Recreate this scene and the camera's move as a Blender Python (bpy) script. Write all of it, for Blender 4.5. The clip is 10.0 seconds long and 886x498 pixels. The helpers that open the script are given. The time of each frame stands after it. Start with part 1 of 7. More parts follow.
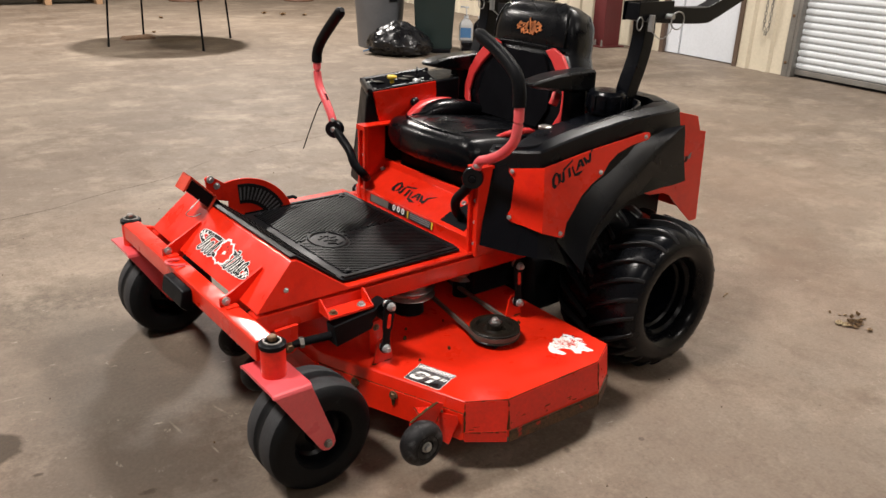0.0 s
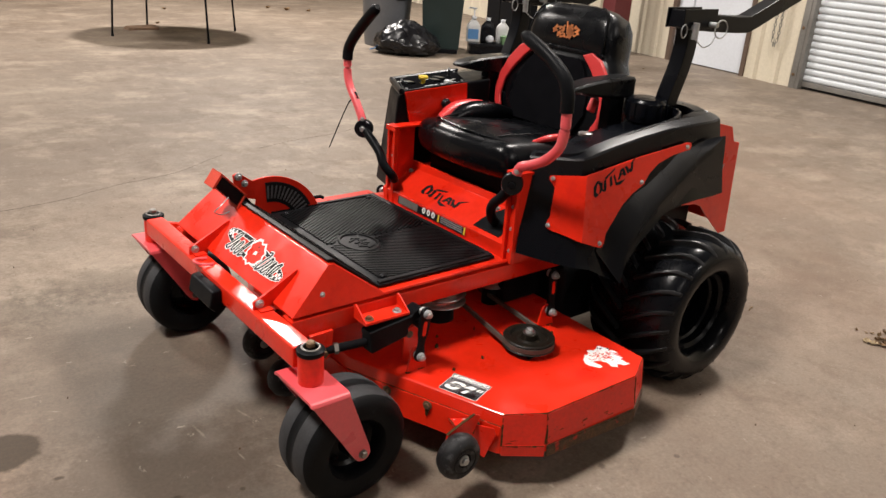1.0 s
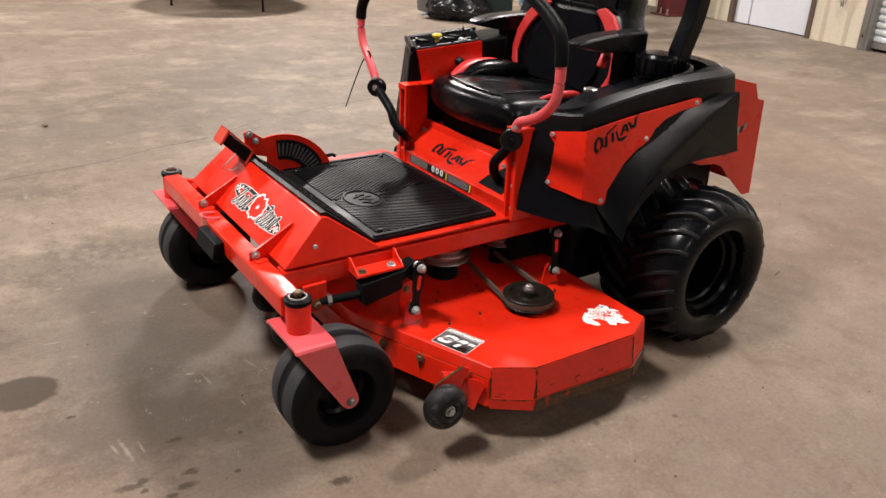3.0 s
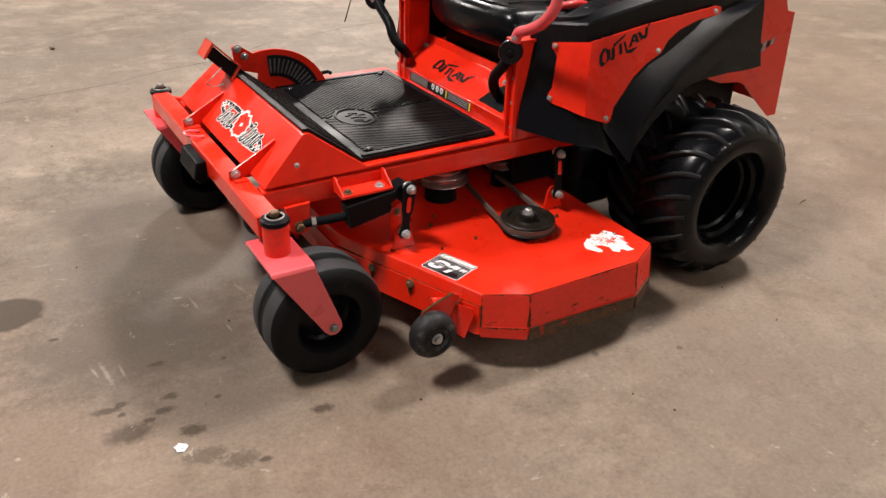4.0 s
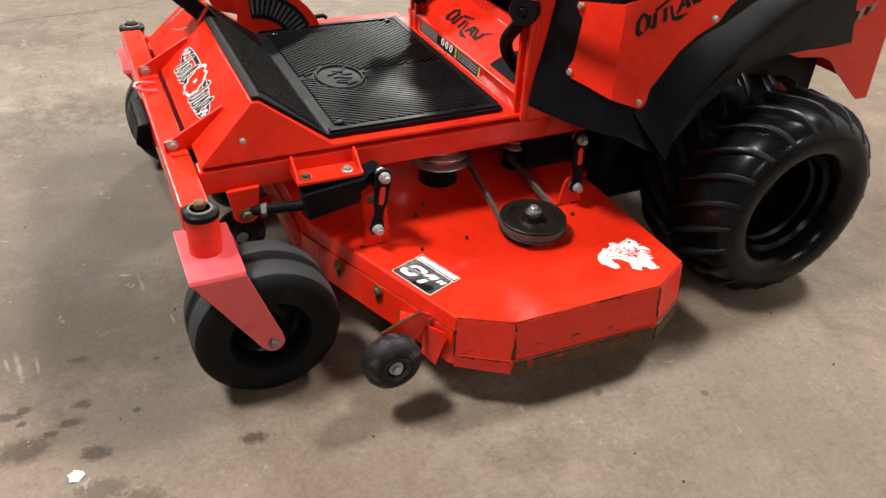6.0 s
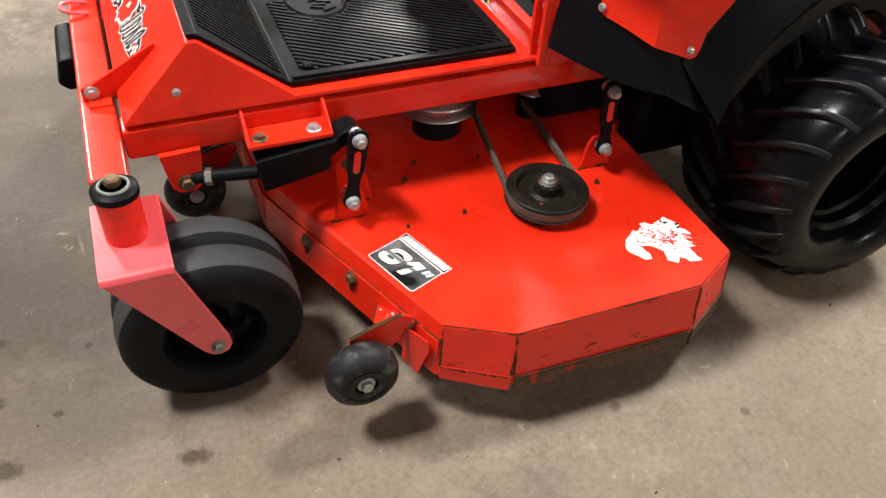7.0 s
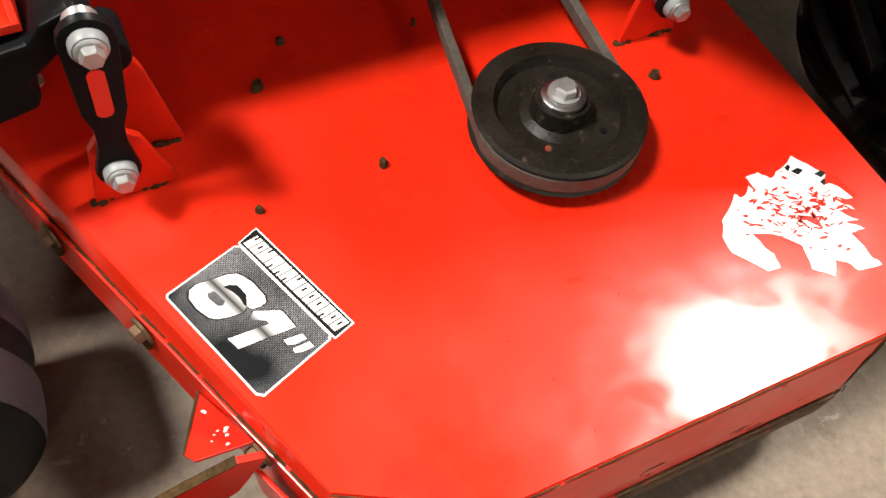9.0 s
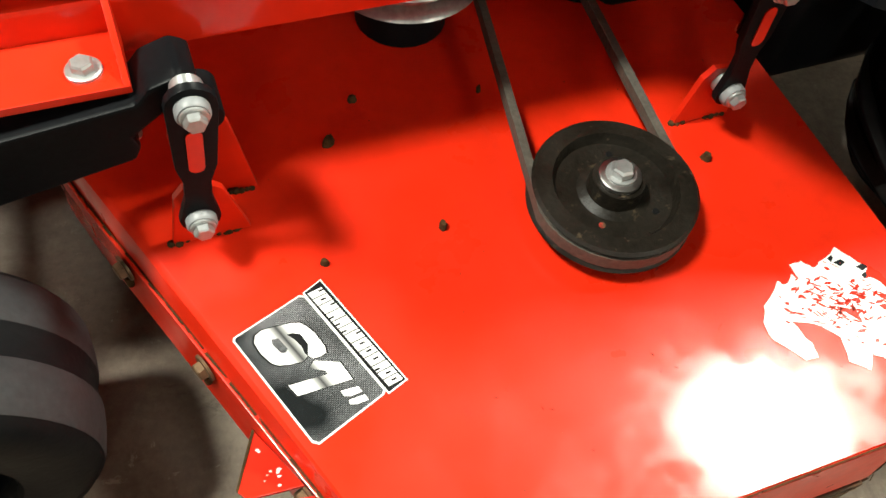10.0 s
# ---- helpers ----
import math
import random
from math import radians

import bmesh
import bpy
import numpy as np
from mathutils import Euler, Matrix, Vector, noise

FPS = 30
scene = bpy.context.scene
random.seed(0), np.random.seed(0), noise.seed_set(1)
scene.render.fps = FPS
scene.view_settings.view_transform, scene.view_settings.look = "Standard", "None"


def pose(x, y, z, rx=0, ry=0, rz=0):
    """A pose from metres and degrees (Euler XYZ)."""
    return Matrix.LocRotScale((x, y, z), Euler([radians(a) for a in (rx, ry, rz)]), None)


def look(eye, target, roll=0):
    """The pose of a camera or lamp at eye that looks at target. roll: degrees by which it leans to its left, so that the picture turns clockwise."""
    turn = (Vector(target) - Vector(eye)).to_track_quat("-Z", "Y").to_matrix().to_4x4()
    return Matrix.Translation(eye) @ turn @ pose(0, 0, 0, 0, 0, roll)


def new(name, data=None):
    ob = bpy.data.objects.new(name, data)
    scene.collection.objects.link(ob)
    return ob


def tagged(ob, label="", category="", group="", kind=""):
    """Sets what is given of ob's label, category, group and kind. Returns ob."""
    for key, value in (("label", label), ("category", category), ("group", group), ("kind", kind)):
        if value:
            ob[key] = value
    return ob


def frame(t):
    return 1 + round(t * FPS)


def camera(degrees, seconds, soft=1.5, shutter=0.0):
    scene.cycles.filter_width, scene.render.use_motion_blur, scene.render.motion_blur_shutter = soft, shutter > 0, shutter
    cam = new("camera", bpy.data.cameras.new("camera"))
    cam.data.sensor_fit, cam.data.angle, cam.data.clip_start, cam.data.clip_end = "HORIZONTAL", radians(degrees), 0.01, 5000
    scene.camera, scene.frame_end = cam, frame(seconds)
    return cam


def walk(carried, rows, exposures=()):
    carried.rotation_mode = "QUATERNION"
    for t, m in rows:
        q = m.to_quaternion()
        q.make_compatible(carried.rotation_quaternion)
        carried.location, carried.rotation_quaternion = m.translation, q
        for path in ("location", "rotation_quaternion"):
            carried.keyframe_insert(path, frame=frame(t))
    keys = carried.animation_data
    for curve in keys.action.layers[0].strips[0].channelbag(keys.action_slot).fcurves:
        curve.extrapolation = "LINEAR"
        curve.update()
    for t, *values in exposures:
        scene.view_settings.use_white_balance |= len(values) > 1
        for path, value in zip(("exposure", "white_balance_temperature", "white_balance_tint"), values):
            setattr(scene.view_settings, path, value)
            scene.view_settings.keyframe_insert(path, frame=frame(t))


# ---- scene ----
cam = camera(59.1, 10.0)
PATH = [
    (0, (-2.181, -2.079, 1.362), (-1.019, -0.633, 0.614), 1.9),
    (0.5, (-2.217, -2.024, 1.362), (-1.045, -0.58, 0.627), 2.6),
    (1, (-2.248, -1.947, 1.349), (-1.066, -0.517, 0.603), 3.9),
    (1.5, (-2.238, -1.923, 1.329), (-1.057, -0.513, 0.544), 3.2),
    (2, (-2.22, -1.963, 1.334), (-1.071, -0.539, 0.527), 2.6),
    (3.5, (-2.034, -2.112, 1.306), (-1.07, -0.581, 0.453), 1.8),
    (4, (-1.96, -2.072, 1.249), (-1.039, -0.589, 0.272), 1.7),
    (4.5, (-1.873, -1.961, 1.25), (-0.958, -0.507, 0.225), 2.3),
    (5, (-1.816, -1.872, 1.241), (-0.914, -0.419, 0.204), 1.7),
    (6.5, (-1.464, -1.706, 1.183), (-0.81, -0.273, -0.049), 4.0),
    (7, (-1.382, -1.508, 1.143), (-0.763, -0.164, -0.203), 4.0),
    (7.5, (-1.31, -1.37, 1.082), (-0.73, -0.122, -0.369), 2.7),
    (8, (-1.175, -1.178, 0.947), (-0.622, -0.03, -0.595), 3.5),
    (8.5, (-1.066, -0.986, 0.812), (-0.528, 0.032, -0.823), 4.3),
    (9, (-1.046, -0.891, 0.769), (-0.502, -0.002, -0.938), 7.6),
    (9.5, (-1.059, -0.854, 0.779), (-0.532, 0.018, -0.942), 9.0),
    (10, (-1.072, -0.867, 0.813), (-0.56, 0.088, -0.867), 9.4),
]
EXPOSURES = [(0, -0.17, 6500, 10), (2, -0.15, 6500, 12), (3.5, -0.11, 6500, 13), (4, -0.02, 6500, 12), (5, 0.06, 6450, 11), (6.5, 0.18, 6200, 5), (7, 0.26, 6200, 5), (8, 0.35, 6500, 7), (9, 0.42, 6500, 7), (9.5, 0.40, 6500, 6), (10, 0.44, 6450, -5)]
walk(cam, [(t, look(eye, target, roll)) for t, eye, target, roll in PATH], exposures=EXPOSURES)

# ---- light ----
world = bpy.data.worlds.new("world")
scene.world = world
world.use_nodes = True
world.node_tree.nodes["Background"].inputs[0].default_value = (0.9, 0.95, 1.0, 1)
world.node_tree.nodes["Background"].inputs[1].default_value = 0.022
CEILING = 6.0


def bay_and_fill(x, y, watts, size=1.1):
    data = bpy.data.lights.new("bay_and_fill_light", "AREA")
    data.shape, data.size, data.energy, data.color = "DISK", size, watts, (1.0, 0.932, 0.87)
    lamp = new("bay_and_fill_light", data)
    lamp.location = (x, y, CEILING - 0.12)
    tagged(lamp, "round lamp below the roof, out of view; some added as fill", "lamp")


# first three follow glints and a shadow; the other three are added fill
for lx, ly, lw in ((2.86, 0.16, 535), (2.94, 8.8, 1000), (-3.8, 0.1, 560), (-3.9, 8.6, 790), (2.9, -8.3, 235), (-3.9, -8.3, 185)):
    bay_and_fill(lx, ly, lw)


# ---- materials ----
def material(name, color, rough=0.5, metal=0.0, dark=0.75, light=1.12, coarse=3.0, fine=60.0, bump=0.05, coat=0.0, spread=0.12, spots=None, spot_amount=0.62, spot_scale=9.0, spec=0.5, ior=1.5):
    """A surface with variation at two scales in colour and gloss, a fine relief and, at will, spots of another colour."""
    m = bpy.data.materials.new(name)
    m.use_nodes = True
    nt = m.node_tree
    bsdf = nt.nodes["Principled BSDF"]
    link = nt.links.new
    place = nt.nodes.new("ShaderNodeTexCoord")
    big, small = nt.nodes.new("ShaderNodeTexNoise"), nt.nodes.new("ShaderNodeTexNoise")
    for n, s in ((big, coarse), (small, fine)):
        n.inputs["Scale"].default_value, n.inputs["Detail"].default_value = s, 6
        link(place.outputs["Object"], n.inputs["Vector"])
    add = nt.nodes.new("ShaderNodeMath")
    add.operation = "ADD"
    link(big.outputs["Fac"], add.inputs[0])
    link(small.outputs["Fac"], add.inputs[1])
    half = nt.nodes.new("ShaderNodeMapRange")
    half.inputs["From Min"].default_value, half.inputs["From Max"].default_value = 0.6, 1.4
    link(add.outputs[0], half.inputs["Value"])
    ramp = nt.nodes.new("ShaderNodeValToRGB")
    ramp.color_ramp.elements[0].color = (*[c * dark for c in color], 1)
    ramp.color_ramp.elements[1].color = (*[min(1, c * light) for c in color], 1)
    link(half.outputs[0], ramp.inputs["Fac"])
    out = ramp.outputs["Color"]
    gloss = nt.nodes.new("ShaderNodeMapRange")
    gloss.inputs["To Min"].default_value, gloss.inputs["To Max"].default_value = max(0.02, rough - spread), min(1, rough + spread)
    link(big.outputs["Fac"], gloss.inputs["Value"])
    gloss.inputs["From Min"].default_value, gloss.inputs["From Max"].default_value = 0.3, 0.7
    if spots:
        dirt = nt.nodes.new("ShaderNodeTexNoise")
        dirt.inputs["Scale"].default_value, dirt.inputs["Detail"].default_value, dirt.inputs["Roughness"].default_value = spot_scale, 8, 0.7
        link(place.outputs["Object"], dirt.inputs["Vector"])
        cut = nt.nodes.new("ShaderNodeMapRange")
        cut.inputs["From Min"].default_value, cut.inputs["From Max"].default_value = spot_amount, spot_amount + 0.08
        link(dirt.outputs["Fac"], cut.inputs["Value"])
        mix = nt.nodes.new("ShaderNodeMixRGB")
        link(cut.outputs[0], mix.inputs["Fac"])
        link(out, mix.inputs[1])
        mix.inputs[2].default_value = (*spots, 1)
        out = mix.outputs[0]
    link(out, bsdf.inputs["Base Color"])
    link(gloss.outputs[0], bsdf.inputs["Roughness"])
    bsdf.inputs["Metallic"].default_value = metal
    bsdf.inputs["Specular IOR Level"].default_value = spec
    bsdf.inputs["IOR"].default_value = ior
    bsdf.inputs["Coat Weight"].default_value = coat
    bsdf.inputs["Coat Roughness"].default_value = 0.12
    if bump:
        rel = nt.nodes.new("ShaderNodeBump")
        rel.inputs["Strength"].default_value, rel.inputs["Distance"].default_value = bump, 0.004
        link(small.outputs["Fac"], rel.inputs["Height"])
        link(rel.outputs[0], bsdf.inputs["Normal"])
    return m


RED = material("red_enamel", (0.74, 0.0225, 0.0062), 0.36, dark=0.87, light=1.05, coarse=11, fine=46, bump=0.028, spread=0.13, coat=0.6, spec=0.16, spots=(0.63, 0.016, 0.006), spot_amount=0.56, spot_scale=5)
cloudy, dull = RED.node_tree.nodes.new("ShaderNodeTexNoise"), RED.node_tree.nodes.new("ShaderNodeMapRange")
cloudy.inputs["Scale"].default_value, cloudy.inputs["Detail"].default_value, cloudy.inputs["Roughness"].default_value = 13, 12, 0.74
dull.inputs["From Min"].default_value, dull.inputs["From Max"].default_value = 0.40, 0.62
dull.inputs["To Min"].default_value, dull.inputs["To Max"].default_value = 0.05, 0.26
RED.node_tree.links.new(RED.node_tree.nodes["Texture Coordinate"].outputs["Object"], cloudy.inputs["Vector"])
RED.node_tree.links.new(cloudy.outputs["Fac"], dull.inputs["Value"])
RED.node_tree.links.new(dull.outputs[0], RED.node_tree.nodes["Principled BSDF"].inputs["Coat Roughness"])
RED_WORN = material("worn_red_enamel", (0.74, 0.021, 0.008), 0.34, dark=0.8, coarse=9, fine=90, bump=0.04, spots=(0.06, 0.03, 0.015), spot_amount=0.655, spot_scale=20)
PINK = material("faded_red_enamel", (0.72, 0.085, 0.10), 0.36, dark=0.9, light=1.08, coarse=7, fine=120, bump=0.02, coat=0.7)
PINK.node_tree.nodes["Principled BSDF"].inputs["Coat Roughness"].default_value = 0.3
RUST = material("rusty_bare_steel", (0.066, 0.034, 0.016), 0.72, metal=0.2, dark=0.15, light=2.4, coarse=22, fine=160, bump=0.25, spots=(0.55, 0.018, 0.010), spot_amount=0.59, spot_scale=15)
PLASTIC = material("black_moulded_plastic", (0.0032, 0.0038, 0.0056), 0.29, dark=0.8, light=1.3, coarse=4, fine=300, bump=0.04, spec=0.3, ior=1.42, spread=0.06)
MATTE = material("matt_black_steel", (0.0055, 0.006, 0.007), 0.42, dark=0.7, light=1.5, coarse=12, fine=200, bump=0.04, spec=0.16, ior=1.3)
GLOSS_BLACK = material("gloss_black_steel", (0.0026, 0.003, 0.0045), 0.3, dark=0.7, light=1.3, bump=0.02, spec=0.25, ior=1.4)
TYRE = material("dressed_black_rubber", (0.0042, 0.0047, 0.0060), 0.22, dark=0.6, light=1.6, coarse=10, fine=120, bump=0.05, spread=0.06, spec=0.23, ior=1.41)
# paler copy of the tyre rubber that stands in for light on lug edges
LUG = material("lit_lug_rubber", (0.0085, 0.0088, 0.0096), 0.36, dark=0.6, light=1.7, coarse=14, fine=120, bump=0.06, spec=0.3, ior=1.42)
CASTER = material("grey_solid_rubber", (0.006, 0.0064, 0.0072), 0.55, dark=0.75, light=1.35, coarse=9, fine=150, bump=0.1, spec=0.12, spots=(0.022, 0.022, 0.024), spot_amount=0.62, spot_scale=20)
ROLLER = material("scuffed_black_rubber", (0.008, 0.008, 0.009), 0.55, dark=0.6, light=1.6, coarse=25, fine=150, bump=0.15, spec=0.3, spots=(0.05, 0.05, 0.052), spot_amount=0.54, spot_scale=28)
DUSTY = material("dusty_worn_rubber", (0.028, 0.029, 0.032), 0.65, dark=0.6, light=1.25, coarse=14, fine=150, bump=0.12)
RUBBER_MAT = material("black_rubber_mat", (0.0045, 0.0047, 0.0054), 0.44, dark=0.7, light=1.5, coarse=6, fine=180, bump=0.1, spec=0.22, ior=1.36)
VINYL = material("black_vinyl", (0.0032, 0.0036, 0.0046), 0.29, dark=0.8, light=1.3, coarse=8, fine=260, bump=0.09, spec=0.24)
CLOTH = material("black_mesh_cloth", (0.005, 0.005, 0.006), 0.8, dark=0.7, light=1.4, coarse=20, fine=400, bump=0.2, spec=0.15, ior=1.05)
RED_VINYL = material("red_vinyl", (0.56, 0.035, 0.035), 0.35, dark=0.85, light=1.1, coarse=9, fine=260, bump=0.08)
ZINC = material("zinc_plated_steel", (0.46, 0.47, 0.47), 0.4, metal=0.7, dark=0.75, light=1.1, coarse=30, fine=200, bump=0.03)
NYLON = material("grey_white_bushing", (0.29, 0.30, 0.31), 0.5, dark=0.8, light=1.05)
OLD_BOLT = material("yellowed_zinc_bolt", (0.20, 0.125, 0.07), 0.55, metal=0.6, dark=0.5, light=1.2, coarse=40, fine=200, bump=0.1)
PULLEY = material("oily_black_pulley", (0.0105, 0.0085, 0.0062), 0.42, dark=0.45, light=2.0, coarse=25, fine=220, bump=0.2, spots=(0.075, 0.055, 0.034), spot_amount=0.60, spot_scale=80, spec=0.25)
ALLOY = material("dull_machined_alloy", (0.42, 0.41, 0.40), 0.35, metal=1.0, dark=0.6, light=1.15, coarse=20, fine=160, bump=0.06)
BELT = material("worn_drive_belt", (0.085, 0.072, 0.058), 0.75, dark=0.45, light=1.3, coarse=40, fine=220, bump=0.15)
SWITCH_BLACK = material("satin_black_panel", (0.006, 0.006, 0.007), 0.6, spec=0.05, ior=1.03)
WHITE_INK = material("white_decal", (0.82, 0.82, 0.80), 0.4, dark=0.9, light=1.05)
BLACK_INK = material("black_decal", (0.009, 0.009, 0.010), 0.5, spec=0.15)
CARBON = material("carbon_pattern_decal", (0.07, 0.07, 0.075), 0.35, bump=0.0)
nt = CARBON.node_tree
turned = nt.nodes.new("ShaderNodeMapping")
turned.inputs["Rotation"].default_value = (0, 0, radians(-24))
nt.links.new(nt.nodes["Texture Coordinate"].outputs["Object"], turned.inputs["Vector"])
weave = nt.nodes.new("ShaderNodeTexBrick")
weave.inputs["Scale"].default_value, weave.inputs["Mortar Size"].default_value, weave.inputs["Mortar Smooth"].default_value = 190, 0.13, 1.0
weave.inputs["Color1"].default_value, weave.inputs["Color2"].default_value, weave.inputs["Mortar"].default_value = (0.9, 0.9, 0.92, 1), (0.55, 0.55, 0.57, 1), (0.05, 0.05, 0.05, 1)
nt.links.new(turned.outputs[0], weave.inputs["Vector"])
# pale and dark patches put a sheen into the printed weave's colour
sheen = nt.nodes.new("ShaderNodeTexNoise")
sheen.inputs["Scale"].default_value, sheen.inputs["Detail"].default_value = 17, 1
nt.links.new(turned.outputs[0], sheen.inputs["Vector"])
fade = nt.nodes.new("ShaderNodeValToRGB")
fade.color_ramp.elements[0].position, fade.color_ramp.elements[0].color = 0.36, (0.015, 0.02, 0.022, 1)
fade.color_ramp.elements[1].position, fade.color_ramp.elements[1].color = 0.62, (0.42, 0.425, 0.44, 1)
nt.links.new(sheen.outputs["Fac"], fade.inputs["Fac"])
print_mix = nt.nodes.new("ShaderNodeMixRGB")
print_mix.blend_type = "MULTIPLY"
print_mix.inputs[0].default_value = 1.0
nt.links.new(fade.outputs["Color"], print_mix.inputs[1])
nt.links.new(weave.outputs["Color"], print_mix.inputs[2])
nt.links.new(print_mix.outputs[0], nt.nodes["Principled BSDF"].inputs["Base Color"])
CHROME_INK = material("chrome_look_decal", (0.82, 0.82, 0.80), 0.4)
nt = CHROME_INK.node_tree
across = nt.nodes.new("ShaderNodeVectorMath")
across.operation = "DOT_PRODUCT"
across.inputs[1].default_value = (0.926, 0.379, 0)
nt.links.new(nt.nodes["Texture Coordinate"].outputs["Object"], across.inputs[0])
shift = nt.nodes.new("ShaderNodeMath")
shift.operation = "ADD"
shift.inputs[1].default_value = 1.188
nt.links.new(across.outputs["Value"], shift.inputs[0])
fade = nt.nodes.new("ShaderNodeMath")
fade.operation = "ABSOLUTE"
nt.links.new(shift.outputs[0], fade.inputs[0])
band = nt.nodes.new("ShaderNodeValToRGB")
band.color_ramp.elements[0].position, band.color_ramp.elements[0].color = 0.0015, (0.03, 0.03, 0.032, 1)
band.color_ramp.elements[1].position, band.color_ramp.elements[1].color = 0.008, (0.84, 0.84, 0.83, 1)
nt.links.new(fade.outputs[0], band.inputs["Fac"])
nt.links.new(band.outputs["Color"], nt.nodes["Principled BSDF"].inputs["Base Color"])
YELLOW = material("yellow_plastic", (0.72, 0.50, 0.03), 0.4)
YELLOW_INK = material("yellow_decal", (0.75, 0.55, 0.05), 0.4)
ORANGE = material("orange_embroidery", (0.62, 0.20, 0.06), 0.8, dark=0.35, light=1.3, coarse=60, fine=300, bump=0.3)
GREY_INK = material("grey_decal", (0.3, 0.3, 0.31), 0.4)
GRASS_DIRT = material("dried_grass_dirt", (0.058, 0.034, 0.014), 0.95, dark=0.35, light=1.7, coarse=90, fine=300, bump=0.3, spec=0.1)


# ---- geometry helpers ----
def V(*a):
    return Vector(a)


def box(bm, lo, hi, m=None):
    """A box from corner to corner, turned by m about its middle."""
    lo, hi = Vector(lo), Vector(hi)
    t = Matrix.Translation((lo + hi) / 2)
    if m:
        t = t @ m
    bmesh.ops.create_cube(bm, size=1, matrix=t @ Matrix.Diagonal((*(hi - lo), 1)))


def prism(bm, pts, d):
    """A flat outline made thick along d."""
    a = [bm.verts.new(p) for p in pts]
    b = [bm.verts.new(Vector(p) + Vector(d)) for p in pts]
    n = len(pts)
    bm.faces.new(a)
    bm.faces.new(b[::-1])
    for i in range(n):
        bm.faces.new((a[i], b[i], b[(i + 1) % n], a[(i + 1) % n]))


def loft(bm, rings, caps=True, closed=True):
    rows = [[bm.verts.new(p) for p in r] for r in rings]
    n = len(rows[0])
    for a, b in zip(rows, rows[1:]):
        for i in range(n if closed else n - 1):
            bm.faces.new((a[i], a[(i + 1) % n], b[(i + 1) % n], b[i]))
    if caps:
        bm.faces.new(rows[0][::-1])
        bm.faces.new(rows[-1])


def rounded(pts, steps=4, passes=1):
    """A smooth path through the given points."""
    p = [Vector(q) for q in pts]
    p = [2 * p[0] - p[1], *p, 2 * p[-1] - p[-2]]
    out = []
    for a, b, c, d in zip(p, p[1:], p[2:], p[3:]):
        for k in range(steps):
            t = k / steps
            out.append(0.5 * ((2 * b) + (c - a) * t + (2 * a - 5 * b + 4 * c - d) * t * t + (3 * b - a - 3 * c + d) * t ** 3))
    return [*out, p[-2]]


def tube(bm, pts, r, n=12, flat=1.0):
    """A pipe along the points; r is one radius or one for each point."""
    p = [Vector(q) for q in pts]
    rs = r if isinstance(r, (list, tuple)) else [r] * len(p)
    up = Vector((0, 0, 1))
    rings = []
    for i, q in enumerate(p):
        d = (p[min(i + 1, len(p) - 1)] - p[max(i - 1, 0)]).normalized()
        side = d.cross(up)
        if side.length < 0.05:
            side = d.cross(Vector((1, 0, 0)))
        side.normalize()
        if rings and side.dot(last) < 0:
            side = -side
        last = side
        top = side.cross(d)
        rings.append([q + rs[i] * (math.cos(2 * math.pi * k / n) * side + flat * math.sin(2 * math.pi * k / n) * top) for k in range(n)])
    loft(bm, rings)


def lathe(bm, prof, at, axis="z", n=32, closed=False):
    """A turned shape from (radius, height) pairs about an axis through at."""
    ax = {"x": (V(0, 1, 0), V(0, 0, 1), V(1, 0, 0)), "y": (V(0, 0, 1), V(1, 0, 0), V(0, 1, 0)), "z": (V(1, 0, 0), V(0, 1, 0), V(0, 0, 1))}[axis] if isinstance(axis, str) else axis
    rings = [[Vector(at) + ax[2] * h + max(r, 1e-4) * (math.cos(2 * math.pi * k / n) * ax[0] + math.sin(2 * math.pi * k / n) * ax[1]) for k in range(n)] for r, h in prof]
    if closed:
        rings.append(rings[0])
    loft(bm, rings, caps=not closed)
    if closed:
        bmesh.ops.remove_doubles(bm, verts=bm.verts, dist=1e-6)


def part(name, bm, mat, parent=None, label="", bevel=0.0, smooth=35, seg=2):
    """Links a bmesh as one mesh object under a thing or under a part."""
    bmesh.ops.recalc_face_normals(bm, faces=bm.faces)
    if bevel:
        edges = [e for e in bm.edges if len(e.link_faces) == 2 and e.calc_face_angle() > radians(28)]
        bmesh.ops.bevel(bm, geom=edges, offset=bevel, segments=seg, profile=0.5, affect="EDGES", clamp_overlap=True)
    mesh = bpy.data.meshes.new(name)
    shading = []
    if bevel:
        # large faces stay flat, their narrow rounded edges carry the turn
        bm.normal_update()
        size, limit = {f: f.calc_area() for f in bm.faces}, math.cos(radians(max(smooth, 32)))
        for f in bm.faces:
            for c in f.loops:
                n = Vector()
                for g in c.vert.link_faces:
                    if g.normal.dot(f.normal) > limit:
                        n += g.normal * size[g]
                shading.append(n.normalized() if n.length > 1e-12 else f.normal.copy())
    bm.to_mesh(mesh)
    bm.free()
    mesh.materials.append(mat)
    mesh.polygons.foreach_set("use_smooth", [True] * len(mesh.polygons))
    mesh.set_sharp_from_angle(angle=radians(smooth))
    if shading:
        mesh.normals_split_custom_set(shading)
    ob = new(name, mesh)
    ob.parent = parent
    if label:
        tagged(ob, label)
    return ob


def thing(name, label, category, at=(0, 0, 0), turn=0, group="", size=1.0):
    e = new(name)
    e.matrix_world = pose(*at, 0, 0, turn) @ Matrix.Scale(size, 4)
    return tagged(e, label, category, group)


def axes(d):
    d = Vector(d).normalized()
    a = d.cross(V(0, 0, 1) if abs(d.z) < 0.9 else V(1, 0, 0)).normalized()
    return a, d.cross(a), d


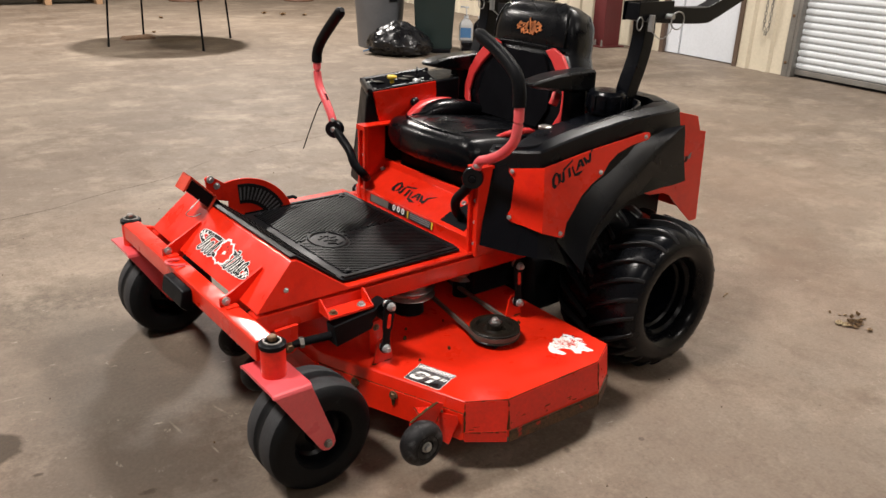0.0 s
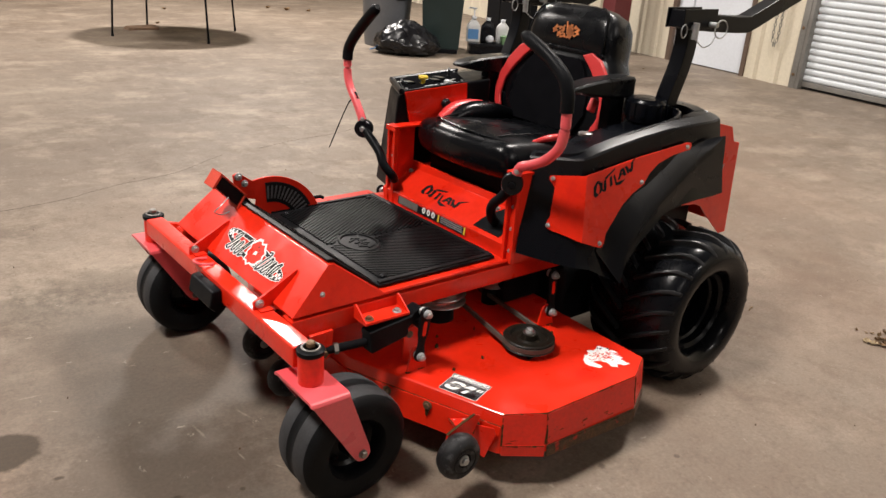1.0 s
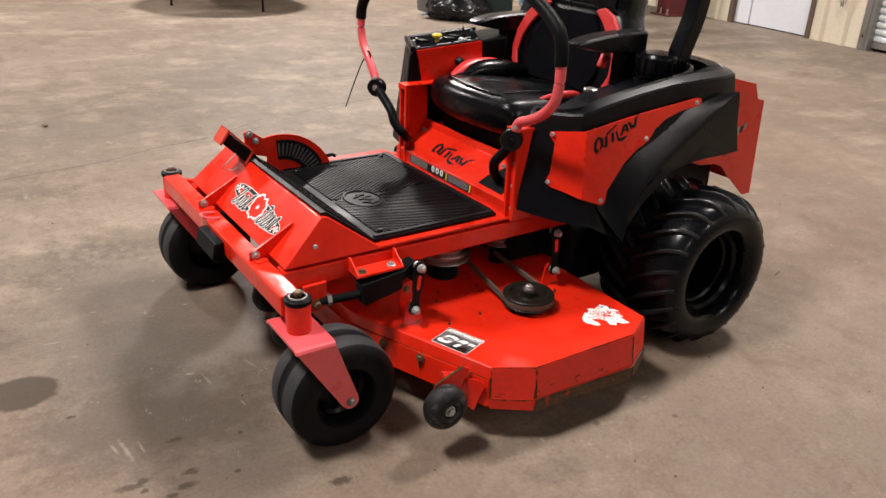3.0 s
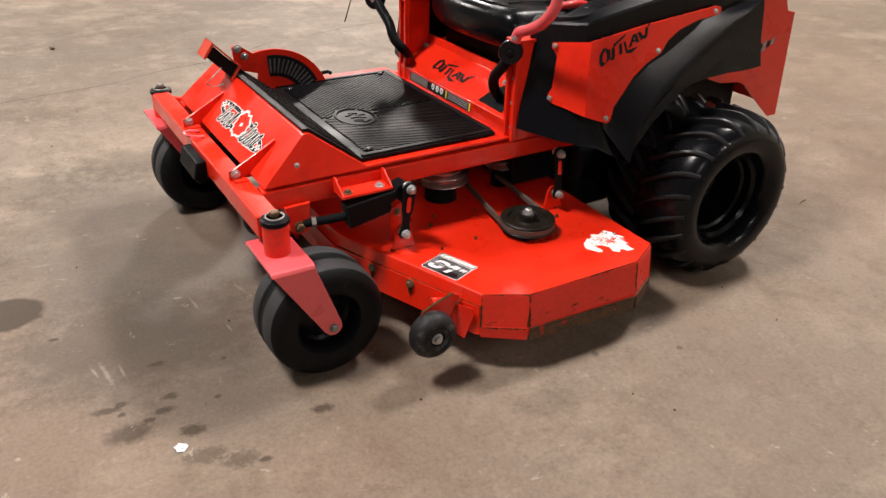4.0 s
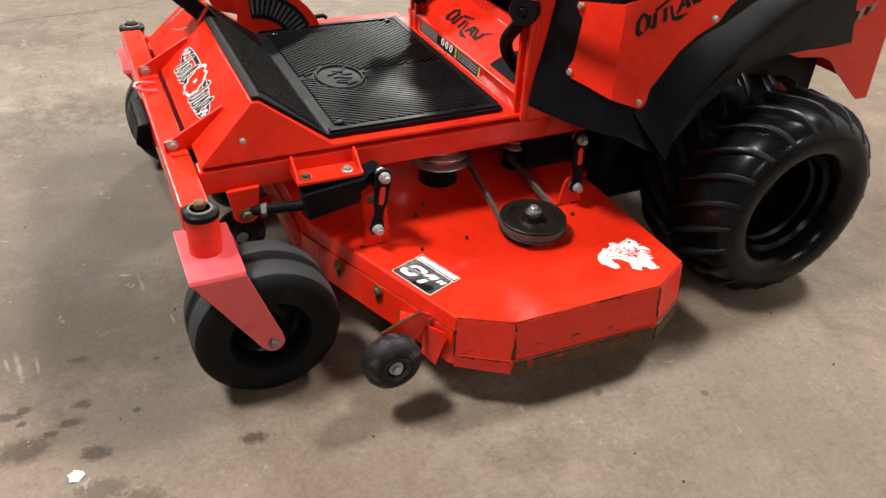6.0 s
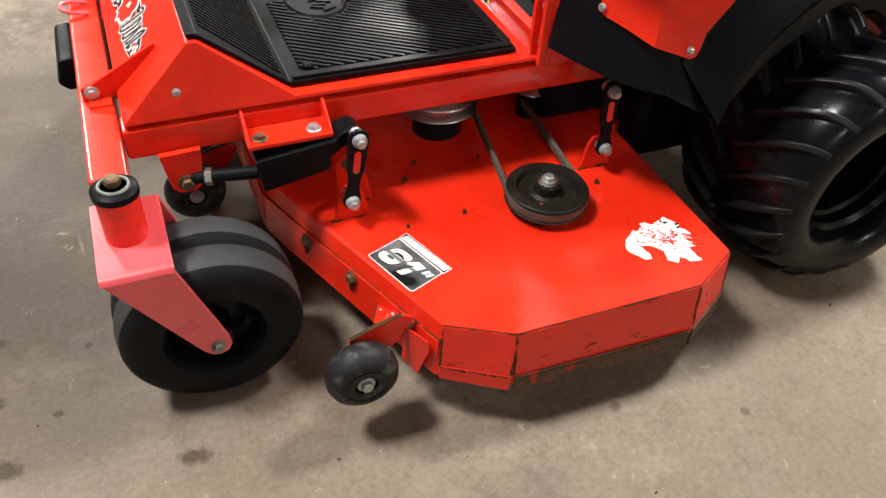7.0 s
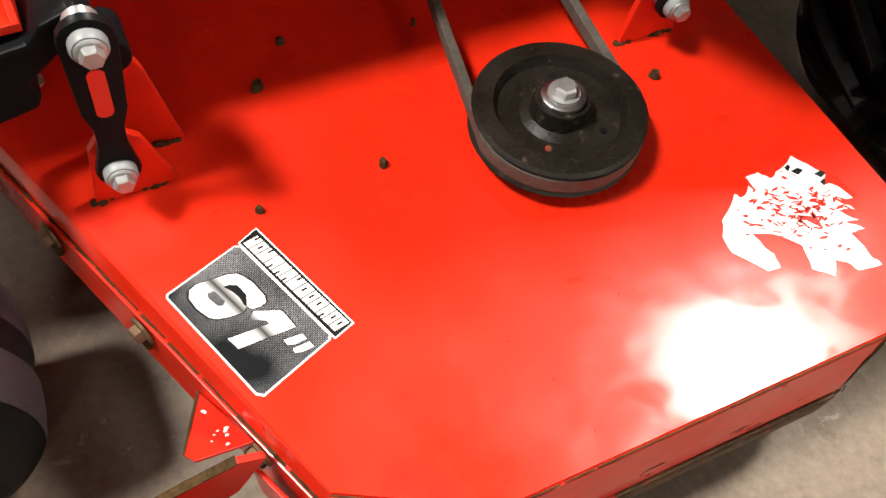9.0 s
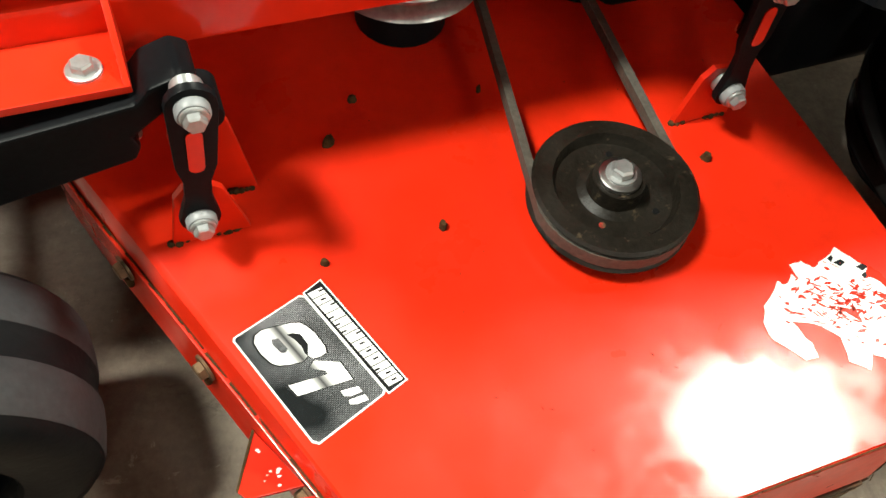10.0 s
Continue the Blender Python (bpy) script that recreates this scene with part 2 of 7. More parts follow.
def bolt(at, d, parent, r=0.0085, mat=None, washer=1.5, name="bolt", wmat=None):
    """A hexagon bolt head on a washer."""
    ax = axes(d)
    bm = bmesh.new()
    lathe(bm, ((r * washer, 0), (r * washer, r * 0.25), (r * washer * 0.9, r * 0.33)), at, ax, 20)
    lathe(bm, ((r, r * 0.3), (r, r * 0.95), (r * 0.84, r * 1.12)), at, ax, 6)
    return part(name, bm, mat or ZINC, parent, smooth=20)


def frame_at(at, right, up):
    """A pose whose x runs along right and y along up."""
    r = Vector(right).normalized()
    n = r.cross(Vector(up)).normalized()
    u = n.cross(r)
    return Matrix.Translation(at) @ Matrix((r, u, n)).transposed().to_4x4()


def flat_shape(pts, m, mat, parent, name, thick=0.0008, label=""):
    """A thin flat shape with the outline pts, laid by m."""
    bm = bmesh.new()
    prism(bm, [m @ V(x, y, 0) for x, y in pts], (m.to_3x3() @ V(0, 0, 1)) * thick)
    return part(name, bm, mat, parent, label, smooth=20)


def ribbon(pts, width, m, mat, parent, name, thick=0.0004):
    """A flat stroke of even width along the points, laid by m."""
    p = [V(x, y, 0) for x, y in pts]
    a, b = [], []
    for i, q in enumerate(p):
        d = (p[min(i + 1, len(p) - 1)] - p[max(i - 1, 0)]).normalized()
        n = V(-d.y, d.x, 0) * width / 2
        a.append(q + n)
        b.append(q - n)
    bm = bmesh.new()
    up = (m.to_3x3() @ V(0, 0, 1)) * thick
    rows = [[bm.verts.new(m @ u), bm.verts.new(m @ w), bm.verts.new(m @ w + up), bm.verts.new(m @ u + up)] for u, w in zip(a, b)]
    for r, s in zip(rows, rows[1:]):
        for k in range(4):
            bm.faces.new((r[k], r[(k + 1) % 4], s[(k + 1) % 4], s[k]))
    bm.faces.new(rows[0])
    bm.faces.new(rows[-1])
    return part(name, bm, mat, parent, smooth=20)


# ---- the warehouse ----
ROOM = pose(0, 0, 0, 0, 0, -9)


def local(x, y):
    q = ROOM.inverted() @ Vector((x, y, 0))
    return q.x, q.y


SPILLS = [(*local(x, y), r, sx, sy, k) for x, y, r, sx, sy, k in (
    (-1.75, -0.22, 0.30, 1.3, 0.8, 0.45), (-2.35, 0.45, 0.28, 1.3, 0.6, 0.45), (-1.45, 1.0, 0.26, 1.4, 0.6, 0.38), (-2.0, 0.95, 0.34, 1.2, 0.5, 0.38), (-0.95, -0.95, 0.07, 1.3, 0.8, 0.3), (1.0, -0.2, 0.3, 1.4, 0.5, 0.16), (1.2, 7.45, 0.34, 1.3, 0.7, 0.6), (1.6, 4.4, 0.35, 1.5, 0.5, 0.2), (-0.3, 3.6, 0.4, 1.4, 0.4, 0.2), (2.6, 2.2, 0.4, 1.3, 0.5, 0.16),
    
    (-2.048, 0.078, 0.094, 1.1, 0.9, 0.99), (-1.947, -0.107, 0.011, 1.4, 0.8, 0.95), (-1.736, -0.344, 0.014, 1.5, 0.8, 0.9), (-1.738, -0.486, 0.016, 1.2, 0.9, 0.85),
    (-1.88, -0.47, 0.022, 1.6, 0.6, 0.85), (-1.846, -0.462, 0.016, 1.2, 0.8, 0.85), (-1.852, -0.50, 0.011, 1, 0.8, 0.85), (-1.85, -0.572, 0.05, 1.1, 0.8, 0.85), (-1.765, -0.53, 0.018, 1.5, 0.7, 0.85), (-1.80, -0.548, 0.012, 1.4, 0.8, 0.82), (-1.722, -0.63, 0.026, 1.2, 0.8, 0.85), (-1.435, -0.706, 0.022, 1.4, 0.7, 0.85),
    (-1.72, -0.725, 0.035, 1.6, 0.8, 0.6), (-1.655, -0.775, 0.035, 1.3, 0.8, 0.6), (-1.639, -0.542, 0.009, 1, 1, 0.85), (-1.58, -0.40, 0.008, 1, 1, 0.82), (-1.61, -0.80, 0.014, 1, 0.8, 0.85), (0.75, 6.9, 0.5, 1.4, 0.5, 0.35), (5.5, 4.1, 0.45, 1.3, 0.6, 0.4), (5.0, 3.2, 0.4, 1.5, 0.5, 0.35), (4.75, 4.0, 0.4, 1.4, 0.6, 0.6), (5.2, 4.7, 0.45, 1.3, 0.8, 0.55), (4.55, 3.65, 0.25, 1.5, 0.5, 0.4), (4.3, 4.3, 0.3, 1.4, 0.6, 0.45), (3.3, 4.9, 0.3, 1.3, 0.6, 0.35), (-0.72, -0.86, 0.012, 1, 1, 0.6), (-0.5, -0.95, 0.01, 1, 1, 0.6))]


# brown floor tints; the last one paints shade in front of the mower
TINTS = [(*local(x, y), r, k) for x, y, r, k in ((-2.05, -0.45, 0.9, 0.5), (-1.4, -1.15, 0.7, 0.3), (-0.5, -1.35, 0.8, 0.25), (-2.6, 0.6, 0.8, 0.4), (0.9, -0.6, 0.9, 0.5), (3.0, 2.0, 1.4, 0.3), (-1.0, 1.4, 0.7, 0.3), (2.1, 0.4, 1.0, 0.45), (-0.05, -0.9, 0.6, 0.2), (-1.55, 0.3, 0.5, 0.45))]


SCUFFS = [(*local((x0 + x1) / 2, (y0 + y1) / 2), math.hypot(x1 - x0, y1 - y0) / 2, math.atan2(y1 - y0, x1 - x0) + radians(9)) for x0, y0, x1, y1 in (
    (-1.862, -0.26, -1.845, -0.40), (-1.885, -0.27, -1.872, -0.34), (-1.82, -0.30, -1.815, -0.37), (-1.961, 0.324, -1.892, 0.317), (-1.581, -0.065, -1.572, -0.148), (-1.445, -0.058, -1.425, -0.133), (-1.528, -0.25, -1.524, -0.30), (-1.90, 0.22, -1.86, 0.19), (-1.47, -0.35, -1.45, -0.39))]
# grey floor tints round the casters, including painted shade under the axle
GREYS = [(*local(x, y), r, k) for x, y, r, k in ((-1.72, -0.22, 0.36, 0.7), (-1.58, -0.50, 0.26, 0.6), (-1.68, 0.12, 0.34, 0.7), (-1.53, 0.42, 0.34, 0.7), (-1.65, 0.7, 0.3, 0.5), (-1.40, 0.0, 0.42, 0.7), (-1.95, 0.38, 0.36, 0.4))]


def concrete():
    m = bpy.data.materials.new("stained_concrete")
    m.use_nodes = True
    nt = m.node_tree
    link, bsdf = nt.links.new, nt.nodes["Principled BSDF"]
    place = nt.nodes.new("ShaderNodeTexCoord")

    def noise_at(scale, detail=8, rough=0.6, stretch=(1, 1, 1)):
        mp = nt.nodes.new("ShaderNodeMapping")
        mp.inputs["Scale"].default_value = stretch
        link(place.outputs["Object"], mp.inputs["Vector"])
        n = nt.nodes.new("ShaderNodeTexNoise")
        n.inputs["Scale"].default_value, n.inputs["Detail"].default_value, n.inputs["Roughness"].default_value = scale, detail, rough
        link(mp.outputs[0], n.inputs["Vector"])
        return n.outputs["Fac"]

    def cut(value, a, b):
        r = nt.nodes.new("ShaderNodeMapRange")
        r.inputs["From Min"].default_value, r.inputs["From Max"].default_value = a, b
        link(value, r.inputs["Value"])
        return r.outputs[0]

    def blend(fac, a, b, how="MIX"):
        x = nt.nodes.new("ShaderNodeMixRGB")
        x.blend_type = how
        for sock, val in ((x.inputs[0], fac), (x.inputs[1], a), (x.inputs[2], b)):
            if isinstance(val, tuple):
                sock.default_value = (*val, 1)
            elif isinstance(val, float):
                sock.default_value = val
            else:
                link(val, sock)
        return x.outputs[0]

    def scaled(value, k):
        x = nt.nodes.new("ShaderNodeMath")
        x.operation = "MULTIPLY"
        x.inputs[1].default_value = k
        link(value, x.inputs[0])
        return x.outputs[0]

    wide = cut(noise_at(0.55, 6), 0.35, 0.65)
    cloud = cut(noise_at(2.6, 9, 0.65), 0.3, 0.7)
    grain = noise_at(90, 6, 0.7)
    col = blend(wide, (0.118, 0.084, 0.063), (0.229, 0.178, 0.139))
    col = blend(scaled(cloud, 0.5), col, (0.185, 0.154, 0.126))
    col = blend(scaled(cut(noise_at(1.1, 12, 0.8), 0.49, 0.60), 0.78), col, (0.100, 0.070, 0.050))
    col = blend(scaled(cut(noise_at(7.5, 10, 0.8, (1.6, 1, 1)), 0.51, 0.60), 0.55), col, (0.122, 0.088, 0.064))
    col = blend(scaled(cut(noise_at(5.2, 10, 0.8, (1.15, 1, 1)), 0.53, 0.66), 0.42), col, (0.305, 0.249, 0.200))
    col = blend(scaled(cut(noise_at(1.5, 12, 0.74, (1, 1.25, 1)), 0.50, 0.66), 0.6), col, (0.350, 0.283, 0.226))
    col = blend(scaled(cut(noise_at(21, 8, 0.8), 0.56, 0.62), 0.55), col, (0.118, 0.084, 0.061))
    col = blend(scaled(cut(noise_at(27, 8, 0.8), 0.61, 0.67), 0.4), col, (0.36, 0.315, 0.265))
    col = blend(scaled(cut(noise_at(3.4, 10, 0.75), 0.62, 0.7), 0.5), col, (0.105, 0.08, 0.062))
    col = blend(scaled(cut(noise_at(11, 9, 0.75), 0.66, 0.72), 0.7), col, (0.075, 0.055, 0.04))
    col = blend(scaled(cut(noise_at(34, 6, 0.6), 0.70, 0.74), 0.6), col, (0.05, 0.037, 0.028))
    col = blend(scaled(cut(noise_at(2.6, 13, 0.86, (1, 1.8, 1)), 0.585, 0.625), 0.6), col, (0.088, 0.06, 0.043))
    col = blend(scaled(cut(noise_at(3.1, 13, 0.86, (1.3, 1, 1)), 0.60, 0.64), 0.5), col, (0.40, 0.345, 0.29))
    # broad soft brown and grey floor tones, with the mower's shade put into the colour
    for x, y, r, depth, tone in [(*q, (0.172, 0.112, 0.080)) for q in TINTS] + [(*q, (0.098, 0.079, 0.064)) for q in GREYS]:
        mp = nt.nodes.new("ShaderNodeVectorMath")
        mp.operation = "SUBTRACT"
        mp.inputs[1].default_value = (x, y, 0)
        link(place.outputs["Object"], mp.inputs[0])
        ln = nt.nodes.new("ShaderNodeVectorMath")
        ln.operation = "LENGTH"
        link(mp.outputs[0], ln.inputs[0])
        su = nt.nodes.new("ShaderNodeMath")
        su.operation = "MULTIPLY_ADD"
        su.inputs[1].default_value = 1 / r
        link(ln.outputs["Value"], su.inputs[0])
        link(scaled(noise_at(3.2, 9, 0.72), 1.6), su.inputs[2])
        col = blend(scaled(cut(su.outputs[0], 1.95, 1.0), depth), col, tone)
    # single spills, each at its own place on the floor
    edge, fine_edge = noise_at(14, 9, 0.75), noise_at(55, 9, 0.75)
    for x, y, r, sx, sy, depth in SPILLS:
        mp = nt.nodes.new("ShaderNodeVectorMath")
        mp.operation = "SUBTRACT"
        mp.inputs[1].default_value = (x, y, 0)
        link(place.outputs["Object"], mp.inputs[0])
        sc = nt.nodes.new("ShaderNodeVectorMath")
        sc.operation = "MULTIPLY"
        sc.inputs[1].default_value = (1 / (r * sx), 1 / (r * sy), 0)
        link(mp.outputs[0], sc.inputs[0])
        ln = nt.nodes.new("ShaderNodeVectorMath")
        ln.operation = "LENGTH"
        link(sc.outputs[0], ln.inputs[0])
        ad = nt.nodes.new("ShaderNodeMath")
        ad.operation = "MULTIPLY_ADD"
        ragged = 0.5 if depth > 0.98 else 2.6 if r < 0.04 else (1.5 if depth > 0.8 else 3.0)
        ad.inputs[1].default_value, ad.inputs[2].default_value = ragged, -ragged / 2
        link(fine_edge if r < 0.06 else edge, ad.inputs[0])
        su = nt.nodes.new("ShaderNodeMath")
        su.operation = "ADD"
        link(ln.outputs["Value"], su.inputs[0])
        link(ad.outputs[0], su.inputs[1])
        msk = scaled(cut(su.outputs[0], 1.08, 0.92) if depth > 0.98 else cut(su.outputs[0], 1.15, 0.55), depth * 0.94)
        col = blend(msk, col, (0.034, 0.020, 0.009))
    # pale scratches, each with its own place, length and bearing
    for x, y, half, a in SCUFFS:
        mp = nt.nodes.new("ShaderNodeVectorMath")
        mp.operation = "SUBTRACT"
        mp.inputs[1].default_value = (x, y, 0)
        link(place.outputs["Object"], mp.inputs[0])
        tu = nt.nodes.new("ShaderNodeVectorRotate")
        tu.rotation_type = "Z_AXIS"
        tu.inputs["Angle"].default_value = -a
        link(mp.outputs[0], tu.inputs["Vector"])
        sc = nt.nodes.new("ShaderNodeVectorMath")
        sc.operation = "MULTIPLY"
        sc.inputs[1].default_value = (1 / half, 1 / (0.08 * half + 0.002), 0)
        link(tu.outputs[0], sc.inputs[0])
        ln = nt.nodes.new("ShaderNodeVectorMath")
        ln.operation = "LENGTH"
        link(sc.outputs[0], ln.inputs[0])
        su = nt.nodes.new("ShaderNodeMath")
        su.operation = "MULTIPLY_ADD"
        su.inputs[1].default_value = 2.4
        link(fine_edge, su.inputs[0])
        link(ln.outputs["Value"], su.inputs[2])
        col = blend(scaled(cut(su.outputs[0], 2.2, 1.4), 0.26), col, (0.44, 0.385, 0.32))
    # short pale scuffs all over
    col = blend(scaled(cut(noise_at(9, 8, 0.74, (1, 2.0, 1)), 0.64, 0.67), 0.38), col, (0.42, 0.37, 0.315))
    col = blend(scaled(cut(noise_at(10, 8, 0.74, (2.0, 1, 1)), 0.645, 0.67), 0.38), col, (0.42, 0.37, 0.315))
    col = blend(0.46, col, grain, "OVERLAY")
    col = blend(1.0, col, (0.985, 1.0, 0.965), "MULTIPLY")
    link(col, bsdf.inputs["Base Color"])
    r = nt.nodes.new("ShaderNodeMapRange")
    r.inputs["To Min"].default_value, r.inputs["To Max"].default_value = 0.5, 0.78
    link(noise_at(4.5, 8), r.inputs["Value"])
    link(r.outputs[0], bsdf.inputs["Roughness"])
    bsdf.inputs["Specular IOR Level"].default_value = 0.4
    rel = nt.nodes.new("ShaderNodeBump")
    rel.inputs["Strength"].default_value, rel.inputs["Distance"].default_value = 0.2, 0.004
    link(grain, rel.inputs["Height"])
    link(rel.outputs[0], bsdf.inputs["Normal"])
    return m


FLOOR = concrete()
CREAM = material("cream_sheet_steel", (0.60, 0.54, 0.42), 0.45, dark=0.88, light=1.08, coarse=1.5, fine=40, bump=0.03, spots=(0.42, 0.33, 0.2), spot_amount=0.66, spot_scale=3)
OFFWHITE = material("white_painted_steel", (0.62, 0.65, 0.69), 0.45, dark=0.9, light=1.05, coarse=1.5, fine=40, bump=0.03)
GALV = material("white_shutter_steel", (0.60, 0.635, 0.66), 0.5, dark=0.85, light=1.05, coarse=3, fine=50, bump=0.03)
LINING = material("grey_roof_lining", (0.09, 0.087, 0.084), 0.8)
DIM_WALL = material("dark_unseen_wall", (0.10, 0.093, 0.085), 0.6, dark=0.8, light=1.2, coarse=1.5, fine=40, bump=0.03)
BROWN = material("brown_steel_trim", (0.10, 0.065, 0.045), 0.5)
STEEL_GREY = material("grey_track_steel", (0.25, 0.24, 0.22), 0.5, metal=0.6)
OXIDE = material("oxide_red_primer", (0.10, 0.013, 0.014), 0.55, dark=0.8, light=1.2)


def setting(name, bm, mat, label, bevel=0.0):
    ob = part(name, bm, mat, bevel=bevel)
    ob.matrix_world = ROOM
    return tagged(ob, label, name.split("_")[0], kind="structure")


bm = bmesh.new()
box(bm, (-10, -9, -0.2), (6.1, 18.2, 0))
setting("floor", bm, FLOOR, "stained tan concrete warehouse floor with pale scuffs")
# roof lining out of view, darkened so that less light bounces back
bm = bmesh.new()
box(bm, (-10, -9, CEILING + 0.3), (6.1, 18.2, CEILING + 0.5))
setting("ceiling", bm, LINING, "plain unseen roof lining, dark to cut bounced light")


def ribbed(bm, a, b, z0, z1, u, step=0.3, deep=0.03):
    """Sheet steel along v from a to b with upright ribs, facing the room on its -u side."""
    pts, v = [], a
    while v < b - 1e-6:
        for dv, du in ((0, 0), (0.19, 0), (0.215, -deep), (0.275, -deep)):
            if v + dv < b:
                pts.append((u + du, v + dv))
        v += step
    pts += [(u, b), (u + 0.14, b), (u + 0.14, a)]
    prism(bm, [(x, y, z0) for x, y in pts], (0, 0, z1 - z0))


WALL, TOP = 5.89, CEILING + 0.3
bm = bmesh.new()
ribbed(bm, 3.51, 4.18, 0, TOP, WALL)
ribbed(bm, 5.48, 17.9, 0, TOP, WALL)
box(bm, (WALL, 4.18, 2.2), (WALL + 0.14, 5.48, TOP))
box(bm, (WALL, -0.6, 3.2), (WALL + 0.14, 3.51, TOP))
box(bm, (WALL, -9, 0), (WALL + 0.14, -0.6, TOP))
setting("wall_east", bm, CREAM, "cream ribbed sheet steel wall with two openings")
# south and west walls close the room unseen, dark to weaken reflections
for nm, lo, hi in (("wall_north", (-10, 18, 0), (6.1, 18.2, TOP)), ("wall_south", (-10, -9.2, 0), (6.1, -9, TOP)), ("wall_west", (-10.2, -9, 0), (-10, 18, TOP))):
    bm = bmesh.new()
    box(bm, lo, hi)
    setting(nm, bm, CREAM if nm == "wall_north" else DIM_WALL, "plain cream sheet steel warehouse wall" if nm == "wall_north" else "plain unseen wall, kept dark to cut reflections")

# roller shutter
shutter = thing("roller_shutter_door", "white corrugated roller shutter door, closed, in a steel track", "door")
shutter.matrix_world = ROOM
shutter["kind"] = "structure"
bm = bmesh.new()
z = 0.09
prof = []
while z < 3.18:
    for dz, du in ((0, 0.0), (0.006, -0.014), (0.020, -0.019), (0.040, -0.020), (0.056, -0.016), (0.064, 0.0)):
        prof.append((WALL + 0.05 + du, z + dz))
    z += 0.0725
prof += [(WALL + 0.075, z), (WALL + 0.075, 0.09)]
prism(bm, [(u, -0.55, z) for u, z in prof], (0, 3.95, 0))
part("curtain", bm, GALV, shutter, smooth=60)
bm = bmesh.new()
box(bm, (WALL + 0.02, -0.55, 0.03), (WALL + 0.07, 3.40, 0.088))
part("bottom_bar", bm, STEEL_GREY, shutter, "dull galvanised bottom bar", bevel=0.006)
for v in (-0.6, 3.39):
    bm = bmesh.new()
    box(bm, (WALL - 0.04, v, 0), (WALL + 0.09, v + 0.045, 3.3))
    box(bm, (WALL - 0.045, v + 0.045, 0), (WALL - 0.002, v + 0.12, 3.3))
    track = part("track", bm, STEEL_GREY, shutter, "grey steel guide track", bevel=0.004)
    for k in range(6):
        b = bolt((WALL - 0.045, v + 0.085, 0.15 + 0.5 * k), (-1, 0, 0), track, 0.012, OLD_BOLT)

# personnel door
door = thing("door_1", "plain white steel door, closed, in a brown frame", "door")
door.matrix_world = ROOM
door["kind"] = "structure"
bm = bmesh.new()
box(bm, (WALL + 0.05, 4.24, 0.012), (WALL + 0.09, 5.17, 2.12))
box(bm, (WALL + 0.03, 5.18, 0.012), (WALL + 0.09, 5.41, 2.12))
part("door_leaf", bm, OFFWHITE, door, bevel=0.004)
bm = bmesh.new()
for lo, hi in (((WALL - 0.02, 4.18, 0), (WALL + 0.12, 4.24, 2.2)), ((WALL - 0.02, 5.41, 0), (WALL + 0.12, 5.48, 2.2)), ((WALL - 0.02, 4.24, 2.12), (WALL + 0.12, 5.41, 2.2))):
    box(bm, lo, hi)
part("door_frame", bm, BROWN, door, "brown steel frame", bevel=0.004)
bm = bmesh.new()
lathe(bm, ((0.03, 0), (0.03, 0.01), (0.012, 0.014), (0.012, 0.05), (0.027, 0.055), (0.027, 0.08), (0.018, 0.088)), (WALL + 0.05, 4.33, 1.0), (V(0, 1, 0), V(0, 0, 1), V(-1, 0, 0)), 20)
part("door_handle", bm, ZINC, door, "round steel knob")

# oxide red column with base plate
column = thing("steel_column", "dark oxide-red steel column bolted to the floor", "column")
column.matrix_world = ROOM @ pose(5.5, 6.13, 0)
column["kind"] = "structure"
bm = bmesh.new()
box(bm, (-0.14, -0.12, 0.0), (0.14, -0.10, TOP))
box(bm, (-0.14, 0.10, 0.0), (0.14, 0.12, TOP))
box(bm, (-0.01, -0.1, 0.0), (0.01, 0.1, TOP))
box(bm, (-0.14, -0.1, 0.02), (-0.125, 0.1, TOP))
part("flange", bm, OXIDE, column)
bm = bmesh.new()
box(bm, (-0.2, -0.17, 0), (0.2, 0.17, 0.02))
part("base_plate", bm, OXIDE, column, bevel=0.003)
for su, sv in ((-0.17, -0.13), (-0.17, 0.13), (-0.17, 0.0)):
    bm = bmesh.new()
    lathe(bm, ((0.012, 0.02), (0.012, 0.09), (0.009, 0.095)), (su, sv, 0), "z", 10)
    lathe(bm, ((0.02, 0.02), (0.02, 0.038)), (su, sv, 0), "z", 6)
    part("anchor_bolt", bm, STEEL_GREY, column)


# ---- the mower; its nose points to -x, its left side to -y ----
mower = thing("riding_mower", "red zero-turn riding mower with black seat on concrete floor", "lawn mower", (0, 0, 0.018))


def both(fn):
    fn(-1)
    fn(1)


# frame
def rail(s):
    bm = bmesh.new()
    box(bm, (-1.43, min(s * 0.335, s * 0.388), 0.36), (-0.42, max(s * 0.335, s * 0.388), 0.4135))
    part("frame_rail", bm, RED, mower, bevel=0.006)


both(rail)
bm = bmesh.new()
box(bm, (-1.487, -0.50, 0.355), (-1.431, 0.50, 0.412))
part("axle_beam", bm, RED, mower, bevel=0.007)


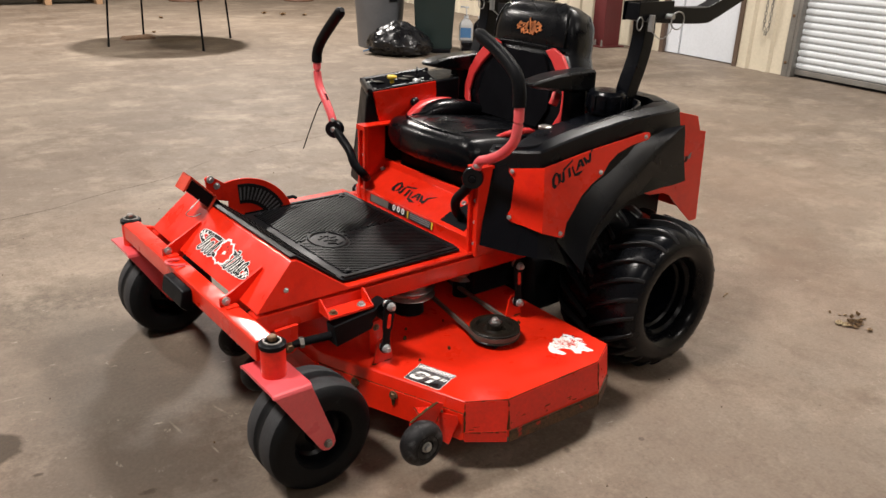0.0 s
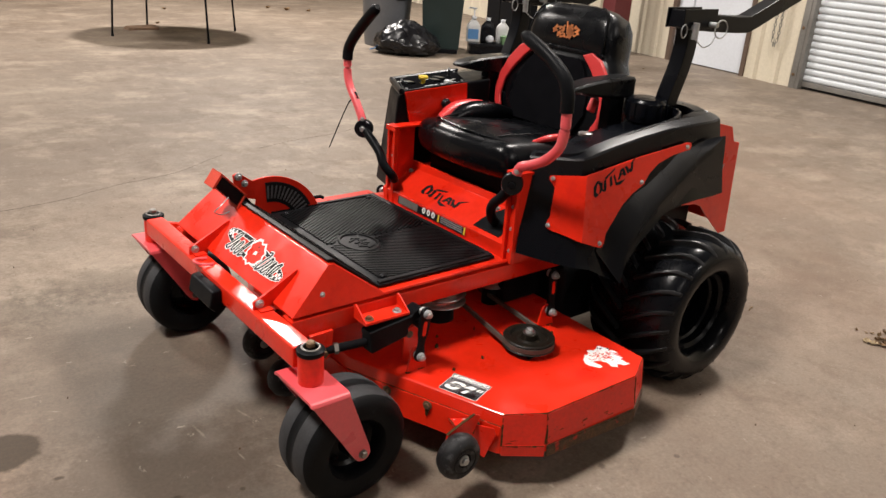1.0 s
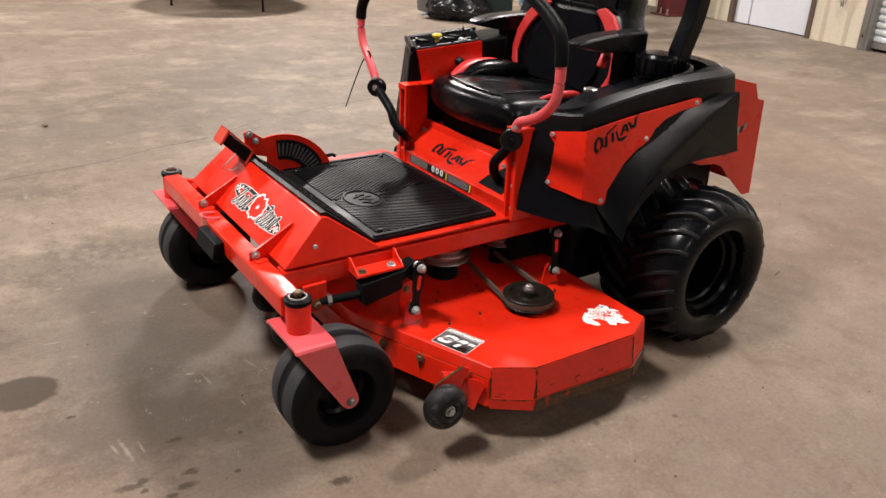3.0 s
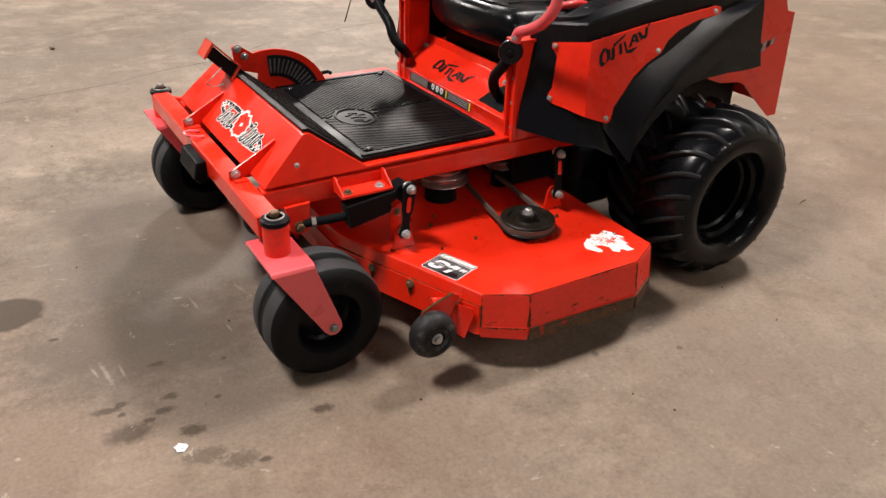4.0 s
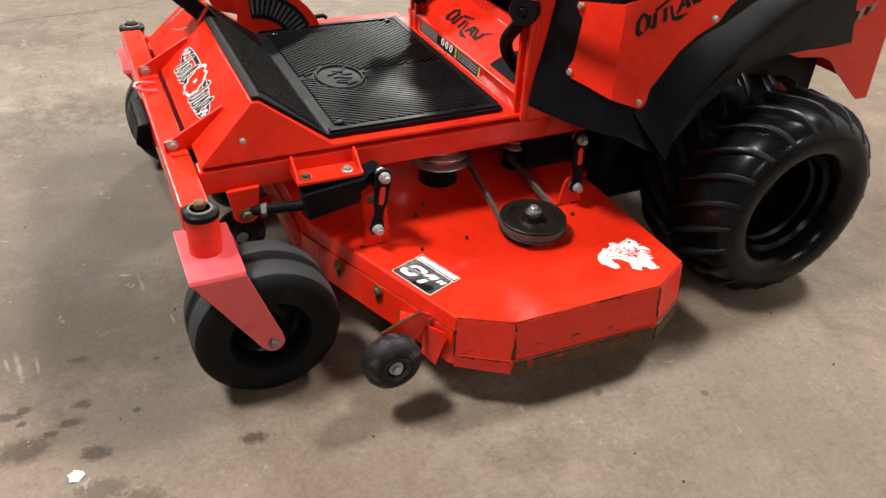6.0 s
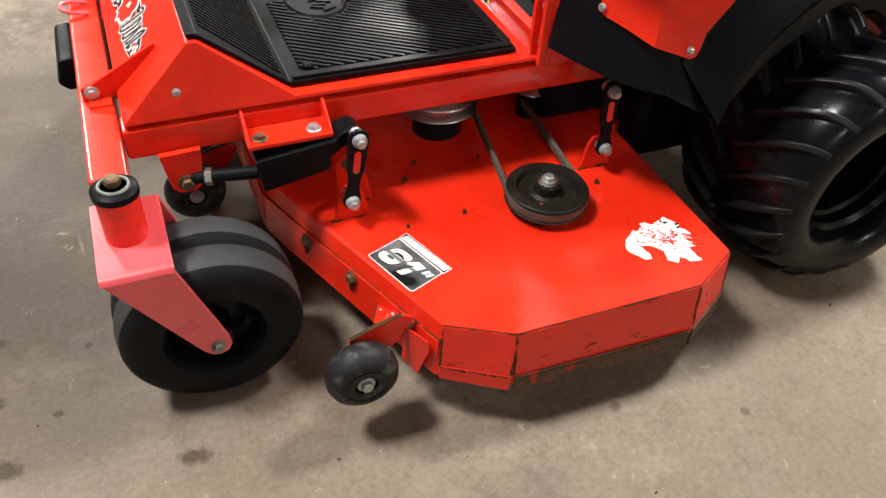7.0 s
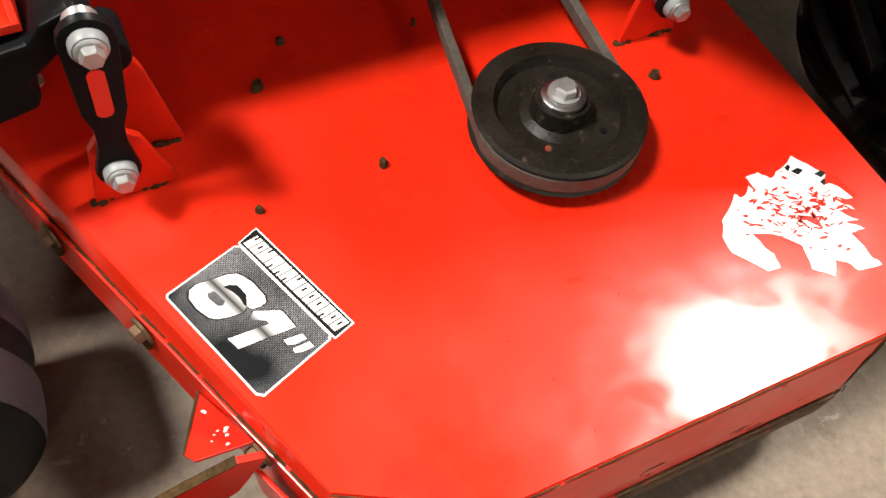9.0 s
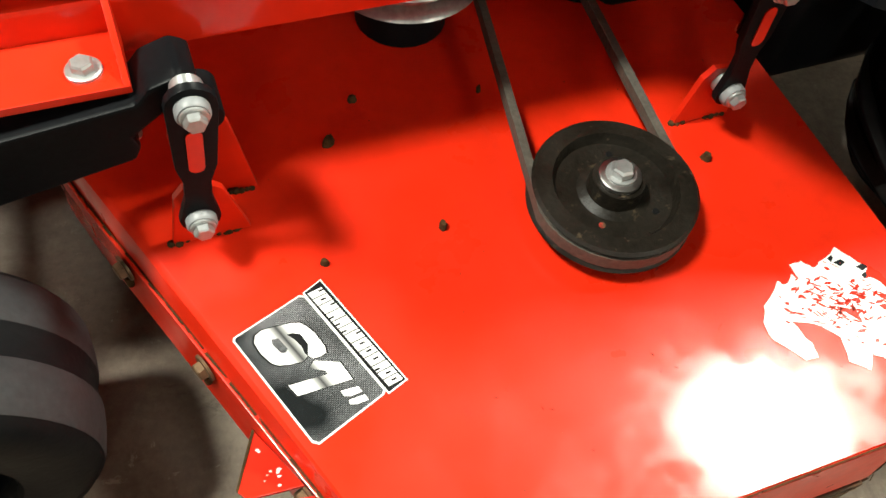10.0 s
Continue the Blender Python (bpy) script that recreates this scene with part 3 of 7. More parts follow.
def caster(s):
    y = s * 0.525
    bm = bmesh.new()
    lathe(bm, ((0.031, 0.322), (0.031, 0.406)), (-1.453, y, 0), "z", 28)
    hub = part("caster_tube", bm, RED_WORN, mower, bevel=0.003)
    bm = bmesh.new()
    lathe(bm, ((0.031, 0.400), (0.034, 0.403), (0.034, 0.413), (0.028, 0.417)), (-1.453, y, 0), "z", 28)
    part("bearing_cap", bm, MATTE, hub, "black grease-stained bearing cap")
    bm = bmesh.new()
    lathe(bm, ((0.0225, 0.416), (0.024, 0.418), (0.0225, 0.420), (0.0195, 0.420), (0.0185, 0.417)), (-1.453, y, 0), "z", 28)
    part("washer", bm, STEEL_GREY, hub, "dull steel washer ring")
    bm = bmesh.new()
    lathe(bm, ((0.012, 0.420), (0.0125, 0.430), (0.009, 0.433)), (-1.453, y, 0), "z", 6)
    part("nut", bm, OLD_BOLT if s < 0 else STEEL_GREY, hub, "weathered top nut", smooth=20)
    # fork: top plate bent down into two tapering arms that trail back to the axle
    fork = bmesh.new()
    x0, x1, zt, hw = -1.502, -1.398, 0.325, 0.094
    th = 0.009
    for e in (-1, 1):
        yo = y + e * hw
        outline = [(x0 + 0.004, zt - 0.012), (x1, zt - 0.012), (-1.341, 0.152), (-1.338, 0.134), (-1.345, 0.121), (-1.358, 0.115), (-1.372, 0.118), (-1.384, 0.13)]
        prism(fork, [(x, yo, z) for x, z in outline], (0, -e * th, 0))
    prism(fork, [(x0, y - hw, zt - 0.012), (x0, y - hw + 0.004, zt - 0.004), (x0, y - hw + 0.012, zt), (x0, y + hw - 0.012, zt), (x0, y + hw - 0.004, zt - 0.004), (x0, y + hw, zt - 0.012), (x0, y + hw - th, zt - 0.012), (x0, y + hw - 0.014, zt - 0.009), (x0, y - hw + 0.014, zt - 0.009), (x0, y - hw + th, zt - 0.012)], (x1 - x0, 0, 0))
    fk = part("caster_fork", fork, PINK, mower, "faded red steel fork", bevel=0.0012)
    for e in (-1, 1):
        bolt((-1.361, y + e * hw, 0.137), (0, e, 0), fk, 0.0095, STEEL_GREY, 1.25)
    # wheel
    w, c = 0.078, V(-1.361, y, 0.134)
    bm = bmesh.new()
    prof = [(0.075, -0.06), (0.084, -w + 0.004), (0.10, -w), (0.125, -w + 0.001), (0.140, -w + 0.007), (0.148, -w + 0.018), (0.151, -0.034), (0.152, -0.014), (0.1500, -0.009), (0.1500, 0.009), (0.152, 0.014), (0.151, 0.034), (0.148, w - 0.018), (0.140, w - 0.007), (0.125, w - 0.001), (0.10, w), (0.084, w - 0.004), (0.075, 0.06)]
    lathe(bm, prof, c, "y", 64, closed=True)
    wheel = part("caster_wheel", bm, CASTER, mower, "smooth grey-black solid rubber caster tyre")
    bm = bmesh.new()
    for e in (-1, 1):
        lathe(bm, [(0.1475, e * (w - 0.016)), (0.1495, e * (w - 0.021)), (0.1522, e * 0.036), (0.1528, e * 0.018), (0.1515, e * 0.015), (0.148, e * (w - 0.02))], c, "y", 64, closed=True)
    part("tread_band", bm, DUSTY, wheel, "dust-grey worn tread band")
    bm = bmesh.new()
    lathe(bm, [(0.018, -0.076), (0.028, -0.076), (0.031, -0.03), (0.06, -0.022), (0.069, -0.03), (0.0735, -0.055), (0.08, -0.068), (0.08, 0.068), (0.0735, 0.055), (0.069, 0.03), (0.06, 0.022), (0.031, 0.03), (0.028, 0.076), (0.018, 0.076)], c, "y", 40, closed=True)
    part("rim", bm, GLOSS_BLACK, wheel, "gloss black pressed rim")
    for k in range(4):
        a = math.pi / 4 + k * math.pi / 2
        bolt(c + V(math.cos(a) * 0.05, s * 0.026, math.sin(a) * 0.05), (0, s, 0), wheel, 0.005, MATTE)


both(caster)

# footrest: sloped front sheet, floor pan
FOOT = 0.385
bm = bmesh.new()
ring = [(-1.424, 0.424), (-1.308, 0.534), (-1.292, 0.534), (-1.152, 0.43), (-0.70, 0.43), (-0.70, 0.4215), (-1.426, 0.4195)]
loft(bm, [[(x, -FOOT + (0.026 if z > 0.5 else 0), z) for x, z in ring], [(x, FOOT - (0.026 if z > 0.5 else 0), z) for x, z in ring]])
pan = part("footrest_pan", bm, RED, mower, bevel=0.003)
for sx, sy, sz in ((-1.337, -0.378, 0.464), (-1.337, 0.378, 0.464)):
    bolt((sx, sy, sz), (0, math.copysign(1, sy), 0.12), pan, 0.0055, ZINC, 1.3, "screw")

# rubber mat with its front strip bent up over the footrest
bm = bmesh.new()
MATY = 0.362
top = [(-1.308, 0.544), (-1.29, 0.543), (-1.155, 0.442), (-0.735, 0.442)]
under = [(-0.735, 0.4335), (-1.152, 0.4335), (-1.292, 0.537), (-1.306, 0.537)]
loft(bm, [[(x, -MATY + (0.012 if z > 0.5 else 0), z) for x, z in top + under], [(x, MATY - 0.06, z) for x, z in top + under]])
mat_base = part("rubber_mat", bm, RUBBER_MAT, mower, "black ribbed rubber foot mat, dusty", bevel=0.002)
bm = bmesh.new()
ribs = []
tan_a = math.tan(radians(33))
for k in range(110):
    for s, y0 in ((-1, -0.062), (1, -0.046)):
        # chevron ribs that spread outwards to the rear
        xs = -1.70 + k * 0.0225
        a, b = V(xs, y0, 0), V(xs + 0.36 / tan_a, y0 + s * 0.36, 0)
        lim_y = 0.335 if s < 0 else 0.275
        lim_y = lim_y - abs(y0) if s < 0 else lim_y + abs(y0)
        t0, t1 = 0.0, min(lim_y, 0.36) / 0.36
        d = b - a
        t0 = max(t0, (-1.128 - a.x) / d.x)
        t1 = min(t1, (-0.755 - a.x) / d.x)
        if t1 - t0 < 0.04:
            continue
        segs = [(t0, t1)]
        # leave the oval emblem free
        inside = [t0 + (t1 - t0) * q / 60 for q in range(61) if ((a + d * (t0 + (t1 - t0) * q / 60)).x + 1.035) ** 2 / 0.066 ** 2 + ((a + d * (t0 + (t1 - t0) * q / 60)).y + 0.075) ** 2 / 0.088 ** 2 < 1]
        if inside:
            segs = [(t0, inside[0]), (inside[-1], t1)]
        for p, q in segs:
            if q - p > 0.03:
                ribs.append((a + d * p, a + d * q))
for p, q in ribs:
    d = (q - p).normalized()
    n = V(-d.y, d.x, 0) * 0.0031
    prism(bm, [p - n + V(0, 0, 0.4415), p + n + V(0, 0, 0.4415), q + n + V(0, 0, 0.4415), q - n + V(0, 0, 0.4415)], (0, 0, 0.0045))
tagged(part("rib", bm, RUBBER_MAT, mat_base, bevel=0), kind="stuff")
bm = bmesh.new()
down = V(0.135, 0, -0.101)
for k in range(46):
    a = V(-1.283, -0.335 + 0.0142 * k, 0.5375)
    b = a + down * 0.86 + V(0, -0.035, 0)
    if b.y < -0.345 or a.y > 0.29:
        continue
    n = V(0, 0.0028, 0)
    prism(bm, [a - n, a + n, b + n, b - n], (0.0018, 0, 0.0024))
tagged(part("front_rib", bm, RUBBER_MAT, mat_base), kind="stuff")
bm = bmesh.new()
lathe(bm, ((0.066, 0.4415), (0.07, 0.447), (0.075, 0.447), (0.08, 0.4415)), (0, 0, 0), "z", 48, closed=True)
bmesh.ops.transform(bm, matrix=Matrix.Translation((-1.035, -0.075, 0)) @ Matrix.Diagonal((0.76, 1, 1, 1)), verts=bm.verts)
part("emblem", bm, RUBBER_MAT, mat_base, "raised oval emblem")
bm = bmesh.new()
for k in range(9):
    x, y = -1.035 + random.uniform(-0.025, 0.025), -0.075 + (k - 4) * 0.011
    box(bm, (x - 0.014, y - 0.003, 0.4415), (x + 0.014, y + 0.003, 0.445), pose(0, 0, 0, 0, 0, random.uniform(-50, 50)))
part("emblem_relief", bm, RUBBER_MAT, mat_base)
bm = bmesh.new()
for lo, hi in (((-1.148, -0.358, 0.4415), (-0.74, -0.342, 0.448)), ((-0.755, -0.342, 0.4415), (-0.737, 0.3, 0.448)), ((-1.148, 0.284, 0.4415), (-0.755, 0.3, 0.448))):
    box(bm, lo, hi)
part("border", bm, RUBBER_MAT, mat_base, bevel=0.002)
for px, py in ((-1.115, -0.325), (-0.78, 0.265), (-1.11, 0.25)):
    bm = bmesh.new()
    lathe(bm, ((0.009, 0.442), (0.009, 0.449), (0.006, 0.452)), (px, py, 0), "z", 16)
    part("stud", bm, PLASTIC, mat_base)


# lugs from the axle beam to the footrest, with bolts
def lug(y):
    bm = bmesh.new()
    prism(bm, [(-1.478, y - 0.005, 0.41), (-1.478, y - 0.005, 0.436), (-1.462, y - 0.005, 0.44), (-1.352, y - 0.005, 0.5), (-1.352, y - 0.005, 0.488), (-1.42, y - 0.005, 0.412)], (0, 0.008, 0))
    box(bm, (-1.47, y - 0.03, 0.41), (-1.435, y - 0.005, 0.416))
    l = part("lug", bm, RED, mower, bevel=0.0012)
    bolt((-1.462, y - 0.005, 0.427), (0, -1, 0), l, 0.008)


lug(0.152)
lug(-0.272)
bm = bmesh.new()
prism(bm, [(-1.431, 0.468, 0.362), (-1.431, 0.445, 0.362), (-1.372, 0.388, 0.362), (-1.352, 0.388, 0.362)], (0, 0, 0.044))
part("corner_brace", bm, RED, mower, bevel=0.002)
bm = bmesh.new()
tube(bm, rounded([(-1.45, 0.09, 0.416), (-1.475, 0.09, 0.42), (-1.495, 0.075, 0.424), (-1.495, 0.05, 0.424), (-1.475, 0.04, 0.42), (-1.45, 0.042, 0.416)], 5), 0.004, 8)
part("tie_loop", bm, PINK, mower, "small faded red wire loop")
bm = bmesh.new()
prism(bm, [(-1.515, 0.05, 0.398), (-1.487, 0.05, 0.402), (-1.487, 0.05, 0.338), (-1.508, 0.05, 0.336), (-1.525, 0.05, 0.352)], (0, -0.15, 0))
part("hitch_block", bm, MATTE, mower, "black block under the axle beam", bevel=0.006)
for s in (-1, 1):
    # axle hanger tab under the rail
    bm = bmesh.new()
    y = s * 0.392
    prism(bm, [(-1.385, y, 0.368), (-1.318, y, 0.37), (-1.325, y, 0.30), (-1.338, y, 0.29), (-1.36, y, 0.29), (-1.373, y, 0.30)], (0, s * 0.012, 0))
    tab = part("hanger_tab", bm, RED, mower, bevel=0.0015)
    bolt((-1.349, y + s * 0.012, 0.31), (0, s, 0), tab, 0.0105, OLD_BOLT)
    # angle bracket on the rail
    bm = bmesh.new()
    box(bm, (-1.248, min(s * 0.388, s * 0.446), 0.378), (-1.107, max(s * 0.388, s * 0.446), 0.385))
    for x in (-1.248, -1.112):
        prism(bm, [(x, s * 0.388, 0.385), (x, s * 0.388, 0.42), (x, s * 0.395, 0.42), (x, s * 0.446, 0.385)], (0.005, 0, 0))
    br = part("angle_bracket", bm, RED, mower, bevel=0.001)
    bolt((-1.225, s * 0.426, 0.385), (0, 0, 1), br, 0.0085, OLD_BOLT)
    bolt((-1.135, s * 0.424, 0.385), (0, 0, 1), br, 0.0085, ZINC)

# deck lift: black box, arm, slotted links
for s in (-1, 1):
    lift = new("deck_lift")
    lift.parent = mower
    bm = bmesh.new()
    prism(bm, [(-1.24, s * 0.41, 0.360), (-1.108, s * 0.41, 0.3745), (-1.098, s * 0.41, 0.386), (-1.075, s * 0.41, 0.394), (-1.062, s * 0.41, 0.386), (-1.066, s * 0.41, 0.368), (-1.092, s * 0.41, 0.360), (-1.116, s * 0.41, 0.342), (-1.113, s * 0.41, 0.330), (-1.119, s * 0.41, 0.318), (-1.232, s * 0.41, 0.296)], (0, s * 0.045, 0))
    part("lift_arm", bm, MATTE, lift, "black steel lift arm", bevel=0.004)
    bm = bmesh.new()
    tube(bm, [(-1.34, s * 0.40, 0.314), (-1.235, s * 0.43, 0.324)], 0.0115, 12)
    part("lift_rod", bm, MATTE, lift)
    bm = bmesh.new()
    lathe(bm, ((0.0155, 0), (0.0155, 0.011)), (-1.318, s * 0.405, 0.3155), axes((1, s * 0.3, 0.05)), 6)
    part("lock_nut", bm, STEEL_GREY, lift, smooth=20)
    for bx, bz in ((-1.215, 0.30), (-1.125, 0.322)):
        bolt((bx, s * 0.43, bz), (0, s * 0.3, -1), lift, 0.009, ZINC)
    for (ux, uz), (lx, lz) in (((-1.072, 0.383), (-1.087, 0.257)), ((-0.585, 0.389), (-0.576, 0.26))):
        # slotted link
        y = s * 0.476
        bm = bmesh.new()
        d = V(lx - ux, 0, lz - uz)
        L = d.length
        d.normalize()
        e = V(-d.z, 0, d.x)

        def outline():
            pts = []
            for k in range(9):
                a = math.pi * (k / 8) + math.pi / 2
                pts.append((math.cos(a) * 0.0185, math.sin(a) * 0.0185))
            pts += [(0.062, -0.0155), (0.08, -0.0105), (0.10, -0.0105)]
            for k in range(9):
                a = math.pi * (k / 8) - math.pi / 2
                pts.append((L + math.cos(a) * 0.0165, math.sin(a) * 0.0165))
            pts += [(0.10, 0.0105), (0.08, 0.0105), (0.062, 0.0155)]
            return pts

        o = outline()
        base = V(ux, y, uz)
        prism(bm, [base + d * a + e * b for a, b in o], (0, s * -0.008, 0))
        link_part = part("link", bm, MATTE, lift, "black slotted steel link", bevel=0.001)
        bm = bmesh.new()
        slot = [(0.028 + 0.006 * (math.cos(a) if math.cos(a) < 0 else 0) + (0.032 if math.cos(a) > 0 else 0) + 0.006 * max(0, math.cos(a)), 0.0062 * math.sin(a)) for a in [2 * math.pi * k / 16 for k in range(16)]]
        prism(bm, [base + d * a + e * b + V(0, s * 0.0006, 0) for a, b in slot], (0, s * 0.0012, 0))
        part("slot", bm, RED, link_part, "slot with red paint behind")
        for q, w in ((V(ux, y, uz), NYLON), (V(lx, y, lz), NYLON)):
            bm = bmesh.new()
            lathe(bm, ((0.0125, 0), (0.0125, 0.006), (0.0112, 0.008)), q, axes((0, s, 0)), 24)
            part("bushing", bm, w, link_part, "grey-white bushing")
            bolt(q + V(0, s * 0.008, 0), (0, s, 0), link_part, 0.0082, ZINC, 1.25)
            bm = bmesh.new()
            tube(bm, [q - V(0, s * 0.006, 0), q - V(0, s * 0.022, 0)], 0.012, 16)
            part("spacer", bm, ZINC, link_part)


# ---- cutting deck ----
DZ = 0.205
deck = new("cutting_deck")
deck.parent = mower
tagged(deck, "wide red steel cutting deck with scraped edges")
half = [(-1.21, 0.0), (-1.205, 0.30), (-1.181, 0.367), (-1.025, 0.754), (-0.922, 0.811), (-0.574, 0.816), (-0.471, 0.760), (-0.466, 0.35), (-0.40, 0.30), (-0.40, 0.0)]
loop = [(x, -y) for x, y in half] + [(x, y) for x, y in half[::-1][1:-1]]


def inset(pts, d):
    n = len(pts)
    area = sum(pts[i][0] * pts[(i + 1) % n][1] - pts[(i + 1) % n][0] * pts[i][1] for i in range(n))
    k = 1 if area > 0 else -1
    out = []
    for i in range(n):
        p, q, r = V(*pts[i - 1], 0), V(*pts[i], 0), V(*pts[(i + 1) % n], 0)
        a, b = (q - p).normalized(), (r - q).normalized()
        na, nb = V(-a.y, a.x, 0) * k, V(-b.y, b.x, 0) * k
        m = (na + nb)
        m = m / max(0.3, m.length_squared / 2)
        e = d[i] if isinstance(d, list) else d
        out.append((q.x + m.x * e, q.y + m.y * e))
    return out


# the front edge is rolled, the ends are sharp
front = [x < -1.15 for x, y in loop]
FRONT3, FRONT11 = [0.0035 if f else 0.0004 for f in front], [0.012 if f else 0.001 for f in front]
bm = bmesh.new()
rings = [[(x, y, 0.093) for x, y in inset(loop, -0.012)], [(x, y, DZ - (0.012 if f else 0.003)) for (x, y), f in zip(loop, front)], [(x, y, DZ - 0.0035) for x, y in inset(loop, FRONT3)], [(x, y, DZ) for x, y in inset(loop, FRONT11)]]
inner = [[(x, y, DZ - 0.006) for x, y in inset(loop, 0.012)], [(x, y, 0.093) for x, y in inset(loop, -0.005)]]
rows = [[bm.verts.new(p) for p in r] for r in rings + inner]
n = len(loop)
for a, b in ((0, 1), (1, 2), (2, 3), (4, 5), (5, 0)):
    for i in range(n):
        bm.faces.new((rows[a][i], rows[a][(i + 1) % n], rows[b][(i + 1) % n], rows[b][i]))
bm.faces.new(rows[3])
bm.faces.new(rows[4])
part("deck_shell", bm, RED, deck, smooth=25)
# welded skirt along the lower edge of the left end; it hangs lower towards the rear
SKIRT = dict(zip(loop[3:8], ((0.086, 0.117), (0.077, 0.112), (0.060, 0.102), (0.062, 0.102), (0.070, 0.104))))
for a, b in zip(loop[3:7], loop[4:8]):
    bm = bmesh.new()
    p, q = V(*a, 0), V(*b, 0)
    d = (q - p).normalized()
    out = V(d.y, -d.x, 0)
    if out.y > 0.5:
        out = -out
    (z0, z1), (z2, z3) = SKIRT[a], SKIRT[b]
    if q.x < -0.45 and p.y < -0.7:
        prism(bm, [p + out * 0.011 + V(0, 0, z0), q + out * 0.011 + V(0, 0, z2), q + out * 0.0105 + V(0, 0, z3), p + out * 0.0105 + V(0, 0, z1)], out * (0.0025 if a == loop[3] else 0.005))
        part("skirt", bm, RED_WORN if a == loop[3] else RUST, deck, "scraped lower edge", bevel=0.0015)
        bm = bmesh.new()
        face = 0.0137 if a == loop[3] else 0.0163
        for k in range(10):
            t0, t1, lip = k / 10, (k + 0.7 + 0.3 * ((k * 7) % 3 > 0)) / 10, 0.0014 + 0.0009 * ((k * 5) % 4)
            u, w = p.lerp(q, t0) + out * face + V(0, 0, z1 + (z3 - z1) * t0), p.lerp(q, t1) + out * face + V(0, 0, z1 + (z3 - z1) * t1)
            prism(bm, [u - V(0, 0, lip), w - V(0, 0, lip * 1.3), w, u], out * 0.0006)
        tagged(part("worn_seam", bm, GRASS_DIRT, deck, "dark worn seam above the skirt"), kind="stuff")
# end plates, with dark worn seams along the top edge and at the corners
seam = random.Random(11)
for a, b in zip(loop[3:6], loop[4:7]):
    bm = bmesh.new()
    p, q = V(*a, 0), V(*b, 0)
    d = (q - p).normalized()
    out = V(d.y, -d.x, 0)
    if out.y > 0.3:
        out = -out
    prism(bm, [p + out * 0.0102 + V(0, 0, 0.112), q + out * 0.0102 + V(0, 0, 0.112), q + out * 0.0006 + V(0, 0, DZ - 0.004), p + out * 0.0006 + V(0, 0, DZ - 0.004)], out * 0.0016)
    ep = part("end_plate", bm, RED_WORN, deck, "red end plate with scraped paint")
    bm = bmesh.new()
    L, t = (q - p).length, 0.0
    while t < L:
        l = seam.uniform(0.008, 0.026)
        h = seam.uniform(0.0005, 0.0013) if seam.random() < 0.85 else 0.0026
        u, w = p + d * t, p + d * min(L, t + l)
        prism(bm, [u + out * 0.0005 + V(0, 0, DZ - h), w + out * 0.0005 + V(0, 0, DZ - h * seam.uniform(0.6, 1.5)), w + out * 0.0005 + V(0, 0, DZ - 0.0002), u + out * 0.0005 + V(0, 0, DZ - 0.0002)], out * 0.0013)
        t += l + (seam.uniform(0, 0.003) if seam.random() < 0.3 else 0)
    for end in (p, q):
        z = 0.115
        while z < DZ - 0.006:
            hz, ww = seam.uniform(0.006, 0.016), seam.uniform(0.0008, 0.0032)
            k = (DZ - z) / (DZ - 0.112) * 0.0098
            if seam.random() < 0.75:
                prism(bm, [end - d * ww + out * (k + 0.0006) + V(0, 0, z), end + d * ww + out * (k + 0.0006) + V(0, 0, z), end + d * ww * 0.7 + out * (k - 0.0003) + V(0, 0, min(z + hz, DZ - 0.004)), end - d * ww * 0.7 + out * (k - 0.0003) + V(0, 0, min(z + hz, DZ - 0.004))], out * 0.0018)
            z += hz
    for k in range(int(L * 26)):
        t, z = seam.uniform(0, L), 0.113 + abs(seam.gauss(0, 0.012))
        l, h = seam.uniform(0.004, 0.028), seam.uniform(0.001, 0.005)
        kk = (DZ - z) / (DZ - 0.112) * 0.0098
        u = p + d * t + out * (kk + 0.0010)
        prism(bm, [u + V(0, 0, z), u + d * l + V(0, 0, z + seam.uniform(-0.002, 0.002)), u + d * l * 0.8 + V(0, 0, z + h) - out * h * 0.1, u + d * l * 0.2 + V(0, 0, z + h * 0.7) - out * h * 0.07], out * 0.001)
    tagged(part("worn_seam", bm, GRASS_DIRT, ep, "dark worn seams and scrapes", smooth=20), kind="stuff")
# front plates below the rolled front edge
for a, b in zip(loop[1:3], loop[2:4]):
    p, q = V(*a, 0), V(*b, 0)
    d = (q - p).normalized()
    out = V(d.y, -d.x, 0)
    if out.x > 0:
        out = -out
    bm = bmesh.new()
    prism(bm, [p + out * 0.008 + V(0, 0, 0.09), q + out * 0.008 + V(0, 0, 0.09), q + out * 0.003 + V(0, 0, 0.168), p + out * 0.003 + V(0, 0, 0.168)], out * 0.005)
    fp = part("front_plate", bm, RED, deck, bevel=0.0015)
    bm = bmesh.new()
    L, t = (q - p).length, 0.0
    while t < L:
        l, w0, w1 = seam.uniform(0.008, 0.03), seam.uniform(0.0008, 0.0026), seam.uniform(0.0008, 0.0026)
        u, w = p + d * t + out * 0.0036 + V(0, 0, 0.1682), p + d * min(L, t + l) + out * 0.0036 + V(0, 0, 0.1682)
        prism(bm, [u, w, w + out * w1, u + out * w0], (0, 0, 0.0014))
        t += l + (seam.uniform(0, 0.006) if seam.random() < 0.4 else 0)
    tagged(part("seam_dirt", bm, GRASS_DIRT, fp, "dried grass dirt along the seam", smooth=20), kind="stuff")
bm = bmesh.new()
box(bm, (-1.216, -0.30, 0.09), (-1.209, 0.30, 0.168))
part("front_plate", bm, RED, deck, bevel=0.0015)
fd = V(0.379, -0.925, 0)
fo = V(-0.925, -0.379, 0)
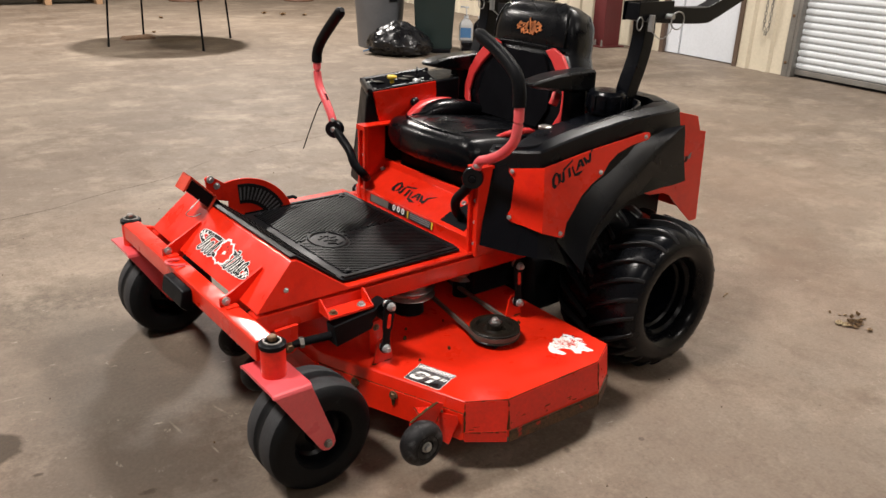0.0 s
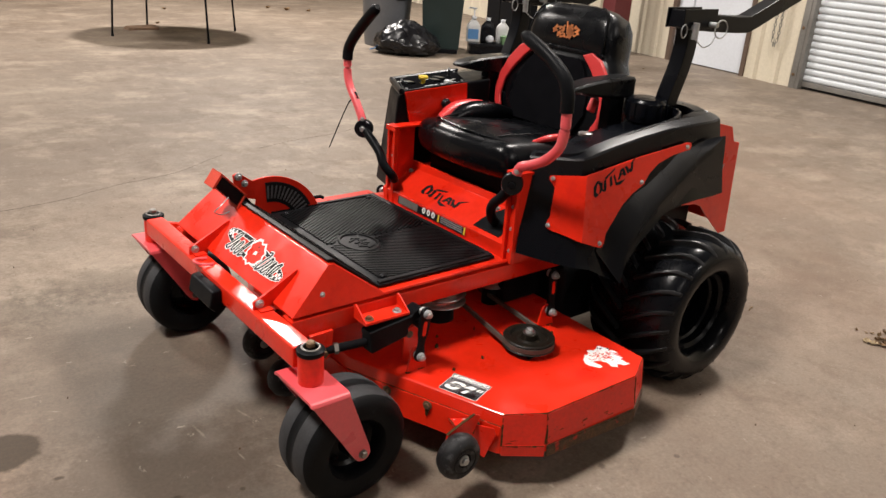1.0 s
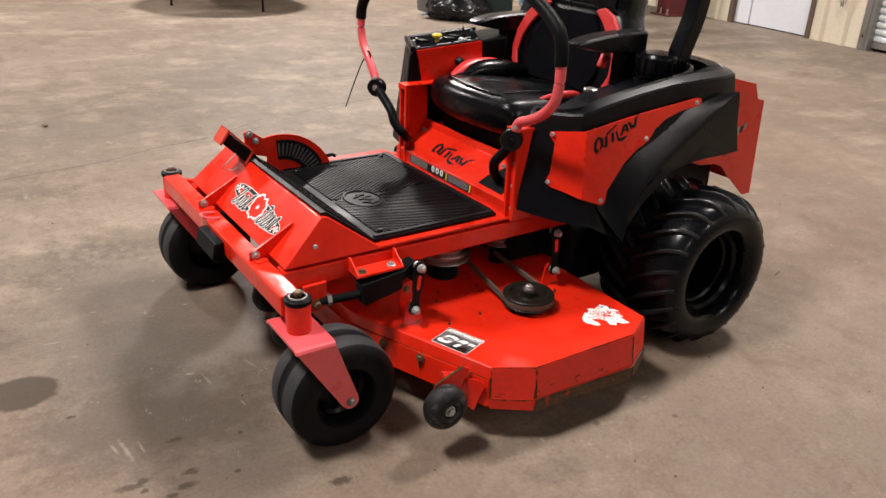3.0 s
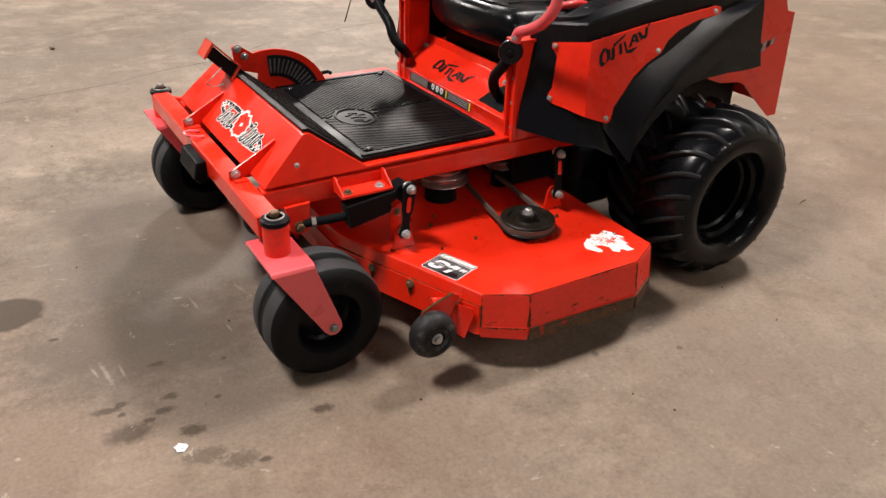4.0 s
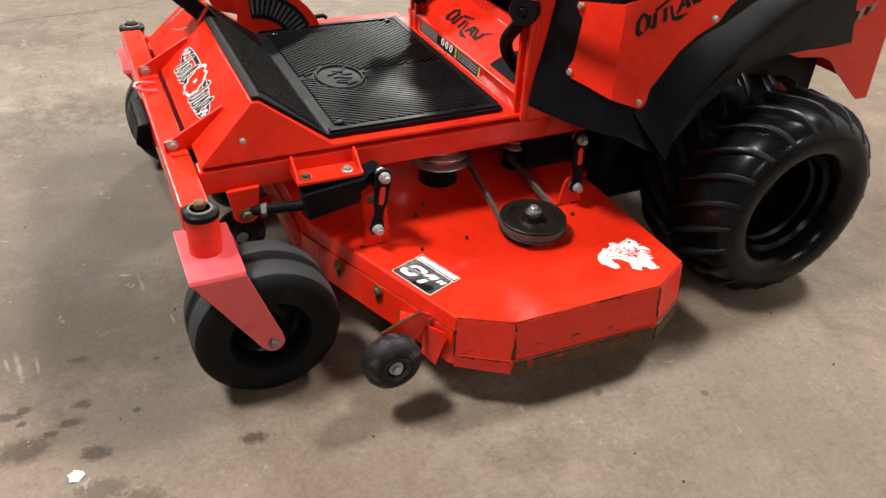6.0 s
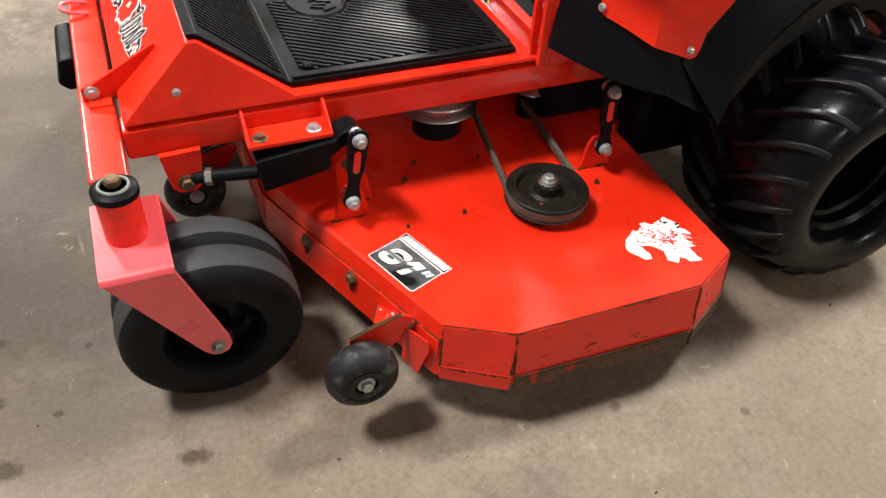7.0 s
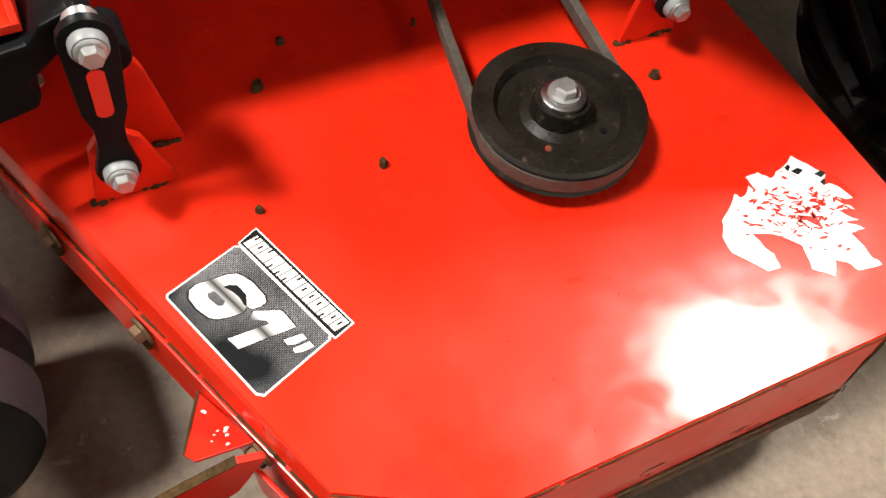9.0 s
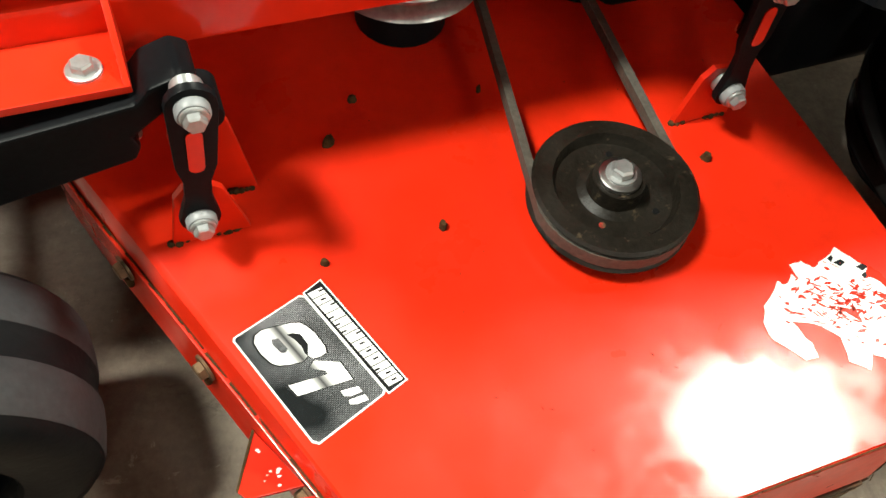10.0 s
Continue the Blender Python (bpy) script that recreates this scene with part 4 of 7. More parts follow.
for t in (0.07, 0.2, 0.345):
    q = V(-1.181, -0.367, 0.155) + fd * t + fo * 0.011
    bolt(q, fo, deck, 0.009, OLD_BOLT)
    bm = bmesh.new()
    tube(bm, [q - V(0, 0, 0.012), q - V(0, 0, 0.03) + fo * 0.003], [0.007, 0.003], 8)
    part("dirt_clump", bm, GRASS_DIRT, deck)

# anti-scalp rollers
def roller(c, s):
    bm = bmesh.new()
    prof = [(0.02, -0.026), (0.034, -0.029), (0.045, -0.028), (0.055, -0.02), (0.0605, -0.007), (0.0605, 0.007), (0.055, 0.02), (0.045, 0.028), (0.034, 0.029), (0.02, 0.026)]
    lathe(bm, prof, c, "y", 36, closed=True)
    rl = part("anti_scalp_roller", bm, ROLLER, deck, "grey-black rubber anti-scalp roller")
    bm = bmesh.new()
    lathe(bm, ((0.008, -0.022), (0.026, -0.02), (0.032, -0.029), (0.034, -0.03), (0.034, 0.03), (0.032, 0.029), (0.026, 0.02), (0.008, 0.022)), c, "y", 28, closed=True)
    part("roller_hub", bm, GLOSS_BLACK, rl, "black plastic hub")
    bolt(V(*c) + V(0, -0.022, 0), (0, -1, 0), rl, 0.0105, ZINC, 1.4)
    bm = bmesh.new()
    cx, cy, cz = c
    # bracket: bent strap from the deck front round behind the roller
    yb = cy + 0.036
    edge = [(cx - 0.008, cz + 0.042), (cx + 0.014, cz + 0.051), (cx + 0.04, cz + 0.061), (cx + 0.08, cz + 0.072)]
    prism(bm, [(x, yb, z) for x, z in edge + [(cx + 0.10, cz + 0.06), (cx + 0.072, cz + 0.009), (cx + 0.03, cz - 0.012), (cx, cz - 0.016), (cx - 0.012, cz + 0.01)]], (0, 0.006, 0))
    br = part("roller_bracket", bm, RED_WORN, rl, "scraped red roller bracket", bevel=0.001)
    bm = bmesh.new()
    prism(bm, [(x, yb - 0.0006, z + 0.0006) for x, z in edge] + [(x, yb - 0.0006, z - 0.001) for x, z in edge[::-1]], (0, 0.0072, 0))
    part("worn_edge", bm, GRASS_DIRT, br, "bare brown top edge")
    bm = bmesh.new()
    tube(bm, [(cx, cy - 0.03, cz), (cx, cy + 0.05, cz)], 0.007, 10)
    part("roller_pin", bm, ZINC, rl)


roller((-1.157, -0.742, 0.124), -1)
roller((-1.30, 0.06, 0.115), -1)
roller((-1.33, -0.17, 0.115), -1)
# gusset tab beside the roller
bm = bmesh.new()
p0 = V(-1.181, -0.367, 0)
tab = [p0 + fd * 0.265 + fo * 0.012 + V(0, 0, 0.134), p0 + fd * 0.341 + fo * 0.011 + V(0, 0, 0.166), p0 + fd * 0.318 + fo * 0.05 + V(0, 0, 0.156), p0 + fd * 0.305 + fo * 0.053 + V(0, 0, 0.150)]
prism(bm, tab, (0, 0, 0.005))
prism(bm, [p0 + fd * t + fo * 0.02 + V(0, 0, z) for t, z in ((0.345, 0.078), (0.385, 0.070), (0.410, 0.150), (0.404, 0.168), (0.352, 0.160))], fo * 0.004)
gus = part("gusset", bm, RED_WORN, deck, "chipped red gusset", bevel=0.001)
bm = bmesh.new()
e0, e1 = tab[0] + V(0, 0, 0.0052), tab[3] + V(0, 0, 0.0052)
side = (tab[1] - tab[0]).normalized()
prism(bm, [e0, e0 + side * 0.004, e1 + side * 0.003, e1], (0, 0, 0.0008))
part("worn_edge", bm, GRASS_DIRT, gus, "bare brown edge")
bm = bmesh.new()
for k in range(9):
    c = e0.lerp(tab[1] + V(0, 0, 0.0052), seam.uniform(0.2, 0.95)).lerp(e1, seam.uniform(0.05, 0.5))
    r = seam.uniform(0.0008, 0.0026)
    prism(bm, [c + V(r * math.cos(a), r * 0.6 * math.sin(a), 0) for a in (0, 1.4, 2.5, 4.0, 5.1)], (0, 0, 0.0004))
tagged(part("chip", bm, WHITE_INK, gus, "pale chips in the paint"), kind="stuff")

# link brackets on the deck
for s in (-1, 1):
    for x in (-1.082, -0.578):
        bm = bmesh.new()
        y = s * 0.452
        prism(bm, [(x - 0.034, y, DZ), (x + 0.034, y, DZ), (x + 0.018, y, DZ + 0.062), (x + 0.006, y, DZ + 0.074), (x - 0.012, y, DZ + 0.074), (x - 0.022, y, DZ + 0.062)], (0, s * 0.007, 0))
        if x < -1:
            prism(bm, [(x - 0.012, s * 0.40, DZ), (x + 0.05, s * 0.41, DZ), (x + 0.036, s * 0.405, DZ + 0.085), (x + 0.030, s * 0.405, DZ + 0.102), (x + 0.017, s * 0.405, DZ + 0.110), (x + 0.001, s * 0.405, DZ + 0.108), (x - 0.011, s * 0.405, DZ + 0.098), (x - 0.015, s * 0.405, DZ + 0.08)], (0, s * 0.007, 0))
        lb = part("link_bracket", bm, RED, deck, bevel=0.001)
        bm = bmesh.new()
        welds = [(x + dx, y + s * 0.006) for dx in (-0.035, -0.029, -0.023, 0.006, 0.011, 0.016, 0.021, 0.025)]
        if x < -1:
            welds += [(x + dx, s * (0.4145 + 0.14 * (dx - 0.014))) for dx in (0.014, 0.019, 0.024, 0.029, 0.034, 0.039, 0.043)]
        for wx, wy in welds:
            r, h = random.uniform(0.0022, 0.0042), random.uniform(0.0015, 0.004)
            lathe(bm, ((r, DZ), (r * 0.9, DZ + h * 0.6), (r * 0.4, DZ + h)), (wx + random.uniform(-0.0015, 0.0015), wy + random.uniform(-0.0012, 0.0012), 0), "z", 7)
        tagged(part("dirt", bm, GRASS_DIRT, lb, "dried clippings along the weld"), kind="stuff")
        if x < -1:
            bm = bmesh.new()
            tube(bm, [(-1.063, s * 0.442, 0.334), (-1.063, s * 0.402, 0.334)], 0.0140, 24)
            part("boss", bm, MATTE, lb, "black round boss", bevel=0.0015)
            bolt((x + 0.004, s * 0.412, DZ + 0.088), (0, s, 0), lb, 0.007, OLD_BOLT)


# outer spindle pulley
def pulley(cx, cy, z, r, mat=None, stack=1, name="pulley"):
    bm = bmesh.new()
    prof = [(0.012, z + 0.012), (0.024, z + 0.012), (0.026, z - 0.004), (0.034, z - 0.008), (r * 0.70, z - 0.006), (r * 0.76, z + 0.004), (r - 0.003, z + 0.004), (r, z + 0.001)]
    for k in range(stack):
        o = -0.026 * k
        prof += [(r - 0.003, z - 0.001 + o), (r - 0.014, z - 0.008 + o), (r - 0.014, z - 0.014 + o), (r - 0.001, z - 0.021 + o), (r + 0.001, z - 0.024 + o)]
    prof += [(r - 0.008, z - 0.026 - 0.026 * (stack - 1)), (0.03, z - 0.02 - 0.026 * (stack - 1)), (0.012, z - 0.02)]
    lathe(bm, prof, (cx, cy, 0), "z", 48, closed=True)
    return part(name, bm, mat or PULLEY, deck, smooth=30)


PX, PY, PZ, PR = -0.732, -0.538, 0.247, 0.077
pul = pulley(PX, PY, PZ, PR)
tagged(pul, "oily black belt pulley with dull worn rim")
bm = bmesh.new()
lathe(bm, ((0.0, PZ + 0.0125), (0.0195, PZ + 0.0125), (0.0195, PZ + 0.0165), (0.0175, PZ + 0.0175), (0.0, PZ + 0.0175)), (PX, PY, 0), "z", 32)
part("washer", bm, ALLOY, pul, "dull steel washer")
bm = bmesh.new()
lathe(bm, ((0.0105, PZ + 0.0175), (0.0105, PZ + 0.0265), (0.0085, PZ + 0.0285)), (PX, PY, 0), "z", 6)
lathe(bm, ((0.014, PZ + 0.0175), (0.014, PZ + 0.0195)), (PX, PY, 0), "z", 20)
part("bolt", bm, ZINC, pul, smooth=20)
for a in (4.0, 1.2, 5.4):
    bm = bmesh.new()
    lathe(bm, ((0.0032, PZ - 0.0078), (0.0032, PZ - 0.0062)), (PX + 0.042 * math.cos(a), PY + 0.042 * math.sin(a), 0), "z", 12)
    part("bolt_hole", bm, BLACK_INK if a != 4.0 else RUST, pul)
bm = bmesh.new()
lathe(bm, ((0.055, DZ), (0.052, DZ + 0.008), (0.034, DZ + 0.016), (0.03, DZ + 0.03)), (PX, PY, 0), "z", 28)
box(bm, (PX - 0.042, PY - 0.05, DZ), (PX - 0.022, PY - 0.04, DZ + 0.008))
part("spindle_housing", bm, MATTE, deck, "black spindle housing with grease", bevel=0.002)
# centre pulleys below the rail
CX, CY = -0.832, -0.232
cen = pulley(CX, CY, 0.318, 0.083, ALLOY, 2)
tagged(cen, "dull bare alloy drive pulley")
pulley(-0.615, -0.235, 0.296, 0.05, ALLOY, 1)
bm = bmesh.new()
lathe(bm, ((0.05, DZ), (0.045, 0.285)), (CX, CY, 0), "z", 24)
part("pulley_post", bm, MATTE, deck)
bm = bmesh.new()
lathe(bm, ((0.03, DZ), (0.03, 0.27)), (-0.615, -0.235, 0), "z", 24)
part("pulley_post", bm, MATTE, deck)
# belt: round the outer pulley and off to the middle of the deck
bm = bmesh.new()
rb, zb = PR - 0.005, PZ - 0.0115
path = [V(-0.745, -0.20, zb + 0.008)]
for k in range(17):
    a = math.pi * (1.02 + k / 16 * 1.0)
    path.append(V(PX + rb * math.cos(a), PY + rb * math.sin(a), zb))
path.append(V(-0.635, -0.20, zb + 0.008))
prof = [(0.0, 0.0065), (0.009, 0.0075), (0.009, -0.0075), (0.0, -0.0065)]
rings = []
for i, q in enumerate(path):
    d = (path[min(i + 1, len(path) - 1)] - path[max(i - 1, 0)]).normalized()
    o = V(d.y, -d.x, 0)
    rings.append([q + o * (a - 0.004) + V(0, 0, b) for a, b in prof])
loft(bm, rings)
part("drive_belt", bm, BELT, deck, "worn grey-brown drive belt", bevel=0.0008)
# holes, nubs and scraps on the deck top
for k, (x, y, r) in enumerate(((-0.919, -0.339, 0.0055), (-0.957, -0.386, 0.008), (-0.884, -0.509, 0.0058), (-0.601, -0.509, 0.006), (-0.997, -0.516, 0.0045), (-1.06, -0.44, 0.004), (-0.79, -0.36, 0.004))):
    bm = bmesh.new()
    lathe(bm, ((r * 0.9, DZ), (r * 0.85, DZ + 0.003 + 0.001 * (k % 3)), (r * 0.6, DZ + 0.0075 + 0.0015 * (k % 2)), (r * 0.2, DZ + 0.008)), (x, y, 0), "z", 11)
    for v in bm.verts:
        v.co += V(*(0.22 * r * noise.noise_vector(v.co * 260)))
        v.co.z = max(v.co.z, DZ)
    bmesh.ops.transform(bm, matrix=Matrix.Translation((x, y, 0)) @ pose(0, 0, 0, 0, 0, 40 * k) @ Matrix.Diagonal((1, 0.7, 1, 1)) @ Matrix.Translation((-x, -y, 0)), verts=bm.verts)
    part("dirt_nub", bm, GRASS_DIRT, deck, "small plug of dried grass and dirt")
bm = bmesh.new()
for k in range(44):
    near_spot = k % 2
    x, y = (random.gauss(-0.80, 0.08), random.gauss(-0.72, 0.05)) if near_spot else (random.uniform(-1.07, -0.5), random.uniform(-0.76, -0.36))
    if not (-0.92 < x < -0.58 or y > -0.70) or y < -0.80:
        continue
    l, w, a = random.uniform(0.0005, 0.0019), random.uniform(0.0003, 0.0007), random.uniform(0, 2 * math.pi)
    d, e = V(math.cos(a), math.sin(a), 0), V(-math.sin(a), math.cos(a), 0)
    q = V(x, y, DZ)
    prism(bm, [q - d * l, q + e * w, q + d * l, q - e * w * 0.4], (0, 0, 0.0006))
tagged(part("grass_litter", bm, GRASS_DIRT, deck), kind="stuff")

# deck size decal
right, up = V(0.363, -0.932, 0), V(0.932, 0.363, 0)
dm = frame_at((-1.0215, -0.598, DZ + 0.0003), right, up)
decal = flat_shape([(-0.0570, -0.0475), (-0.0545, -0.0498), (0.0540, -0.0510), (0.0590, -0.0475), (0.0590, 0.0160), (0.0572, 0.0192), (0.0610, 0.0192), (0.0612, 0.0390), (-0.0575, 0.0405), (-0.0560, 0.0205), (-0.0525, 0.0205), (-0.0560, 0.0170)], dm, WHITE_INK, deck, "size_decal", 0.0006, "white-edged carbon pattern decal with the deck size")
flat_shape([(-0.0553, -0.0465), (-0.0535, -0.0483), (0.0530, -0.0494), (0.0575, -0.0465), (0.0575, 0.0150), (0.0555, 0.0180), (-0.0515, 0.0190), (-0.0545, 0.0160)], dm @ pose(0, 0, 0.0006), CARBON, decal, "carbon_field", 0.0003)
flat_shape([(-0.0548, 0.0217), (0.0597, 0.0204), (0.0598, 0.0376), (-0.0560, 0.0390)], dm @ pose(0, 0, 0.0006), BLACK_INK, decal, "title_field", 0.0003)
SIX = [(-0.0472, -0.0330), (-0.0480, -0.0265), (-0.0455, -0.0200), (-0.0384, -0.0040), (-0.0340, 0.0020), (-0.0290, 0.0040), (-0.0192, 0.0059), (-0.0040, 0.0050), (0.0012, 0.0025), (0.0010, -0.0030), (-0.0012, -0.0086), (-0.0060, -0.0105), (-0.0040, -0.0160), (-0.0085, -0.0260), (-0.0130, -0.0330), (-0.0184, -0.0368), (-0.0309, -0.0388), (-0.0420, -0.0375)]
ONE = [(0.0006, -0.0094), (0.0145, 0.0056), (0.0172, 0.0060), (0.0330, 0.0049), (0.0172, -0.0371), (0.0054, -0.0378), (0.0172, -0.0076), (0.0131, -0.0078), (0.0035, -0.0165)]
QUOTES = ([(0.0350, -0.0088), (0.0405, 0.0045), (0.0462, 0.0043), (0.0436, -0.0050), (0.0400, -0.0095)], [(0.0450, -0.0088), (0.0492, 0.0042), (0.0548, 0.0040), (0.0520, -0.0052), (0.0487, -0.0098)])
for shape in (SIX, ONE, *QUOTES):
    mid = (sum(x for x, y in shape) / len(shape), sum(y for x, y in shape) / len(shape))
    flat_shape([(mid[0] + (x - mid[0]) * 1.05, mid[1] + (y - mid[1]) * 1.07) for x, y in shape], dm @ pose(0, 0, 0.0009), BLACK_INK, decal, "numeral_edge", 0.0002)
    flat_shape(shape, dm @ pose(0, 0, 0.0011), CHROME_INK, decal, "numeral", 0.0002)
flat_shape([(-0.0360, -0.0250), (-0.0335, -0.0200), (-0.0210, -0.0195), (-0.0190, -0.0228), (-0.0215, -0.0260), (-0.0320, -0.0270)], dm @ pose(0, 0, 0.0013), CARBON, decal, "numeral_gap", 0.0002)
flat_shape([(-0.0318, -0.0128), (-0.0300, -0.0082), (-0.0254, -0.0040), (-0.0140, -0.0045), (-0.0055, -0.0108), (-0.0096, -0.0112), (-0.0155, -0.0098), (-0.0241, -0.0104)], dm @ pose(0, 0, 0.0013), BLACK_INK, decal, "numeral_gap", 0.0002)
rs, x = random.Random(21), -0.0525
while x < 0.0535:
    # the title above the size, as plain slanted blocks with a dark notch
    w = rs.uniform(0.0062, 0.0098)
    y0, y1 = 0.0232, 0.0362
    flat_shape([(x, y0), (x + w, y0), (x + w + 0.0022, y1), (x + 0.0022, y1)], dm @ pose(0, 0, 0.001), WHITE_INK, decal, "title_bar", 0.0002)
    nx, ny = x + w * rs.uniform(0.35, 0.55), rs.choice((y0 - 0.0002, 0.0282, 0.0318))
    flat_shape([(nx, ny), (nx + 0.0016, ny), (nx + 0.0024, ny + 0.0044), (nx + 0.0008, ny + 0.0044)], dm @ pose(0, 0, 0.0013), BLACK_INK, decal, "title_notch", 0.0002)
    x += w + 0.0009

# torn white sticker near the rear corner: a ragged sheet with slivers of red showing through
hm = frame_at((-0.572, -0.680, DZ + 0.0003), (0.93, -0.37, 0), (0.37, 0.93, 0))
rs = random.Random(5)
RAGGED = [(-0.067, -0.035), (-0.062, -0.018), (-0.045, 0.010), (-0.038, 0.005), (-0.030, 0.019), (-0.024, 0.012), (-0.029, 0.027), (-0.017, 0.034), (-0.006, 0.026), (0.0, 0.033), (0.019, 0.051), (0.040, 0.037), (0.045, 0.029), (0.040, 0.018), (0.050, 0.020), (0.063, 0.005), (0.047, 0.003), (0.061, -0.007), (0.046, -0.009), (0.060, -0.020), (0.046, -0.020), (0.062, -0.028), (0.049, -0.032), (0.058, -0.053), (0.066, -0.065), (0.044, -0.070), (0.036, -0.062), (0.027, -0.059), (0.021, -0.075), (0.002, -0.068), (0.002, -0.045), (-0.020, -0.032), (-0.041, -0.032), (-0.026, -0.053), (-0.024, -0.065), (-0.035, -0.068), (-0.061, -0.052)]
pts = []
for (x0, y0), (x1, y1) in zip(RAGGED, RAGGED[1:] + RAGGED[:1]):
    for k in range(3):
        t = k / 3
        pts.append((x0 + (x1 - x0) * t + rs.uniform(-0.0012, 0.0012), y0 + (y1 - y0) * t + rs.uniform(-0.0012, 0.0012)))
torn = flat_shape(pts, hm, WHITE_INK, deck, "torn_sticker", 0.0005, "torn white sticker with red showing through")
for k in range(170):
    x, y = rs.gauss(0.010, 0.024), rs.gauss(-0.010, 0.018)
    l, w, a = rs.uniform(0.0014, 0.0062), rs.uniform(0.0004, 0.0018), rs.uniform(-0.9, 0.9)
    ca, sa = math.cos(a), math.sin(a)
    tri = [(-l, -w * 0.3), (l * 0.3, -w), (l, w * 0.6), (-l * 0.2, w)]
    flat_shape([(x + u * ca - v * sa, y + u * sa + v * ca) for u, v in tri], hm @ pose(0, 0, 0.0005), RED, torn, "sliver", 0.0002)
flat_shape([(0.005, -0.013), (0.019, -0.015), (0.021, -0.008), (0.026, -0.028), (0.014, -0.020)], hm @ pose(0, 0, 0.0005), RED, torn, "sliver", 0.0002)
for x, y, w in ((0.012, 0.038, 0.003), (0.020, 0.034, 0.006), (0.041, 0.031, 0.006), (0.041, 0.022, 0.003)):
    flat_shape([(x - w, y), (x, y - 0.004), (x + w, y + 0.001), (x + 0.002, y + 0.004)], hm @ pose(0, 0, 0.0005), BLACK_INK, torn, "dark_scrap", 0.0002)


# ---- rear wheels ----
def rear_wheel(s):
    """Tractor-lug tyre: a smooth carcass with slanting bars from both shoulders to the crown."""
    c, rc = V(-0.118, s * 0.582, 0.243), 0.2585
    bm = bmesh.new()
    half = [(0.2445, 0.06), (0.244, 0.09), (0.2415, 0.112), (0.236, 0.130), (0.227, 0.147), (0.213, 0.160), (0.195, 0.167), (0.172, 0.166), (0.158, 0.161), (0.147, 0.151), (0.140, 0.139), (0.136, 0.126), (0.134, 0.10)]
    lathe(bm, [(r, -h) for r, h in half[::-1]] + half, c, "y", 80, closed=True)
    tyre = part("tyre", bm, TYRE, mower, "glossy black tractor-lug tyre")
    count = 22
    for half_side in (-1, 1):
        for k in range(count):
            if k == 0:
                bm = bmesh.new()
                rings = []
                for j in range(9):
                    t = j / 8
                    yw = 0.160 - 0.154 * t
                    yy = half_side * yw
                    ang = 0.34 * t ** 1.25
                    rim = rc + 0.002 - 0.043 * max(0.0, (yw - 0.08) / 0.08) ** 2.2
                    low = rim - 0.026 + 0.004 * max(0.0, (yw - 0.08) / 0.08)
                    hw0, hw1 = 0.052 - 0.010 * t, 0.027 - 0.008 * t
                    rings.append([(math.cos(ang + aa) * rr, yy, math.sin(ang + aa) * rr) for aa, rr in ((-hw0, low), (-hw1, rim), (hw1, rim), (hw0, low))])
                loft(bm, rings)
                bar = part("tread_lug", bm, LUG, tyre, "tread bar in a paler tone for its lit edges", bevel=0.0025, smooth=60)
                data = bar.data
            else:
                bar = new("tread_lug", data)
                bar.parent = tyre
            a = 2 * math.pi * (k + (0.5 if half_side > 0 else 0)) / count
            bar.matrix_basis = Matrix.Translation(c) @ Matrix.Rotation(a, 4, "Y")
    bm = bmesh.new()
    o = s
    lathe(bm, [(0.02, -o * 0.02), (0.07, -o * 0.022), (0.082, -o * 0.01), (0.098, -o * 0.004), (0.108, o * 0.03), (0.112, o * 0.078), (0.120, o * 0.084), (0.122, o * 0.108), (0.131, o * 0.118), (0.139, o * 0.116), (0.138, o * 0.10), (0.135, o * 0.09), (0.135, -o * 0.09), (0.02, -o * 0.09)], c, "y", 56, closed=True)
    rim = part("rim", bm, GLOSS_BLACK, tyre, "gloss black dished rim")
    for k in range(5):
        a = 2 * math.pi * k / 5 + 0.3
        bolt(c + V(math.cos(a) * 0.055, -o * 0.02, math.sin(a) * 0.055), (0, o, 0), rim, 0.009, MATTE)
    bm = bmesh.new()
    lathe(bm, ((0.03, -o * 0.02), (0.03, o * 0.01), (0.02, o * 0.02)), c, "y", 20)
    part("hub", bm, MATTE, rim)
    bm = bmesh.new()
    tube(bm, [c - V(0, s * 0.09, 0), V(c.x, s * 0.28, c.z)], 0.05, 16)
    part("axle_stub", bm, MATTE, mower)


both(rear_wheel)


# ---- upper body ----
def pad(bm, lo, hi, round_, m=None, seg=4):
    b2 = bmesh.new()
    box(b2, lo, hi, m)
    bmesh.ops.bevel(b2, geom=b2.edges[:], offset=round_, segments=seg, profile=0.5, affect="EDGES", clamp_overlap=True)
    tmp = bpy.data.meshes.new("tmp")
    b2.to_mesh(tmp)
    b2.free()
    bm.from_mesh(tmp)
    bpy.data.meshes.remove(tmp)


bm = bmesh.new()
box(bm, (-0.60, -0.33, 0.33), (0.30, 0.33, 0.46))
part("chassis", bm, MATTE, mower, "black steel chassis", bevel=0.006)
for s in (-1, 1):
    bm = bmesh.new()
    box(bm, (-0.44, min(s * 0.16, s * 0.385), 0.13), (-0.02, max(s * 0.16, s * 0.385), 0.35))
    part("transmission", bm, MATTE, mower, "black hydraulic transmission", bevel=0.03, seg=3)
bm = bmesh.new()
box(bm, (-0.62, -0.30, 0.22), (-0.42, 0.30, 0.345))
part("belt_guard", bm, MATTE, mower, "black belt guard under the frame", bevel=0.015)
